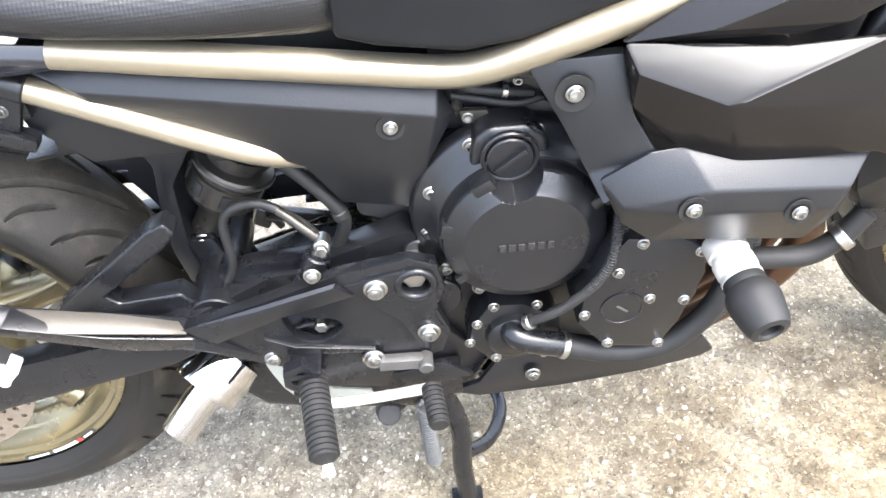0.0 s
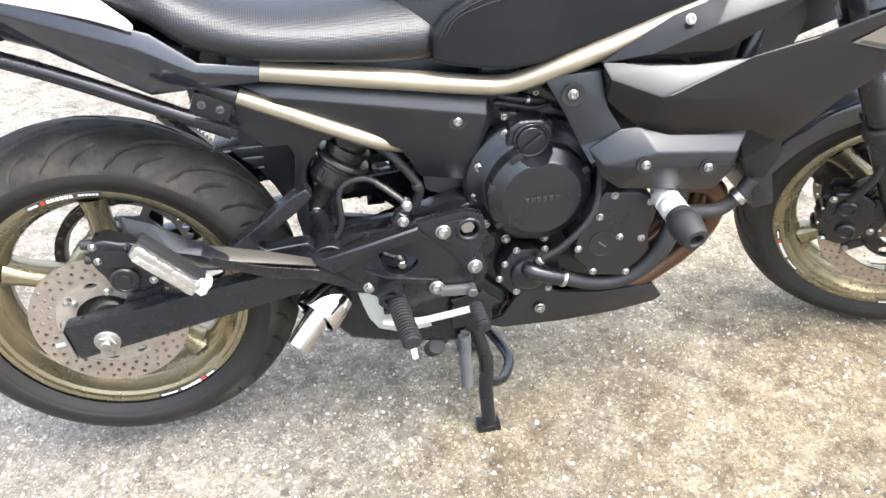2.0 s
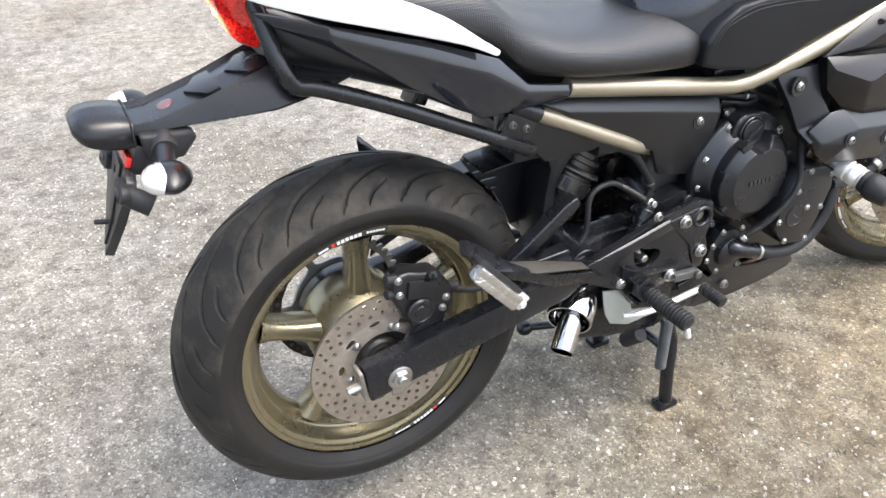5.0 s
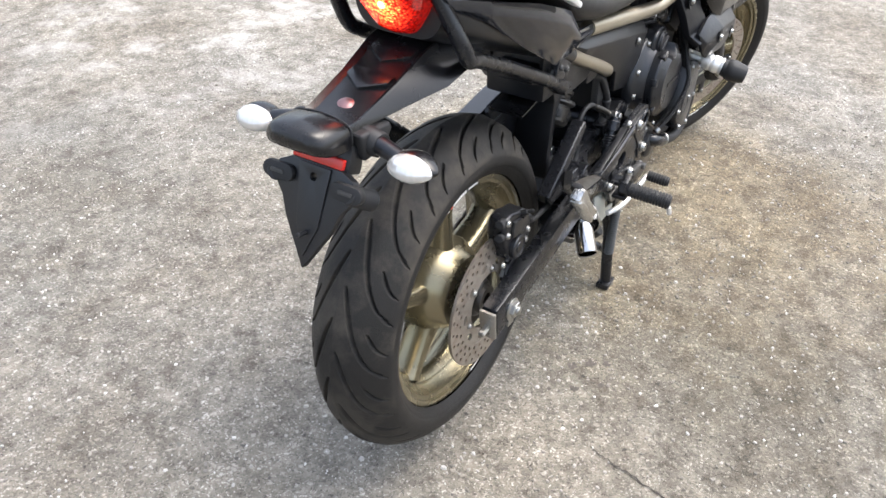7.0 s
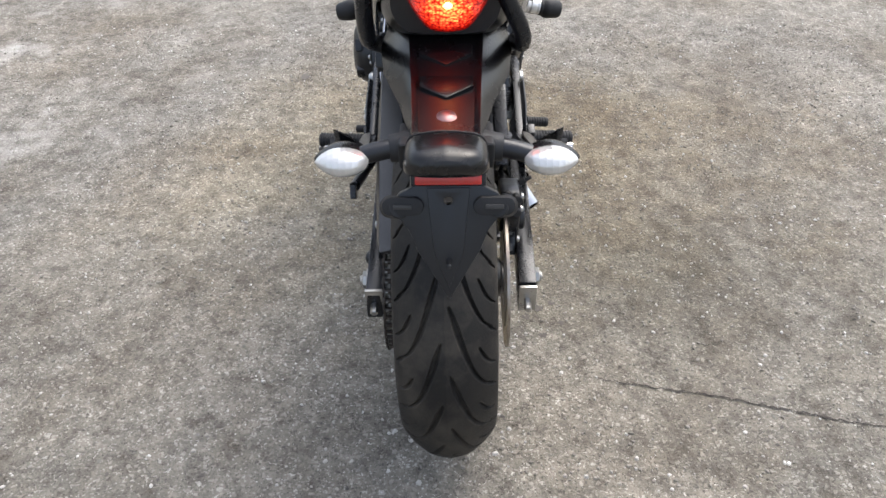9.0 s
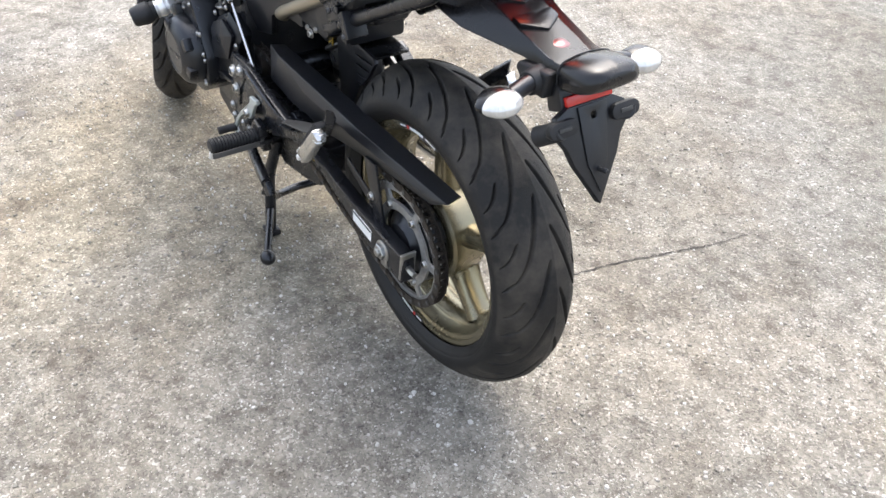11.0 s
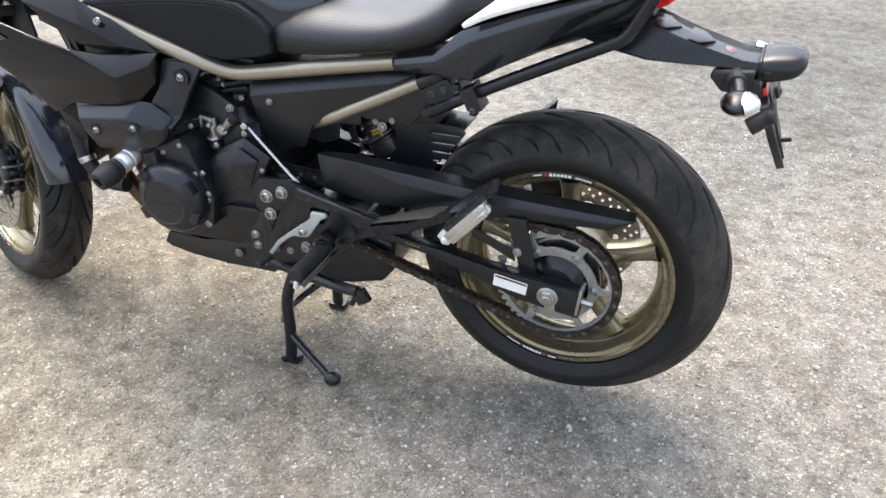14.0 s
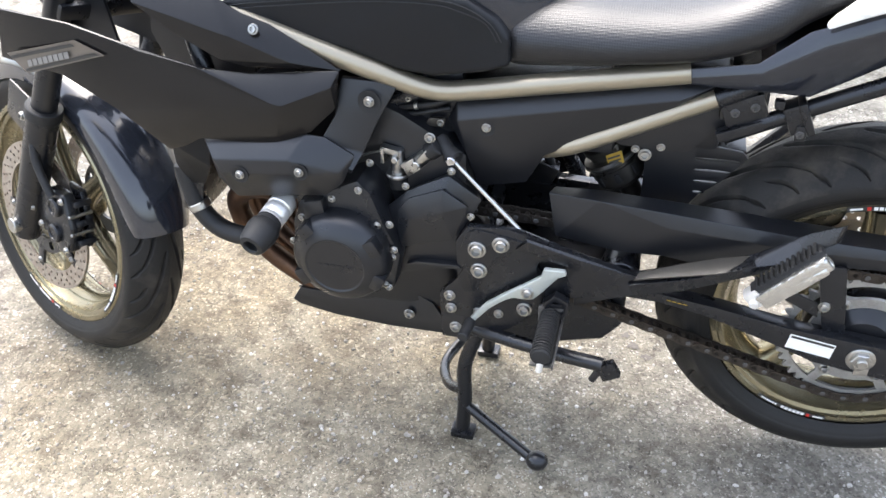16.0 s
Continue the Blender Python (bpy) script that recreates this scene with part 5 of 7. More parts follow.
PLATE = Matrix.Translation((-0.313, -0.002, 0.726)) @ Matrix.Rotation(radians(18), 4, "Y")
plate = part("plate_holder", prism([(-0.040, 0.004), (0.040, 0.004), (0.060, -0.006), (0.068, -0.026), (0.048, -0.052), (0.038, -0.078), (0.020, -0.108), (0.0, -0.142), (-0.020, -0.108), (-0.038, -0.078), (-0.048, -0.052), (-0.068, -0.026), (-0.060, -0.006)], -0.006, 0.007, 0.0025, [[(-0.004, -0.010), (0.004, -0.010), (0.004, -0.018), (-0.004, -0.018)]]), M_PLASTIC, carrier, "tapered black plate holder", at=PLATE @ Matrix.Rotation(radians(90), 4, "Z"))
part("plate_holder_rib", prism([(-0.026, 0.002), (0.026, 0.002), (0.018, -0.08), (0.0, -0.125), (-0.018, -0.08)], 0.006, 0.010, 0.002, [[(-0.004, -0.010), (0.004, -0.010), (0.004, -0.018), (-0.004, -0.018)]]), M_PLASTIC, plate)


def pad(y):
    """An oval pad lying across the holder."""
    bm = prism([(c * 0.0140 + 0.0115 * math.cos(a), 0.0115 * math.sin(a)) for c, a0 in ((1, -90), (-1, 90)) for a in [radians(a0 + 22.5 * k) for k in range(9)]], 0, 0.012, 0.003)
    bm.transform(PLATE @ Matrix.Translation((-0.003, y, -0.020)) @ Matrix.Rotation(radians(90), 4, "Z"))
    return bm


part("plate_screw", rod((0, 0.006, -0.090), (0, 0.026, -0.092), 0.0036), M_RUBBER, plate)
for y in (0.055, -0.055):
    part("mounting_pad", merged(pad(y), rod(PLATE @ Vector((-0.012, y * 1.06, -0.021)), PLATE @ Vector((0.026, y * 1.32, -0.030)), 0.0135, 0.0145)), M_RUBBER, carrier, "oval rubber mounting pad")
    part("slot", block((0.004, 0.022, 0.006), PLATE @ Matrix.Translation((-0.0148, y, -0.020)), 0.0015), M_DARKPRINT, carrier)
for s in (1, -1):
    c = (-0.284, s * 0.127, 0.7485)

    def almond(bm):
        """Draws the outer end of the lamp to a blunt point."""
        for v in bm.verts:
            t = max(0.0, s * (v.co.y - c[1]) / 0.034)
            v.co.x = c[0] + (v.co.x - c[0]) * (1 - 0.38 * t * t)
            v.co.z = c[2] + (v.co.z - c[2]) * (1 - 0.42 * t * t)
        return bm
    lamp_r = part("indicator", almond(egg((c[0] + 0.006, c[1], c[2]), (0.026, 0.0345, 0.0180))), M_GLOSS, bike, "black indicator body with clear lens", 60)
    part("stem", tube([(-0.266, s * 0.036, 0.757), (-0.272, s * 0.070, 0.757), (-0.278, s * 0.104, 0.751)], 0.0140, 14, 5, 0.0115), M_PLASTIC, lamp_r)
    part("stem_collar", merged(rod((-0.266, s * 0.042, 0.757), (-0.270, s * 0.070, 0.756), 0.0200, 0.0170), prism([(-0.296, 0.776), (-0.232, 0.772), (-0.226, 0.762), (-0.246, 0.738), (-0.288, 0.736)], s * 0.036, s * 0.058, 0.006, segments=3)), M_RUBBER, lamp_r, "moulded rubber boot")
    bm = almond(egg((c[0] - 0.003, c[1], c[2]), (0.0245, 0.0335, 0.0176), None, 32, 20))
    bmesh.ops.bisect_plane(bm, geom=bm.verts[:] + bm.edges[:] + bm.faces[:], plane_co=(c[0] + 0.001, c[1], c[2]), plane_no=(1, s * 0.25, -0.30), clear_outer=True)
    part("indicator_lens", bm, M_CLEAR, lamp_r, "clear ribbed indicator lens", 60)

# inner fender
part("inner_fender", prism([(0.215, 0.690), (0.375, 0.690), (0.373, 0.610), (0.340, 0.560), (0.334, 0.470), (0.346, 0.420), (0.322, 0.420), (0.314, 0.470), (0.318, 0.535), (0.325, 0.585), (0.305, 0.632), (0.215, 0.660)], -0.050, 0.026, 0.005), M_PLASTIC, bike, "black inner rear fender")
slots = [[(0.268, z + 0.0015), (x, z + 0.0015), (x, z - 0.0015), (0.268, z - 0.0015)] for z, x in ((0.588, 0.216), (0.569, 0.226), (0.550, 0.240), (0.531, 0.254))]
part("fender_side", prism([(0.345, 0.660), (0.285, 0.640), (0.272, 0.612), (0.208, 0.604), (0.200, 0.594), (0.232, 0.552), (0.262, 0.526), (0.282, 0.492), (0.300, 0.450), (0.345, 0.450)], 0.026, 0.034, 0.001, slots), M_PLASTIC, bike, "black slotted fender side")
part("fender_top", block((0.074, 0.070, 0.005), Matrix.Translation((0.240, -0.006, 0.606)) @ Matrix.Rotation(radians(-7), 4, "Y"), 0.0015), M_GLOSS, bike, "flat black fender top")

# swingarm
arm_r = [(-0.057, 0.368), (0.06, 0.392), (0.20, 0.421), (0.30, 0.440), (0.42, 0.456), (0.62, 0.462), (0.62, 0.405), (0.44, 0.405), (0.31, 0.393), (0.06, 0.328), (-0.048, 0.305)]
arm_l = [(-0.064, 0.361), (0.106, 0.379), (0.21, 0.399), (0.30, 0.412), (0.42, 0.44), (0.62, 0.46), (0.62, 0.405), (0.42, 0.40), (0.30, 0.395), (0.232, 0.382), (0.106, 0.338), (0.064, 0.321), (-0.058, 0.303)]
right_arm = prism(arm_r, -0.118, -0.148, 0.004)
for v in right_arm.verts:          # the arm draws in towards its pivot and rises to its rear end
    v.co.y += 0.055 * min(1.0, max(0.0, (v.co.x - 0.325) / 0.09))
    v.co.z += 0.010 * min(1.0, max(0.0, (0.35 - v.co.x) / 0.30))
bmesh.ops.triangulate(right_arm, faces=right_arm.faces[:])
swing = part("swingarm", merged(right_arm, prism(arm_l, 0.115, 0.1435, 0.004), rod((0.36, -0.12, 0.43), (0.36, 0.135, 0.425), 0.028), rod((0.60, -0.13, 0.435), (0.60, 0.14, 0.435), 0.026)), M_SATIN, bike, "black box-section swingarm")
part("swingarm_truss", prism([(0.198, 0.458), (0.318, 0.551), (0.338, 0.560), (0.347, 0.546), (0.334, 0.531), (0.252, 0.470), (0.264, 0.458), (0.330, 0.464), (0.342, 0.448), (0.330, 0.434), (0.215, 0.436)], -0.085, -0.112, 0.004, segments=3), M_SATIN, swing, "black forked strut")
part("swingarm_truss", prism([(0.335, 0.446), (0.400, 0.470), (0.486, 0.474), (0.492, 0.450), (0.40, 0.440), (0.335, 0.412)], -0.062, -0.084, 0.004), M_SATIN, swing, "black lower strut")
part("pivot_casting", merged(prism([(0.484, 0.484), (0.570, 0.512), (0.598, 0.506), (0.604, 0.468), (0.500, 0.446)], -0.070, -0.104, 0.005), rod((0.585, -0.09, 0.488), (0.585, -0.112, 0.488), 0.016)), M_SATIN, swing, "black cast pivot lug")
for s in (1, -1):
    y, dz = (-0.150, 0.010) if s < 0 else (0.1455, 0.004)
    adj = part("chain_adjuster", merged(lathe([(0, 0), (0.0205, 0), (0.0205, 0.0035), (0.0185, 0.0050), (0, 0.0050)], between((0.001, y - s * 0.004, 0.336 + dz), (0.001, y + s, 0.336 + dz)), 36), block((0.020, 0.005, 0.016), Matrix.Translation((-0.004, y - s * 0.0015, 0.314 + dz)), 0.002), rod((0.001, y - s * 0.01, 0.337 + dz), (0.001, y + s * 0.008, 0.337 + dz), 0.0155, None, 6), rod((0.001, y, 0.337 + dz), (0.001, y + s * 0.013, 0.337 + dz), 0.008)), M_STEEL, swing, "bright axle nut and adjuster plate")
    yy = -0.133 if s < 0 else 0.129
    part("arm_end_cap", block((0.006, 0.03, 0.058), Matrix.Translation((-0.058, yy, 0.335 + dz)) @ Matrix.Rotation(radians(-8), 4, "Y"), 0.001), M_STEEL, swing, "bright end plate")
    part("adjuster_bolt", rod((-0.055, yy, 0.332 + dz), (-0.082, yy, 0.328 + dz), 0.0065, None, 6), M_STEEL, swing)
lab = part("warning_label", skin([(0.104, 0.1446, 0.3710), (0.039, 0.1446, 0.3600), (0.043, 0.1446, 0.3345), (0.108, 0.1446, 0.3455)], [(0, 1, 2, 3)], 0.0008, 0.0), M_WHITE, swing, "white warning label")
part("label_bar", skin([(0.102, 0.1454, 0.3690), (0.041, 0.1454, 0.3586), (0.0417, 0.1454, 0.3548), (0.1027, 0.1454, 0.3652)], [(0, 1, 2, 3)], 0.0006, 0.0), M_DARKPRINT, lab)
for k in range(4):
    x, z = 0.287 - k * 0.008, 0.4035 - k * 0.0013
    part("label_bar", skin([(x, 0.1445, z), (x - 0.006, 0.1445, z - 0.001), (x - 0.006, 0.1445, z - 0.0022), (x, 0.1445, z - 0.0012)], [(0, 1, 2, 3)], 0.0005, 0.0), M_YELLOW, swing, "tiny yellow lettering as bars")

# chain guard and chain
part("chain_guard", skin([(0.476, 0.119, 0.553), (0.402, 0.134, 0.557), (0.257, 0.127, 0.541), (0.107, 0.121, 0.524), (-0.142, 0.106, 0.505), (-0.100, 0.109, 0.483), (0.092, 0.120, 0.480), (0.200, 0.124, 0.469), (0.245, 0.126, 0.461), (0.300, 0.128, 0.471), (0.365, 0.131, 0.471), (0.462, 0.131, 0.486), (0.433, 0.1345, 0.521), (0.470, 0.092, 0.549), (0.400, 0.095, 0.553), (0.257, 0.086, 0.539), (0.107, 0.080, 0.526), (-0.138, 0.076, 0.509), (0.30, 0.135, 0.524), (0.12, 0.1285, 0.508), (-0.10, 0.113, 0.497)],
                         [(0, 1, 12), (0, 12, 11), (12, 10, 11), (1, 18, 10, 12), (1, 2, 18), (18, 9, 10), (2, 3, 19, 18), (18, 19, 7, 8, 9), (3, 4, 20, 19), (19, 20, 5, 6, 7), (4, 5, 20), (13, 14, 1, 0), (14, 15, 2, 1), (15, 16, 3, 2), (16, 17, 4, 3)], 0.004, 0.0014), M_PLASTIC, bike, "black plastic chain guard", 14)
part("guard_stay", merged(prism([(0.05, 0.486), (0.088, 0.486), (0.060, 0.372), (0.028, 0.372)], 0.120, 0.126, 0.002), prism([(0.075, 0.418), (0.155, 0.452), (0.155, 0.435), (0.07, 0.392)], 0.121, 0.126, 0.002)), M_SATIN, bike)
bolt(0.066, 0.126, 0.415, 0.0085)


def link_mesh():
    """One link: a figure-of-eight plate each side and a roller."""
    p = 0.015875
    def plate(y):
        pts = [(-0.0078 * math.cos(a), 0.0078 * math.sin(a)) for a in np.linspace(-math.pi / 2, math.pi / 2, 6)] + [(p + 0.0078 * math.cos(a), -0.0078 * math.sin(a)) for a in np.linspace(-math.pi / 2, math.pi / 2, 6)]
        return prism(pts, y, y + 0.0022, 0.0)
    return merged(plate(0.0072), plate(-0.0094), rod((0, -0.011, 0), (0, 0.011, 0), 0.0042, None, 8, 0.0005))


chain = part("drive_chain", rod((0.610, CHAIN_Y - 0.012, 0.457), (0.610, CHAIN_Y + 0.008, 0.457), 0.040), M_CHAIN, bike, "oily drive chain and gearbox sprocket")
R0, R1, C1 = 0.1165, 0.044, (0.610, 0.457)
C0 = (REAR.x, REAR.z - 0.0016)
gap = math.hypot(C1[0] - C0[0], C1[1] - C0[1])
tilt, lean = math.atan2(C1[1] - C0[1], C1[0] - C0[0]), math.asin((R0 - R1) / gap)
route = []
up, dn = tilt + math.pi / 2 - lean, tilt - math.pi / 2 + lean
route += [(R1 * math.cos(a) + C1[0], R1 * math.sin(a) + C1[1]) for a in np.linspace(dn, up, 10)]
route += [(R0 * math.cos(a) + C0[0], R0 * math.sin(a) + C0[1]) for a in np.linspace(up, dn + 2 * math.pi, 60)]
low0, low1 = route[-1], route[0]
for t in np.linspace(0, 1, 14)[1:-1]:
    route.append((low0[0] + (low1[0] - low0[0]) * t, low0[1] + (low1[1] - low0[1]) * t - 0.004 * math.sin(math.pi * t)))
route.append(route[0])
route = np.array(route)
dist = np.concatenate([[0], np.cumsum(np.linalg.norm(np.diff(route, axis=0), axis=1))])
count = int(dist[-1] / 0.015875)
proto = None
for i in range(count):
    x0, z0 = (np.interp(i / count * dist[-1], dist, route[:, k]) for k in (0, 1))
    x1, z1 = (np.interp((i + 1) / count * dist[-1], dist, route[:, k]) for k in (0, 1))
    m = Matrix.Translation((x0, CHAIN_Y + (0.0008 if i % 2 else -0.0008), z0)) @ Matrix.Rotation(-math.atan2(z1 - z0, x1 - x0), 4, "Y")
    if proto is None:
        proto = part("chain_link", link_mesh(), M_CHAIN, chain, at=m)
        proto.data.materials.append(M_GREY)
        for f in proto.data.polygons:          # bright pin ends
            f.material_index = int(abs(f.center.y) > 0.0100)
    else:
        again(proto, m)

# rear brake caliper
cal = part("rear_caliper", merged(prism([(0.012, 0.512), (0.032, 0.514), (0.054, 0.506), (0.078, 0.503), (0.092, 0.488), (0.103, 0.472), (0.107, 0.448), (0.102, 0.422), (0.066, 0.412), (0.042, 0.414), (0.024, 0.426), (0.018, 0.448), (0.009, 0.462), (0.004, 0.480), (0.007, 0.500)], -0.086, -0.121, 0.006, segments=3),
                                  prism([(0.030, 0.500), (0.074, 0.492), (0.086, 0.474), (0.060, 0.462), (0.026, 0.470)], -0.118, -0.127, 0.003),
                                  prism([(0.058, 0.412), (0.100, 0.424), (0.086, 0.385), (0.050, 0.362), (0.026, 0.374), (0.040, 0.404)], -0.106, -0.117, 0.003)), M_SATIN, bike, "black single-piston rear brake caliper")
part("piston_cover", lathe([(0, 0), (0.0225, 0), (0.0225, 0.009), (0.0205, 0.0115), (0.0175, 0.0120), (0.0165, 0.0105), (0.011, 0.0105), (0.010, 0.0125), (0, 0.0125)], between((0.048, -0.119, 0.443), (0.048, -0.2, 0.443)), 32), M_CASE, cal)
part("caliper_bracket", prism([(0.095, 0.462), (0.112, 0.440), (0.087, 0.395), (0.052, 0.370), (0.027, 0.382), (0.047, 0.410)], -0.104, -0.112, 0.002), M_GREY, cal, "bare cast caliper bracket")
for a, b in (((0.016, -0.112, 0.504), (-0.004, -0.114, 0.508)), ((0.016, -0.112, 0.478), (-0.004, -0.114, 0.482)), ((0.098, -0.112, 0.468), (0.116, -0.113, 0.460))):
    part("slide_boot", rod(a, b, 0.0080), M_RUBBER, cal, "rubber slide boot")
part("bleed_nipple", merged(rod((0.064, -0.118, 0.498), (0.066, -0.132, 0.506), 0.0055), rod((0.066, -0.131, 0.5055), (0.067, -0.142, 0.511), 0.0035)), M_RUBBER, cal, "rubber-capped bleed nipple")
for x, z, y in ((0.014, 0.505, -0.121), (0.016, 0.479, -0.121), (0.013, 0.419, -0.117), (0.088, 0.434, -0.121), (0.094, 0.452, -0.121)):
    bolt(x, y, z, 0.0065, cal)
part("brake_hose", tube([(0.10, -0.115, 0.462), (0.15, -0.108, 0.440), (0.22, -0.100, 0.428), (0.32, -0.092, 0.425), (0.380, -0.085, 0.46), (0.388, -0.08, 0.533), (0.427, -0.082, 0.551), (0.466, -0.09, 0.528), (0.487, -0.10, 0.508)], 0.0052, 10, 8), M_RUBBER, cal, "black rear brake hose")

# shock absorber
SHOCK = between((0.424, -0.012, 0.600), (0.345, -0.018, 0.468))
shock = part("shock_absorber", lathe([(0, -0.02), (0.030, -0.02), (0.034, -0.015), (0.034, 0.012), (0.030, 0.016), (0.030, 0.024), (0.037, 0.026), (0.037, 0.034), (0.033, 0.036), (0.033, 0.044), (0.044, 0.046), (0.046, 0.049), (0.046, 0.053), (0.043, 0.056), (0.038, 0.058), (0.038, 0.063),
                                      (0.041, 0.064), (0.041, 0.090), (0.036, 0.098), (0.020, 0.102), (0.017, 0.110), (0.017, 0.150), (0, 0.150)], SHOCK, 40), M_SHOCK, bike, "dark metal rear shock absorber", 30)
for i in range(8):
    part("adjuster_notch", block((0.006, 0.010, 0.016), SHOCK @ Matrix.Rotation(i * math.pi / 4, 4, "Z") @ Matrix.Translation((0.040, 0, 0.076)), 0.0015), M_RUBBER, shock)
part("shock_collar", lathe([(0.0445, 0.0495), (0.0466, 0.0498), (0.0466, 0.0522), (0.0445, 0.0525)], SHOCK, 40, True), M_GREY, shock, "worn grey adjuster ring")
part("shock_label", skin([(0.404, 0.024, 0.572), (0.381, 0.025, 0.584), (0.375, 0.029, 0.566), (0.397, 0.028, 0.554)], [(0, 1, 2, 3)], 0.001, 0.0), M_YELLOW, shock, "yellow label with dark bars")
for k in range(3):
    x, z = 0.4005 - 0.0022 * k, 0.5690 - 0.0055 * k
    part("label_bar", skin([(x, 0.0262 + 0.0012 * k, z), (x - 0.017, 0.0270 + 0.0012 * k, z + 0.009), (x - 0.018, 0.0276 + 0.0012 * k, z + 0.0066), (x - 0.001, 0.0268 + 0.0012 * k, z - 0.0024)], [(0, 1, 2, 3)], 0.0014, 0.0), M_DARKPRINT, shock)
bolt(0.347, -0.038, 0.472, 0.010, shock)
part("shock_link", merged(prism([(0.33, 0.48), (0.36, 0.48), (0.40, 0.36), (0.36, 0.34)], -0.045, -0.033, 0.003), prism([(0.33, 0.48), (0.36, 0.48), (0.40, 0.36), (0.36, 0.34)], 0.012, 0.024, 0.003)), M_SATIN, shock)

# foot-rest castings
hang_r = [(0.334, 0.450), (0.420, 0.476), (0.498, 0.503), (0.573, 0.515), (0.601, 0.505), (0.608, 0.472), (0.597, 0.442), (0.610, 0.405), (0.600, 0.374), (0.545, 0.360), (0.535, 0.322), (0.450, 0.336), (0.424, 0.374), (0.335, 0.418)]
hang_l = [(0.335, 0.452), (0.42, 0.474), (0.50, 0.500), (0.530, 0.508), (0.592, 0.504), (0.610, 0.475), (0.608, 0.405), (0.638, 0.372), (0.638, 0.285), (0.600, 0.281), (0.526, 0.313), (0.44, 0.392), (0.335, 0.414)]
hole = [[(0.436, 0.461), (0.458, 0.449), (0.490, 0.441), (0.496, 0.426), (0.472, 0.407), (0.446, 0.420)]]
br = part("footrest_bracket", prism(hang_r, -0.136, -0.150, 0.0035, hole + [[(0.566, 0.493), (0.588, 0.493), (0.592, 0.472), (0.566, 0.470)]]), M_SATIN, bike, "black cast foot-rest bracket with bolts")
bl = part("footrest_bracket", prism(hang_l, 0.148, 0.162, 0.0035, [[(0.452, 0.450), (0.478, 0.456), (0.480, 0.432), (0.456, 0.424)]]), M_SATIN, bike, "black cast foot-rest bracket with bolts")
for s, ob in ((-1, br), (1, bl)):
    y = s * (0.150 if s < 0 else 0.162)
    k = abs(y) - 0.150
    part("bracket_arm", skin([(0.087, 0.194, 0.597), (0.120, 0.172, 0.567), (0.183, 0.150, 0.508), (0.258, 0.139 + k * 0.5, 0.477), (0.345, 0.134 + k, 0.449), (0.43, 0.149 + k, 0.478), (0.424, 0.147 + k, 0.380), (0.336, 0.153 + k, 0.420), (0.272, 0.161 + k * 0.5, 0.438), (0.170, 0.174, 0.492), (0.140, 0.181, 0.520), (0.091, 0.193, 0.568),
                              (0.180, 0.178, 0.506), (0.262, 0.168 + k * 0.5, 0.467), (0.345, 0.158 + k, 0.441)],
                             [(0, 1, 10, 11), (1, 2, 12, 10), (12, 9, 10), (2, 3, 13, 12), (12, 13, 8, 9), (3, 4, 14, 13), (13, 14, 7, 8), (4, 5, 6, 7, 14)], 0.014, 0.002, s), M_SATIN, ob, "long black rear arm", 24)
    part("bracket_blade", skin([(0.335, 0.156 + k, 0.455), (0.415, 0.1585 + k, 0.4790), (0.500, 0.1575 + k, 0.5005), (0.497, 0.161 + k, 0.497), (0.415, 0.162 + k, 0.476), (0.366, 0.160 + k, 0.433), (0.440, 0.160 + k, 0.462), (0.515, 0.156 + k, 0.478)],
                               [(0, 1, 4), (1, 2, 3, 4), (0, 4, 5), (4, 6, 5), (4, 3, 6), (3, 7, 6)], 0.010, 0.0016, s), M_SATIN, ob, "sharp-edged raised blade", 20)
    # the top face's sky sheen is painted as a paler grey strip
    part("arm_top", skin([(0.171, 0.175, 0.5055), (0.227, 0.172 + k * 0.3, 0.4850), (0.316, 0.163 + k * 0.8, 0.4605), (0.340, 0.158 + k, 0.4515), (0.332, 0.146 + k, 0.4590), (0.269, 0.146 + k * 0.5, 0.4805), (0.225, 0.149, 0.4945), (0.175, 0.153, 0.5100)], [(0, 1, 6, 7), (1, 2, 5, 6), (2, 3, 4, 5)], 0.003, 0.0008, s), M_SHEEN, ob, "grey top face, coloured paler for its sheen")
    part("bracket_lug", prism([(0.505, 0.490), (0.555, 0.500), (0.576, 0.503), (0.592, 0.494), (0.600, 0.468), (0.594, 0.436), (0.607, 0.405), (0.597, 0.381), (0.576, 0.387), (0.560, 0.430), (0.530, 0.462)], y - s * 0.004, y + s * 0.0035, 0.0022, [[(0.566, 0.493), (0.588, 0.493), (0.592, 0.472), (0.566, 0.470)]] if s < 0 else ()), M_SATIN, ob, "raised lug round the bolts")
    if s < 0:
        part("bracket_web", skin([(0.413, 0.1555, 0.428), (0.445, 0.1560, 0.410), (0.528, 0.1560, 0.394), (0.528, 0.1545, 0.388), (0.440, 0.1540, 0.396), (0.424, 0.1530, 0.374)], [(0, 1, 4, 5), (1, 2, 3, 4)], 0.006, 0.0014, s), M_SATIN, ob, "raised ledge under the opening", 20)
        part("pedal_joint", merged(rod((0.462, -0.120, 0.446), (0.474, -0.126, 0.418), 0.0055), rod((0.473, -0.118, 0.420), (0.473, -0.142, 0.420), 0.0075, None, 6), block((0.022, 0.012, 0.010), Matrix.Translation((0.455, -0.128, 0.440)) @ Matrix.Rotation(radians(25), 4, "Y"), 0.002)), M_STEEL, ob, "bright pedal linkage behind the opening")
    # passenger peg, folded up and wrapped in tape
    pm = Matrix.Translation((0.134, s * 0.198, 0.512)) @ Matrix.Rotation(radians(47), 4, "Y")
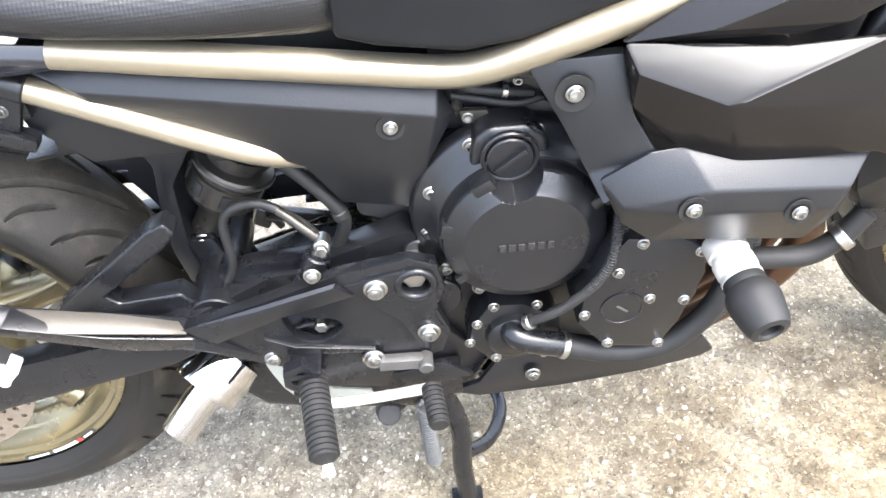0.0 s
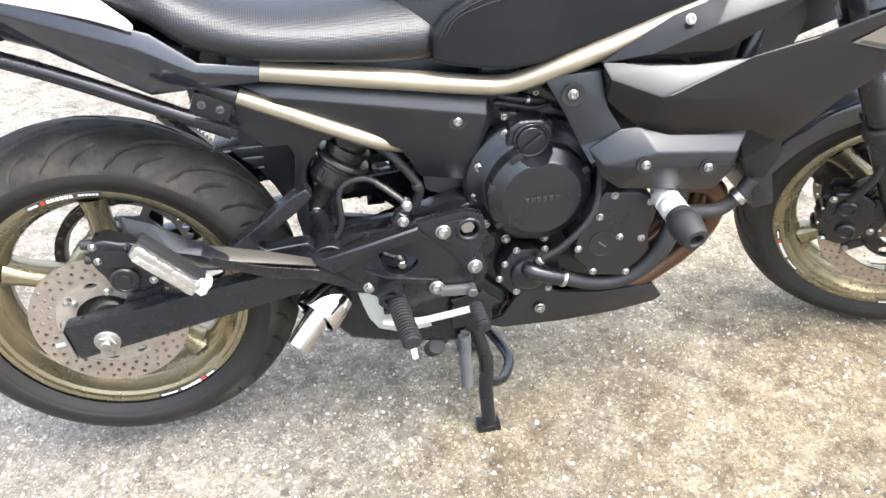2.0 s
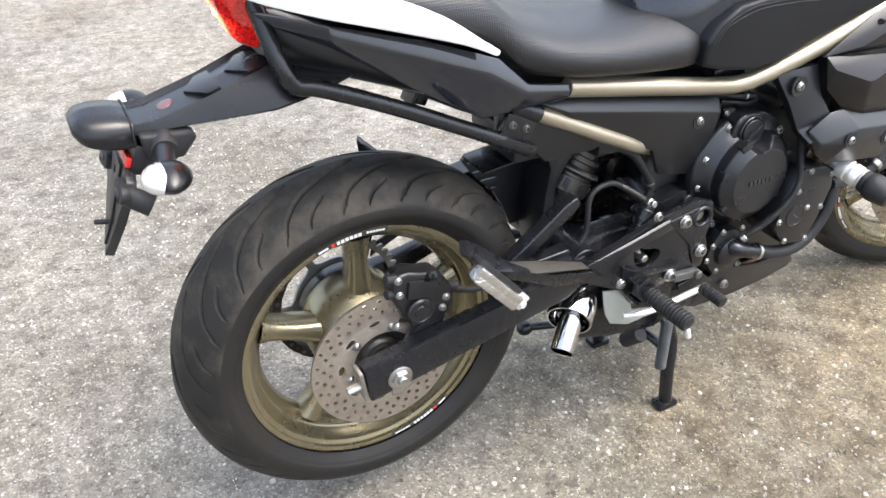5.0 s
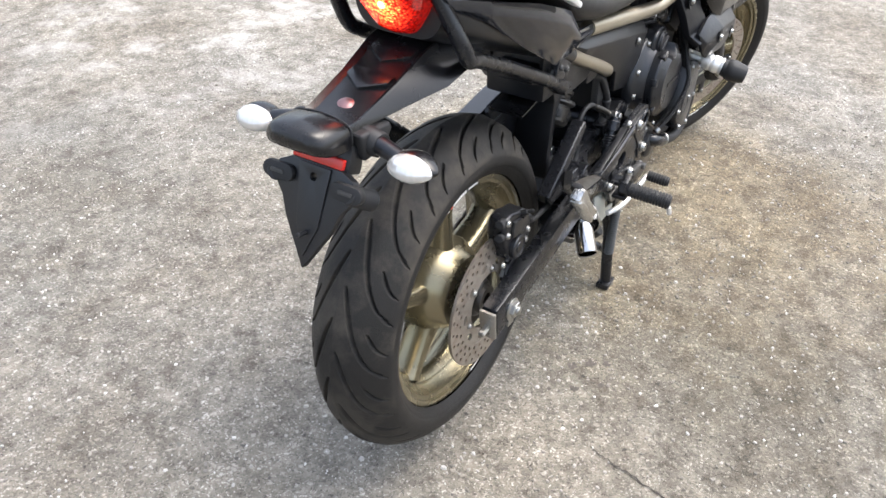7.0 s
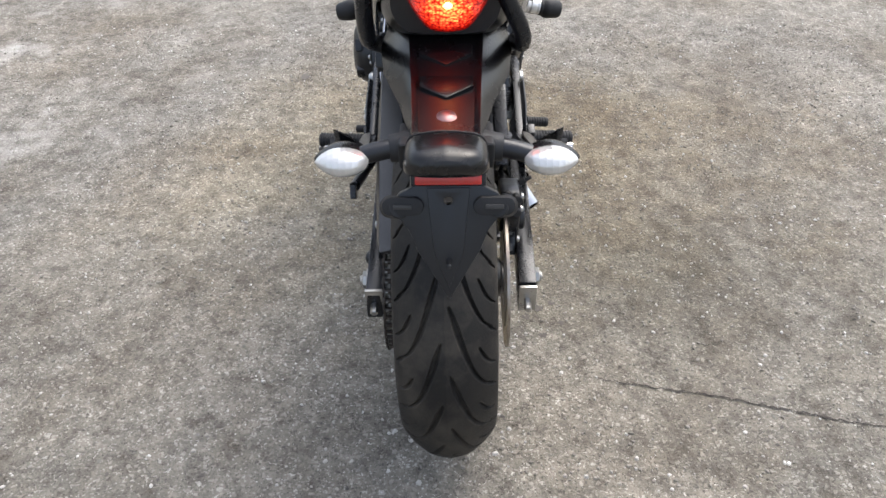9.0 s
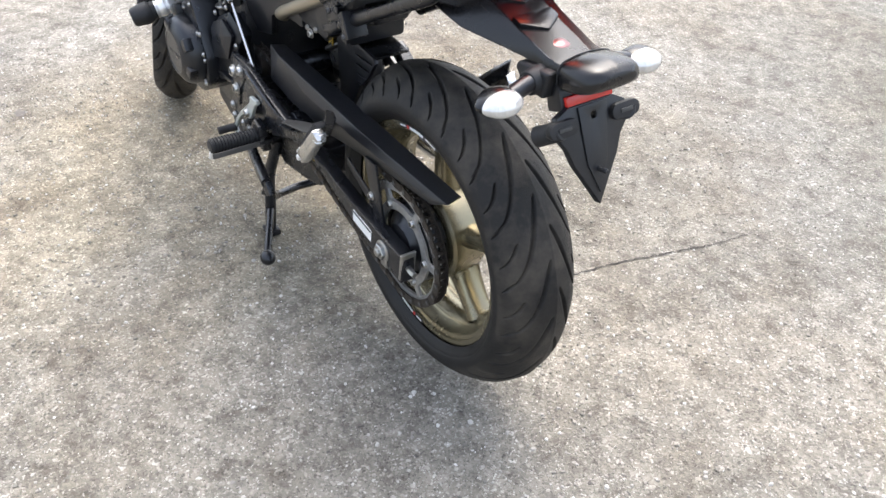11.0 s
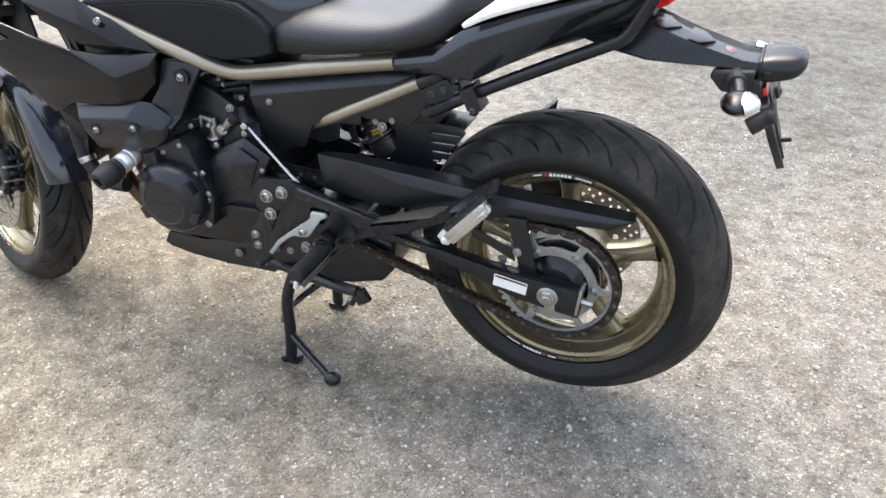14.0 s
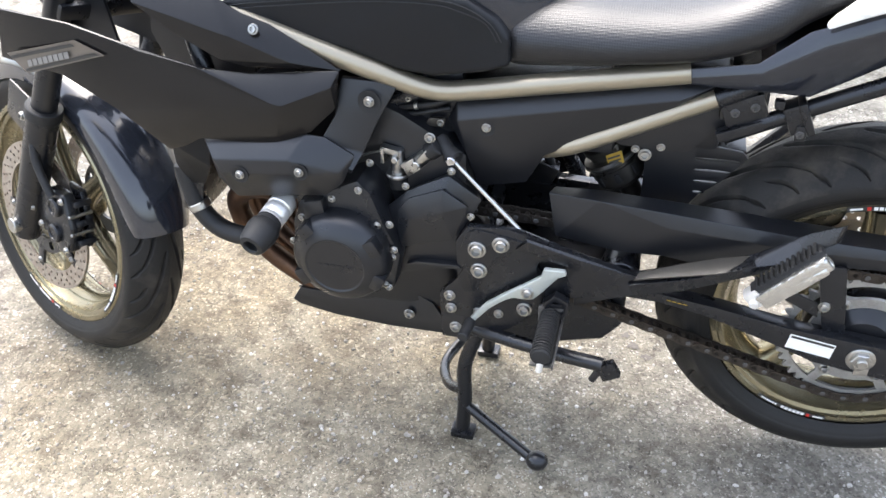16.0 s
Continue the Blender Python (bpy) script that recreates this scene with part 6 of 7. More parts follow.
    peg = part("passenger_peg", block((0.110, 0.022, 0.010), pm @ Matrix.Translation((0, -s * 0.004, 0.011)), 0.003), M_RUBBER, bike, "folded passenger foot peg wrapped in silver tape")
    rib = None
    for k in range(12 if s > 0 else 0):
        m = pm @ Matrix.Translation((-0.048 + k * 0.0082, -s * 0.004, 0.017))
        rib = again(rib, m) if rib else part("pad_rib", block((0.0042, 0.022, 0.006), Matrix(), 0.001), M_RUBBER, peg, at=m)
    bm = merged(block((0.108, 0.021, 0.015), pm @ Matrix.Translation((0.0, s * 0.006, 0.0015)), 0.004), block((0.100, 0.022, 0.014), pm @ Matrix.Translation((0.004, s * 0.005, -0.0095)), 0.004), block((0.016, 0.021, 0.022), pm @ Matrix.Translation((-0.046, s * 0.005, -0.003)), 0.006))
    bmesh.ops.subdivide_edges(bm, edges=bm.edges[:], cuts=2, use_grid_fill=True)
    for v in bm.verts:
        v.co += Vector((noise.noise(v.co * 90), noise.noise(v.co * 95 + Vector((3, 0, 0))), noise.noise(v.co * 88 + Vector((0, 5, 0))))) * 0.0018
    part("tape_wrap", bm, M_FOIL, peg, "crumpled silver tape", 25)
    part("peg_hinge", merged(block((0.02, 0.022, 0.026), pm @ Matrix.Translation((0.058, 0, 0.002)), 0.003), rod(pm @ Vector((0.062, -0.016, 0)), pm @ Vector((0.062, 0.016, 0)), 0.006)), M_ALU, peg)
for x, z, r in ((0.538, 0.484, 0.0125), (0.587, 0.412, 0.0125), (0.524, 0.379, 0.0125), (0.417, 0.392, 0.010), (0.478, 0.508, 0.009)):
    bolt(x, -0.1540 if r > 0.011 else -0.1505, z, r, br)
part("hole_rim", tube([(0.579 + 0.0185 * math.cos(a), -0.152, 0.482 + 0.0175 * math.sin(a)) for a in np.linspace(0, 2 * math.pi, 25)], 0.0042, 10, 2), M_SATIN, br, "raised rim round the oval hole", 60)
part("pivot_bolt", rod((0.578, -0.11, 0.482), (0.578, -0.146, 0.482), 0.0125, None, 6), M_STEEL, br)
for x, z, r in ((0.575, 0.468, 0.0145), (0.538, 0.482, 0.0135), (0.572, 0.429, 0.0135), (0.621, 0.369, 0.0095), (0.619, 0.344, 0.0095), (0.500, 0.362, 0.0125), (0.575, 0.343, 0.008), (0.541, 0.345, 0.008), (0.612, 0.305, 0.0105)):
    bolt(x, 0.1660 if r > 0.013 else 0.1625, z, r, bl)
for s in (1, -1):
    a, b = ((0.456, -0.166, 0.377), (0.471, -0.272, 0.366)) if s < 0 else ((0.456, 0.180, 0.372), (0.455, 0.286, 0.376))
    d = (Vector(b) - Vector(a))
    ribs = [(0.0, 0)] + [(q, t) for i in range(15) for q, t in ((0.0160, 0.004 + i * 0.0066), (0.0160, 0.0082 + i * 0.0066), (0.0138, 0.0086 + i * 0.0066), (0.0138, 0.0102 + i * 0.0066))] + [(0.012, 0.104), (0.0, 0.105)]
    peg = part("rider_peg", lathe(ribs, between(a, b), 24), M_RUBBER, bike, "ribbed rubber rider foot peg", 30)
    part("peg_clevis", merged(block((0.034, 0.030, 0.008), Matrix.Translation((0.452, s * 0.168, 0.392)), 0.002), block((0.034, 0.030, 0.008), Matrix.Translation((0.452, s * 0.168, 0.362)), 0.002), rod((0.446, s * 0.166, 0.356), (0.446, s * 0.166, 0.40), 0.005)), M_SATIN, peg)
    part("peg_socket", prism([(0.430, 0.402), (0.452, 0.412), (0.468, 0.394), (0.464, 0.372), (0.442, 0.366), (0.428, 0.380)], s * 0.168, s * 0.184, 0.002, [[(0.440, 0.396), (0.452, 0.400), (0.458, 0.390), (0.454, 0.380), (0.443, 0.378), (0.437, 0.386)]]), M_SATIN, peg, "forged peg socket")
    part("peg_feeler", rod((b[0], b[1] - s * 0.006, b[2] - 0.011), (b[0] + 0.002, b[1] - s * 0.002, b[2] - 0.028), 0.005), M_ALU, peg, "bright feeler bolt")
    if s > 0:
        tray = part("peg_tray", merged(block((0.034, 0.104, 0.004), Matrix.Translation((0.4545, 0.229, 0.3565)), 0.001), block((0.003, 0.112, 0.012), Matrix.Translation((0.4375, 0.229, 0.361)), 0.001),
                                       block((0.040, 0.008, 0.032), Matrix.Translation((0.4555, 0.176, 0.370)), 0.002)), M_GREY, peg, "bare alloy peg tray")

# rear brake pedal, master cylinder, switch
pedal = part("brake_pedal", tube([(0.435, -0.150, 0.318), (0.47, -0.165, 0.322), (0.52, -0.171, 0.331), (0.585, -0.178, 0.347)], 0.0065, 12, 6, None, 0.9), M_ALU, bike, "bare alloy rear brake pedal")
part("pedal_rubber", lathe([(0, 0)] + [(q, t) for i in range(8) for q, t in ((0.0115, i * 0.006), (0.0115, i * 0.006 + 0.004), (0.0098, i * 0.006 + 0.0045))] + [(0.0098, 0.049), (0, 0.049)], between((0.583, -0.180, 0.350), (0.588, -0.228, 0.345)), 20), M_RUBBER, pedal, "ribbed rubber pedal tip")
part("heel_guard", skin([(0.398, 0.131, 0.368), (0.444, 0.132, 0.361), (0.460, 0.133, 0.335), (0.468, 0.134, 0.308), (0.512, 0.134, 0.298), (0.515, 0.133, 0.282), (0.467, 0.131, 0.274), (0.426, 0.129, 0.288), (0.412, 0.129, 0.312), (0.404, 0.130, 0.340)], [(0, 1, 2, 9), (2, 3, 8, 9), (3, 6, 7, 8), (3, 4, 5, 6)], 0.004, 0.001, -1), M_HEEL, bike, "pale silver heel guard")
part("master_cylinder", merged(rod((0.487, -0.118, 0.512), (0.452, -0.122, 0.442), 0.011), rod((0.483, -0.118, 0.506), (0.473, -0.119, 0.486), 0.014), spring((0.470, -0.1195, 0.478), (0.456, -0.1215, 0.450), 0.0125, 0.0022, 6)), M_SATIN, bike, "black rear brake master cylinder")
part("banjo_fitting", merged(rod((0.488, -0.100, 0.512), (0.488, -0.122, 0.516), 0.0085, None, 20), rod((0.488, -0.120, 0.5155), (0.488, -0.129, 0.5170), 0.0065, None, 6)), M_STEEL, bike, "bright hose fitting")
part("hose_ferrule", tube([(0.486, -0.106, 0.515), (0.474, -0.102, 0.525), (0.458, -0.093, 0.536), (0.446, -0.086, 0.543)], 0.0056, 10), M_SHOCK, bike, "grey crimped hose end")
part("breather_hose", tube([(0.425, -0.070, 0.618), (0.462, -0.084, 0.599), (0.486, -0.086, 0.571), (0.506, -0.087, 0.541), (0.512, -0.086, 0.520), (0.502, -0.085, 0.490), (0.488, -0.084, 0.462)], 0.0075, 14, 8), M_RUBBER, bike, "thick black breather hose", 60)
part("hose_clip", rod((0.5075, -0.0868, 0.536), (0.5105, -0.0868, 0.526), 0.0092), M_RUBBER, bike)
part("frame_casting", prism([(0.515, 0.60), (0.575, 0.60), (0.60, 0.56), (0.60, 0.50), (0.56, 0.49), (0.525, 0.505)], -0.045, -0.062, 0.006), M_GREY, bike, "grey cast frame lug")
part("brake_switch", merged(block((0.055, 0.014, 0.016), Matrix.Translation((0.556, -0.158, 0.372)) @ Matrix.Rotation(radians(4), 4, "Y"), 0.004), rod((0.58, -0.15, 0.371), (0.58, -0.172, 0.371), 0.008)), M_GREY, bike, "grey brake light switch")
part("pedal_plate", prism([(0.545, 0.352), (0.60, 0.362), (0.632, 0.335), (0.60, 0.328), (0.555, 0.330)], -0.150, -0.158, 0.002), M_SATIN, bike)

# gear lever
lever = part("gear_lever", prism([(0.470, 0.456), (0.438, 0.457), (0.436, 0.449), (0.449, 0.442), (0.474, 0.408), (0.485, 0.396), (0.500, 0.394), (0.516, 0.394), (0.530, 0.386), (0.552, 0.367), (0.580, 0.332), (0.587, 0.337), (0.559, 0.374), (0.530, 0.398), (0.510, 0.413), (0.498, 0.422), (0.474, 0.441)], 0.171, 0.180, 0.0028, segments=3), M_HEEL, bike, "bare alloy gear lever", 24)
bolt(0.4935, 0.180, 0.408, 0.0105, lever)
part("gear_lever_tip", rod((0.583, 0.176, 0.334), (0.588, 0.218, 0.332), 0.009), M_RUBBER, lever, "rubber lever tip")
part("shift_rod", merged(rod((0.619, 0.136, 0.602), (0.500, 0.148, 0.486), 0.0038, None, 10), rod((0.619, 0.134, 0.602), (0.619, 0.146, 0.602), 0.0075)), M_CHROME, bike, "bright gear shift rod")
part("shift_joint", merged(rod((0.643, 0.11, 0.622), (0.616, 0.134, 0.600), 0.011), rod((0.625, 0.124, 0.604), (0.613, 0.132, 0.600), 0.014)), M_RUBBER, bike, "black rubber boot of the shift joint")

# silencer under the engine, chrome outlet
muffler = part("silencer", prism([(0.347, 0.352), (0.348, 0.287), (0.378, 0.250), (0.45, 0.230), (0.56, 0.214), (0.63, 0.235), (0.66, 0.30), (0.60, 0.37), (0.45, 0.385)], -0.105, 0.082, 0.014, segments=4), M_SATIN, bike, "black underslung silencer")
part("outlet_collar", lathe([(0.030, -0.025), (0.0385, -0.02), (0.0405, 0.0), (0.0405, 0.026), (0.039, 0.030), (0.036, 0.030), (0.035, 0.024), (0.035, -0.02)], between((0.345, -0.119, 0.3465), (0.285, -0.175, 0.3145)), 40, True), M_CHROME, muffler, "chrome outlet collar")
part("outlet_pipe", lathe([(0.018, -0.02), (0.0205, -0.02), (0.0205, 0.076), (0.0195, 0.0775), (0.018, 0.076), (0.017, 0.02)], between((0.340, -0.128, 0.345), (0.293, -0.168, 0.303)), 36, True), M_CHROME, muffler, "chrome exhaust outlet")
for k, y in enumerate((-0.075, -0.025, 0.025, 0.075)):
    part("header_pipe", tube([(0.93, y * 1.5, 0.50), (0.975, y * 1.45, 0.492), (1.010, y * 1.3, 0.455), (1.000, y * 1.1, 0.380), (0.940, y * 0.95, 0.308), (0.85, y * 0.9, 0.264), (0.70, y * 0.8, 0.262), (0.62, y * 0.7, 0.275)], 0.018, 16, 6), M_PIPE, bike, "heat-browned steel exhaust header", 60)

# belly pan
pan = [(0.606, 0.262), (0.640, 0.249), (0.74, 0.246), (0.84, 0.251), (0.905, 0.262), (0.920, 0.272), (0.902, 0.302), (0.80, 0.300), (0.735, 0.312), (0.700, 0.334), (0.662, 0.312), (0.640, 0.275)]
for s in (1, -1):
    bm = prism(pan, s * 0.113, s * 0.122, 0.003)
    for v in bm.verts:
        f = max(0.0, (v.co.x - 0.66) / 0.26)          # the pan narrows and drops towards its nose
        v.co += Vector((0.022 * f, -s * 0.036 * f, -0.026 * f))
    p = part("belly_pan_side", bm, M_PLASTIC, bike, "black plastic belly pan")
    bolt(0.705, s * 0.1225, 0.283, 0.0095, p)
part("belly_pan_floor", block((0.24, 0.165, 0.006), Matrix.Translation((0.765, 0, 0.246)), 0.002), M_PLASTIC, bike)

# engine
crank = part("engine", merged(prism([(0.60, 0.30), (0.88, 0.30), (0.905, 0.36), (0.89, 0.48), (0.93, 0.66), (0.80, 0.70), (0.70, 0.66), (0.60, 0.60)], -0.094, 0.118, 0.012), block((0.10, 0.22, 0.14), Matrix.Translation((0.86, 0, 0.66)) @ Matrix.Rotation(radians(30), 4, "Y"), 0.01), block((0.16, 0.18, 0.10), Matrix.Translation((0.69, 0, 0.67)), 0.01)), M_CASE, bike, "black four-cylinder engine block")
CL = between((0.690, -0.092, 0.530), (0.690, -1, 0.530))
FILLER = (0.679, 0.614)


def pocket(bm, floor, r):
    """Lowers the casting round the oil filler to a flat floor."""
    for v in bm.verts:
        d = math.hypot(v.co.x - FILLER[0], v.co.z - FILLER[1])
        t = min(1.0, max(0.0, (r - d) / 0.003))
        if v.co.y < floor:
            v.co.y += (floor - v.co.y) * t * t * (3 - 2 * t)
    return bm


def dense(profile, step=0.0016):
    out = [profile[0]]
    for a, b in zip(profile, profile[1:]):
        k = max(1, int(math.hypot(b[0] - a[0], b[1] - a[1]) / step))
        out += [(a[0] + (b[0] - a[0]) * i / k, a[1] + (b[1] - a[1]) * i / k) for i in range(1, k + 1)]
    return out


part("clutch_housing", merged(lathe([(0, 0), (0.108, 0), (0.110, 0.004), (0.109, 0.016), (0.106, 0.020), (0.097, 0.023), (0.091, 0.032), (0.084, 0.040), (0.0, 0.042)], CL, 72),
                              prism([(0.640, 0.596), (0.646, 0.634), (0.660, 0.645), (0.698, 0.645), (0.714, 0.632), (0.722, 0.596)], -0.090, -0.1285, 0.014, segments=4)), M_CASE, crank, "black clutch housing")
part("clutch_cover", pocket(lathe(dense([(0, 0.036), (0.0815, 0.036), (0.0812, 0.056), (0.0800, 0.0590), (0.0770, 0.0612), (0.0635, 0.0700), (0.0615, 0.0718), (0.0600, 0.0722), (0.030, 0.0726)]) + [(0, 0.0728)], CL, 260), -0.1305, 0.0290), M_CASE, crank, "round black clutch cover with flat face", 24)
part("filler_rim", lathe([(0.0235, -0.001), (0.0235, 0.0035), (0.0248, 0.0045), (0.0265, 0.0045), (0.0278, 0.0030), (0.0278, -0.001)], between((FILLER[0], -0.1295, FILLER[1]), (FILLER[0], -1, FILLER[1])), 48, True), M_CASE, crank, "cast rim round the filler")
for a, w in ((166, 0.016), (120, 0.022), (28, 0.012), (215, 0.010), (325, 0.010)):
    part("clutch_rib", block((0.014, 0.016, w), Matrix.Translation((0.690 + 0.0775 * math.cos(radians(a)), -0.148, 0.530 + 0.0775 * math.sin(radians(a)))) @ Matrix.Rotation(-radians(a), 4, "Y"), 0.003), M_CASE, crank)
for k in range(6):
    x = 0.6625 + k * 0.0094
    part("lettering_bar", prism([(x, 0.5262), (x + 0.0066, 0.5258), (x + 0.0068, 0.5345), (x + 0.0002, 0.5348)], -0.1640, -0.1664, 0.0004), M_CASTMARK, crank, "raised maker's lettering as bars")
cap = part("oil_filler_cap", lathe([(0, 0), (0.0222, 0), (0.0222, 0.0052), (0.0210, 0.0064), (0.0, 0.0066)], between((FILLER[0], -0.1295, FILLER[1]), (FILLER[0], -1, FILLER[1])), 40), M_PLASTIC, crank, "slotted black oil filler cap")
part("cap_slot", block((0.038, 0.0080, 0.0065), Matrix.Translation((FILLER[0], -0.1375, FILLER[1])) @ Matrix.Rotation(radians(-38), 4, "Y"), 0.002), M_PLASTIC, cap, "raised grip bar")
for x, z in ((0.644, 0.619), (0.706, 0.629), (0.603, 0.567), (0.597, 0.516), (0.612, 0.463), (0.646, 0.430), (0.710, 0.424), (0.768, 0.592)):
    bolt(x, -0.1135, z, 0.0080, crank)
bolt(0.594, -0.074, 0.575, 0.009, crank)
small = part("ignition_cover", prism([(0.755, 0.482), (0.763, 0.510), (0.785, 0.538), (0.837, 0.532), (0.863, 0.517), (0.869, 0.482), (0.850, 0.414), (0.830, 0.374), (0.773, 0.384), (0.741, 0.424), (0.745, 0.457)], -0.09, -0.178, 0.006), M_CASE, crank, "black ignition cover")
part("inspection_cap", lathe([(0.0, 0), (0.0225, 0), (0.0225, 0.002), (0.0205, 0.0025), (0.0200, 0.0015), (0.0, 0.0015)], between((0.786, -0.1775, 0.443), (0.786, -1, 0.443)), 32), M_CASE, small)
part("cap_slot", block((0.016, 0.002, 0.0025), Matrix.Translation((0.786, -0.1792, 0.443)) @ Matrix.Rotation(radians(40), 4, "Y"), 0.0005), M_GREY, small)
for x, z in ((0.779, 0.494), (0.748, 0.438), (0.800, 0.530), (0.850, 0.446), (0.830, 0.383), (0.775, 0.391), (0.859, 0.512), (0.814, 0.453)):
    bolt(x, -0.1775, z, 0.0062, small)
pump = part("water_pump", merged(prism([(0.628, 0.361), (0.634, 0.389), (0.654, 0.421), (0.692, 0.417), (0.727, 0.394), (0.737, 0.364), (0.710, 0.331), (0.657, 0.324)], -0.09, -0.135, 0.006), lathe([(0, 0), (0.032, 0), (0.030, 0.012), (0.022, 0.018), (0, 0.019)], between((0.680, -0.132, 0.374), (0.680, -1, 0.374)), 36)), M_CASE, crank, "black water pump cover")
for x, z in ((0.659, 0.419), (0.631, 0.365), (0.660, 0.335), (0.706, 0.416), (0.715, 0.335), (0.640, 0.394)):
    bolt(x, -0.135, z, 0.0062, pump)
part("pump_elbow", tube([(0.676, -0.134, 0.390), (0.680, -0.152, 0.388), (0.703, -0.157, 0.380), (0.734, -0.157, 0.370)], 0.0140, 18, 6), M_SATIN, pump, "black pump elbow")
for a, b in (((0.729, -0.157, 0.3715), (0.736, -0.157, 0.3690)), ((1.012, -0.150, 0.482), (1.020, -0.150, 0.490))):
    part("hose_clamp", rod(a, b, 0.0160), M_STEEL, bike, "bright hose clamp")
part("coolant_hose", tube([(0.728, -0.157, 0.372), (0.770, -0.160, 0.359), (0.810, -0.162, 0.354), (0.850, -0.162, 0.364), (0.882, -0.160, 0.394), (0.900, -0.158, 0.432), (0.910, -0.150, 0.472), (0.920, -0.135, 0.520)], 0.0128, 16, 7), M_RUBBER, bike, "thick black coolant hose", 60)
part("wiring_sleeve", ribbed([(0.740, -0.138, 0.352), (0.790, -0.138, 0.338), (0.850, -0.145, 0.343), (0.897, -0.145, 0.378), (0.922, -0.142, 0.430), (0.932, -0.130, 0.50)], 0.0105), M_RUBBER, bike, "black corrugated sleeve", 30)
part("coolant_hose", tube([(0.885, -0.16, 0.475), (0.932, -0.152, 0.468), (0.985, -0.150, 0.464), (1.016, -0.150, 0.486), (1.035, -0.148, 0.515)], 0.0118, 16, 7), M_RUBBER, bike, "thick black coolant hose", 60)
part("coolant_hose", tube([(0.960, 0.14, 0.418), (0.998, 0.14, 0.418), (1.035, 0.138, 0.432), (1.062, 0.135, 0.470), (1.075, 0.13, 0.54)], 0.0165, 16, 7), M_RUBBER, bike, "thick black coolant hose", 60)
part("hose_clamp", rod((1.056, 0.136, 0.460), (1.061, 0.135, 0.472), 0.019), M_STEEL, bike, "bright hose clamp")
for dx, dy in ((0, 0), (0.020, 0.012)):
    part("breather_pipe", ribbed([(0.690 + dx * 1.6, -0.148 + dy, 0.402), (0.728 + dx, -0.172 + dy, 0.446), (0.766 + dx * 0.6, -0.182 + dy, 0.505), (0.778 + dx * 0.5, -0.165 + dy, 0.56), (0.780 + dx * 0.5, -0.145 + dy, 0.62)], 0.0056, 0.0030, 0.12, 10), M_RUBBER, bike, "thin black braided hose", 30)
part("hose_clip", rod((0.692, -0.150, 0.404), (0.698, -0.154, 0.411), 0.0085), M_STEEL, bike, "bright hose clip")
# left side of the engine
ALT = between((0.784, 0.176, 0.447), (0.784, 1, 0.447))
cover = part("alternator_cover", merged(lathe([(0, 0), (0.0795, 0), (0.0800, 0.004), (0.0785, 0.026), (0.0740, 0.036), (0.0700, 0.041), (0.0520, 0.0520), (0.0480, 0.0530), (0.0455, 0.0515), (0, 0.0515)], ALT, 72), prism([(0.800, 0.500), (0.838, 0.506), (0.838, 0.538), (0.806, 0.545)], 0.165, 0.200, 0.005)), M_CASE, crank, "domed black alternator cover with cast lugs", 22)
for a in (48, 150, 205, 330):
    part("cover_lug", block((0.030, 0.022, 0.030), Matrix.Translation((0.784 + 0.0640 * math.cos(radians(a)), 0.212, 0.447 + 0.0640 * math.sin(radians(a)))) @ Matrix.Rotation(-radians(a), 4, "Y"), 0.006), M_CASE, cover)
for k in range(6):
    x = 0.752 + k * 0.0105
    part("lettering_bar", prism([(x, 0.444), (x + 0.0078, 0.444), (x + 0.0078, 0.4495), (x, 0.4495)], 0.2270, 0.2284, 0.0003), M_CASE, cover)
case = part("cam_chain_case", prism([(0.850, 0.530), (0.802, 0.553), (0.752, 0.577), (0.733, 0.556), (0.718, 0.510), (0.692, 0.450), (0.706, 0.385), (0.750, 0.352), (0.80, 0.345), (0.85, 0.360), (0.872, 0.420), (0.866, 0.490)], 0.11, 0.184, 0.008), M_CASE, crank, "black cam chain case")
for x, z in ((0.832, 0.522), (0.795, 0.541), (0.751, 0.561), (0.726, 0.502), (0.705, 0.446), (0.720, 0.391)):
    bolt(x, 0.1845, z, 0.0062, case)
part("sprocket_cover_step", skin([(0.700, 0.162, 0.520), (0.682, 0.160, 0.541), (0.628, 0.160, 0.563), (0.590, 0.157, 0.536), (0.614, 0.163, 0.478), (0.700, 0.165, 0.452), (0.680, 0.169, 0.508), (0.628, 0.169, 0.528)], [(0, 1, 6), (1, 2, 7, 6), (2, 3, 7), (3, 4, 7), (7, 4, 5, 6), (0, 6, 5)], 0.008, 0.002), M_CASE, crank, "raised step of the sprocket cover", 16)
for x, z in ((0.848, 0.502), (0.868, 0.455), (0.701, 0.462), (0.714, 0.388), (0.705, 0.508)):
    bolt(x, 0.1865, z, 0.0065, cover)
for x, z in ((0.742, 0.590), (0.688, 0.556), (0.616, 0.590), (0.588, 0.515)):
    bolt(x, 0.150, z, 0.0062, crank)
part("sprocket_cover", skin([(0.722, 0.146, 0.514), (0.722, 0.152, 0.485), (0.685, 0.146, 0.548), (0.623, 0.143, 0.578), (0.573, 0.138, 0.539), (0.605, 0.153, 0.475), (0.600, 0.155, 0.425), (0.710, 0.158, 0.395), (0.716, 0.158, 0.455), (0.685, 0.160, 0.515), (0.630, 0.160, 0.530)],
                            [(0, 2, 9), (0, 9, 8, 1), (2, 3, 10, 9), (3, 4, 10), (4, 5, 10), (9, 10, 5, 8), (5, 6, 7, 8)], 0.03, 0.003), M_CASE, crank, "faceted black sprocket cover", 20)
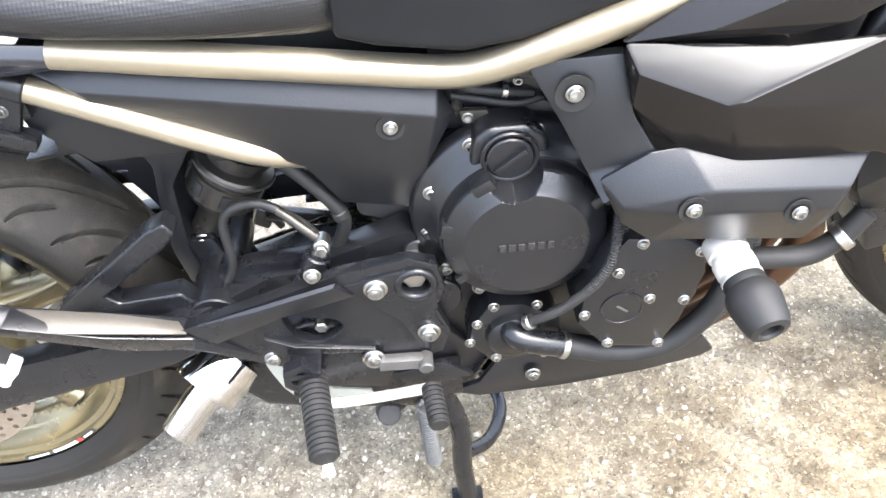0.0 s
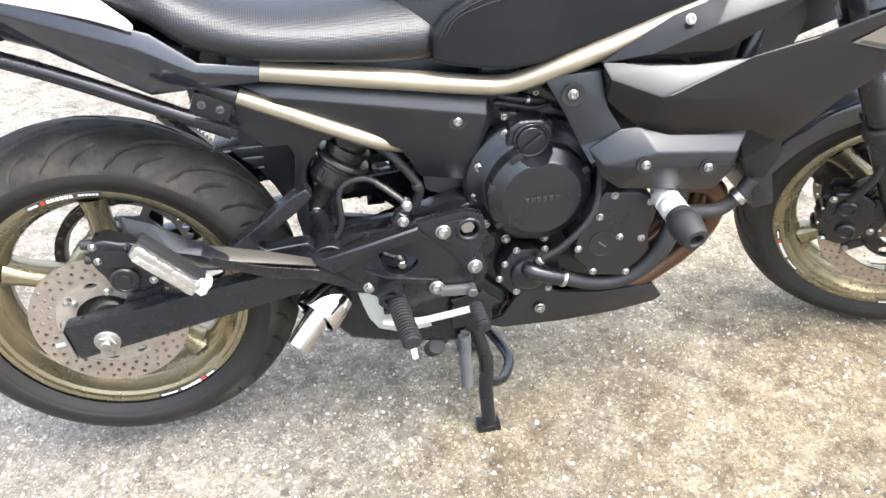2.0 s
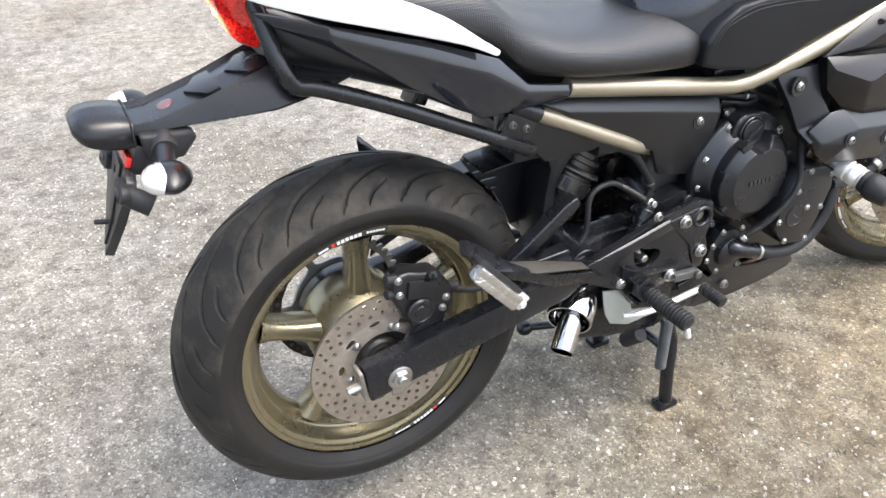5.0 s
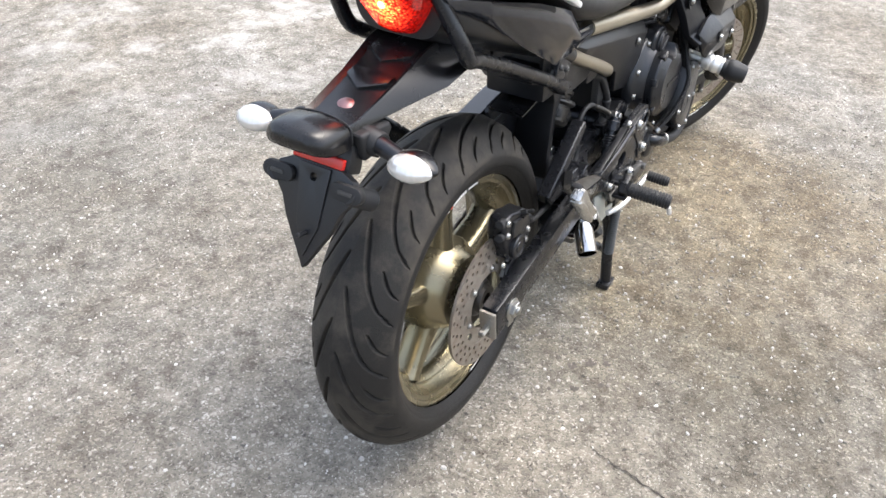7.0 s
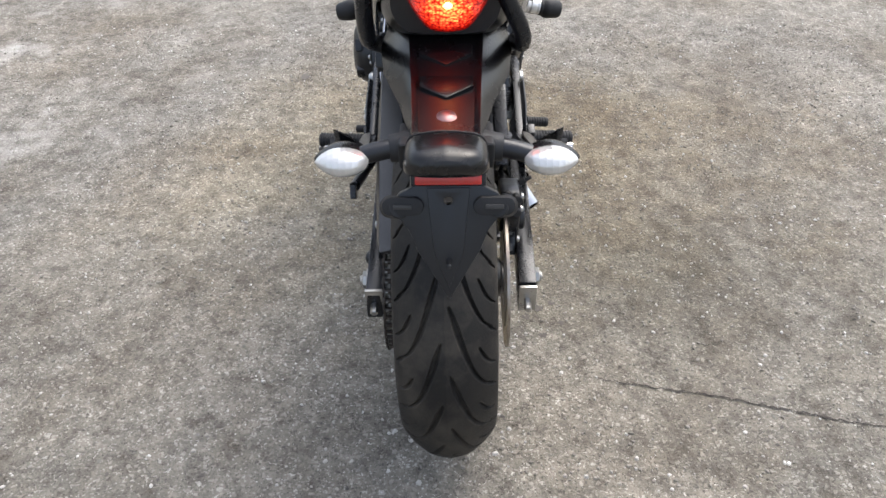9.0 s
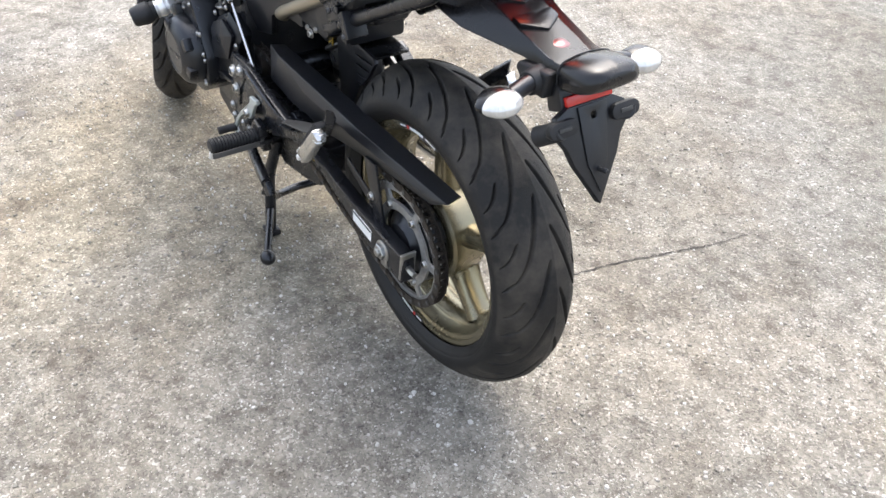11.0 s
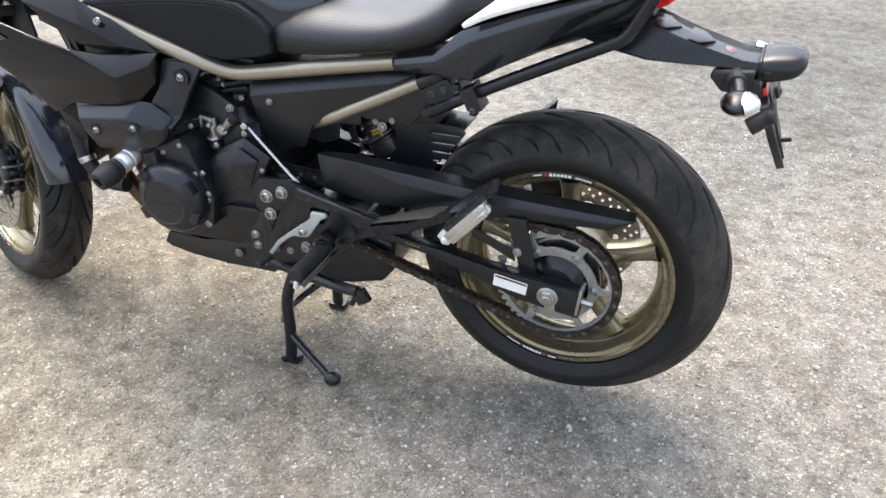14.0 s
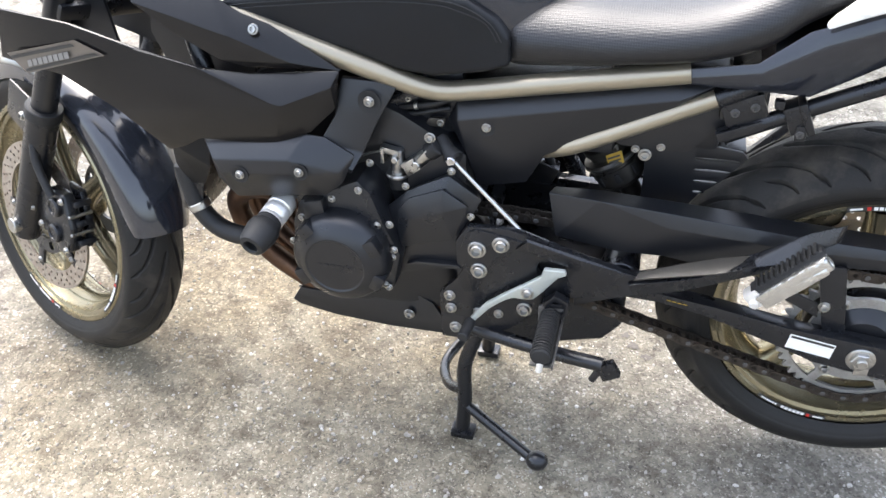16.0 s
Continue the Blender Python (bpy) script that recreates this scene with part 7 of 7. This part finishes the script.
act = part("cable_bracket", merged(rod((0.708, 0.122, 0.561), (0.707, 0.124, 0.604), 0.0105), rod((0.708, 0.122, 0.557), (0.708, 0.122, 0.563), 0.0185), block((0.030, 0.014, 0.010), Matrix.Translation((0.716, 0.128, 0.603)) @ Matrix.Rotation(radians(-12), 4, "Y"), 0.002),
                                   block((0.006, 0.018, 0.026), Matrix.Translation((0.727, 0.128, 0.596)), 0.0015), rod((0.707, 0.130, 0.592), (0.707, 0.142, 0.592), 0.006, None, 6)), M_STEEL, bike, "zinc-plated cable bracket")
part("bracket_seat", rod((0.708, 0.121, 0.562), (0.709, 0.120, 0.536), 0.0145), M_RUBBER, act)
act = part("cable_bracket", merged(rod((0.690, 0.122, 0.571), (0.654, 0.128, 0.606), 0.0105), block((0.026, 0.016, 0.022), Matrix.Translation((0.684, 0.128, 0.580)) @ Matrix.Rotation(radians(35), 4, "Y"), 0.003), block((0.008, 0.018, 0.030), Matrix.Translation((0.664, 0.130, 0.600)) @ Matrix.Rotation(radians(-40), 4, "Y"), 0.002),
                                   rod((0.674, 0.128, 0.588), (0.674, 0.143, 0.588), 0.0065, None, 6)), M_STEEL, bike, "zinc-plated clutch cable lever")
part("bracket_seat", rod((0.656, 0.126, 0.604), (0.640, 0.128, 0.618), 0.0140), M_RUBBER, act)
bolt(0.652, 0.132, 0.632, 0.0085)
part("throttle_cable", tube([(0.775, 0.13, 0.583), (0.750, 0.129, 0.594), (0.727, 0.128, 0.601)], 0.0018, 8), M_STEEL, bike)

# intake, radiator and dark inner parts
for s in (1, -1):
    part("fuel_hose", tube([(0.624, s * 0.098, 0.683), (0.648, s * 0.103, 0.674), (0.678, s * 0.104, 0.668), (0.705, s * 0.100, 0.662)], 0.0048, 10, 6), M_RUBBER, bike, "thin black fuel hose", 60)
    part("wiring_loom", tube([(0.630, s * 0.096, 0.664), (0.655, s * 0.100, 0.660), (0.690, s * 0.101, 0.652), (0.716, s * 0.097, 0.655)], 0.0038, 8, 6), M_RUBBER, bike, "thin black wiring loom", 60)
    lug = part("hose_bracket", prism([(0.636, 0.650), (0.662, 0.648), (0.668, 0.636), (0.640, 0.634)], s * 0.094, s * 0.102, 0.002), M_SHOCK, bike, "small dull metal bracket")
    bolt(0.644, s * 0.102, 0.642, 0.0055, lug)
    bolt(0.691, s * 0.104, 0.678, 0.0050, lug)
    part("hose_clip", rod((0.676, s * 0.104, 0.6685), (0.682, s * 0.1036, 0.6670), 0.0064), M_STEEL, lug, "bright hose clip")
for y in (-0.08, -0.027, 0.027, 0.08):
    part("throttle_body", rod((0.66, y, 0.70), (0.78, y, 0.64), 0.026), M_SATIN, bike)
part("airbox", block((0.22, 0.17, 0.10), Matrix.Translation((0.50, 0, 0.655)), 0.012), M_PLASTIC, bike)
part("battery_box", block((0.16, 0.12, 0.12), Matrix.Translation((0.325, 0, 0.675)), 0.01), M_PLASTIC, bike)
rad = part("radiator", block((0.035, 0.28, 0.22), Matrix.Translation((1.045, 0, 0.56)) @ Matrix.Rotation(radians(-14), 4, "Y"), 0.004), M_SATIN, bike, "black radiator")
for s in (1, -1):
    part("radiator_shroud", skin([(0.985, 0.176, 0.628), (1.052, 0.182, 0.606), (1.075, 0.150, 0.55), (1.062, 0.140, 0.508), (1.028, 0.150, 0.520), (1.0, 0.172, 0.565)], [(0, 1, 5), (1, 2, 4, 5), (2, 3, 4)], 0.006, 0.002, s), M_PAD, rad, "black radiator shroud")
    part("frame_down_tube", tube([(1.04, s * 0.11, 0.86), (0.99, s * 0.145, 0.72), (0.95, s * 0.155, 0.60), (0.90, s * 0.14, 0.52)], 0.014, 14), M_SATIN, bike)
for s in (1, -1):
    part("fairing_inner_panel", prism([(0.95, 0.62), (1.085, 0.62), (1.125, 0.735), (1.105, 0.85), (0.96, 0.84)], s * 0.055, s * 0.062, 0.002), M_PLASTIC, bike, "black inner panel behind the fairing")
    part("fairing_inner_panel", prism([(1.185, 0.66), (1.30, 0.70), (1.30, 0.82), (1.20, 0.80)], s * 0.055, s * 0.062, 0.002), M_PLASTIC, bike, "black inner panel behind the fairing")
part("steering_head", merged(rod((1.20, 0, 0.78), (1.14, 0, 0.92), 0.032), block((0.08, 0.22, 0.03), STEER @ Matrix.Translation((-0.20, 0, 0.44)) @ Matrix.Rotation(-RAKE, 4, "Y"), 0.006)), M_SATIN, bike)

# centre stand
stand = part("centre_stand", merged(*[tube([(0.580, s * 0.085, 0.275), (0.592, s * 0.092, 0.235), (0.613, s * 0.103, 0.165), (0.612, s * 0.110, 0.09), (0.617, s * 0.115, 0.012)], 0.0135, 14, 6) for s in (1, -1)], tube([(0.612, -0.106, 0.106), (0.654, -0.068, 0.078), (0.678, 0, 0.066), (0.654, 0.068, 0.078), (0.612, 0.106, 0.106)], 0.0100, 12)), M_SATIN, bike, "black tubular centre stand", 60)
for s in (1, -1):
    part("stand_foot", block((0.045, 0.032, 0.014), Matrix.Translation((0.615, s * 0.115, 0.008)), 0.004), M_SATIN, stand)
part("stand_foot_lever", merged(tube([(0.610, 0.112, 0.075), (0.54, 0.150, 0.060), (0.475, 0.186, 0.048)], 0.0095, 12), egg((0.464, 0.190, 0.047), (0.020, 0.018, 0.018), None, 16, 10)), M_SATIN, stand, "foot lever with rubber knob")
part("stand_stop", merged(tube([(0.590, -0.080, 0.258), (0.555, -0.088, 0.232), (0.525, -0.090, 0.205)], 0.013, 10), rod((0.525, -0.108, 0.214), (0.519, -0.074, 0.178), 0.015)), M_RUBBER, stand)
part("stand_spring", spring((0.571, -0.126, 0.248), (0.575, -0.124, 0.126), 0.0092, 0.0024, 24), M_SPRING, stand, "grey coil spring")
part("stand_spring_core", rod((0.571, -0.126, 0.240), (0.575, -0.124, 0.132), 0.0080), M_SPRING, stand)
part("stand_pivot", merged(block((0.07, 0.02, 0.05), Matrix.Translation((0.585, -0.118, 0.29)), 0.004), block((0.07, 0.02, 0.05), Matrix.Translation((0.60, 0.118, 0.285)), 0.004), rod((0.585, -0.12, 0.28), (0.585, 0.12, 0.28), 0.012)), M_SATIN, stand)
# side stand, folded
side = part("side_stand", tube([(0.612, 0.150, 0.305), (0.55, 0.163, 0.300), (0.46, 0.185, 0.302), (0.368, 0.205, 0.308)], 0.0115, 14, 5), M_SATIN, bike, "black side stand folded up", 60)
part("side_stand_foot", merged(block((0.030, 0.014, 0.03), Matrix.Translation((0.360, 0.206, 0.300)) @ Matrix.Rotation(radians(30), 4, "Y"), 0.003), rod((0.372, 0.205, 0.300), (0.384, 0.208, 0.276), 0.006)), M_SATIN, side)
part("side_stand_mount", block((0.05, 0.03, 0.05), Matrix.Translation((0.612, 0.148, 0.305)), 0.005), M_SATIN, side)

part("cover_rib", prism([(0.690, 0.422), (0.672, 0.430), (0.606, 0.432), (0.600, 0.426), (0.630, 0.422)], 0.145, 0.166, 0.002), M_CASE, crank)
for x, z, r in ((0.360, 0.622, 0.006), (0.346, 0.614, 0.0095), (0.325, 0.628, 0.006)):
    bolt(x, 0.0865, z, r)

# ---- loose and half-buried pebbles of the slab, too many to count ----


def pebbles(count, seed):
    """Low, angular stones set flush in the paste: a faceted dome each."""
    rng = np.random.default_rng(seed)
    k = 6
    x, y = rng.uniform(-1.9, 2.1, count), rng.uniform(-1.5, 1.7, count)
    keep = np.array([noise.noise((a * 3.0, b * 3.0, 4.0)) + 0.5 * noise.noise((a * 11.0, b * 11.0, 9.0)) for a, b in zip(x, y)]) > rng.uniform(-0.75, 0.55, count)
    x, y = x[keep], y[keep]
    count = len(x)
    size = 0.0018 + 0.0050 * rng.random(count) ** 2.4
    turn = rng.uniform(0, 2 * math.pi, count)
    long = rng.uniform(0.55, 1.0, count)
    a = np.arange(k) / k * 2 * math.pi
    rad = size[:, None] * rng.uniform(0.7, 1.15, (count, k))
    ux, uy = rad * np.cos(a), rad * np.sin(a) * long[:, None]
    c, s = np.cos(turn)[:, None], np.sin(turn)[:, None]
    px, py = ux * c - uy * s, ux * s + uy * c
    t = np.clip((x - 0.75) / 0.6, 0, 1)
    z = 0.027 * t * t * (3 - 2 * t)
    high = size * rng.uniform(0.18, 0.42, count)
    low = np.stack([x[:, None] + px, y[:, None] + py, np.repeat((z - 0.0015)[:, None], k, 1)], -1)
    top = np.stack([x[:, None] + px * 0.62, y[:, None] + py * 0.62, z[:, None] + 0.0012 + high[:, None] * rng.uniform(0.8, 1.2, (count, k))], -1)
    co = np.concatenate([low, top], 1).reshape(-1, 3)
    base = np.arange(count)[:, None] * 2 * k
    faces = [(base + np.arange(k)[None, :] + k).tolist()]
    i, j = np.arange(k), (np.arange(k) + 1) % k
    side = (base[:, :, None] + np.stack([i, j, j + k, i + k], -1)[None]).reshape(-1, 4).tolist()
    me = bpy.data.meshes.new("pebbles")
    me.from_pydata(co.tolist(), [], faces[0] + side)
    return me


def pebble_material():
    m = material("pale_river_pebble", (0.3, 0.28, 0.25), 0.6, fine=(500, 0.2), broad=(60, 0.2), bump=0.1)
    n, l = m.node_tree.nodes, m.node_tree.links
    g, r = n.new("ShaderNodeNewGeometry"), n.new("ShaderNodeValToRGB")
    stops = ((0.0, (0.13, 0.12, 0.105)), (0.2, (0.155, 0.143, 0.124)), (0.55, (0.25, 0.232, 0.203)), (0.85, (0.36, 0.342, 0.312)), (0.97, (0.56, 0.548, 0.52)))
    while len(r.color_ramp.elements) < len(stops):
        r.color_ramp.elements.new(0.5)
    for e, (pos, col) in zip(r.color_ramp.elements, stops):
        e.position, e.color = pos, (*col, 1)
    l.new(g.outputs["Random Per Island"], r.inputs[0])
    l.new(r.outputs[0], n["Principled BSDF"].inputs["Base Color"])
    return m


stones = pebbles(40000, 12)
stones.materials.append(pebble_material())
ob = new("pebbles", stones)
ob.parent = ground
tagged(ob, "small pale pebbles set in the concrete", kind="stuff")
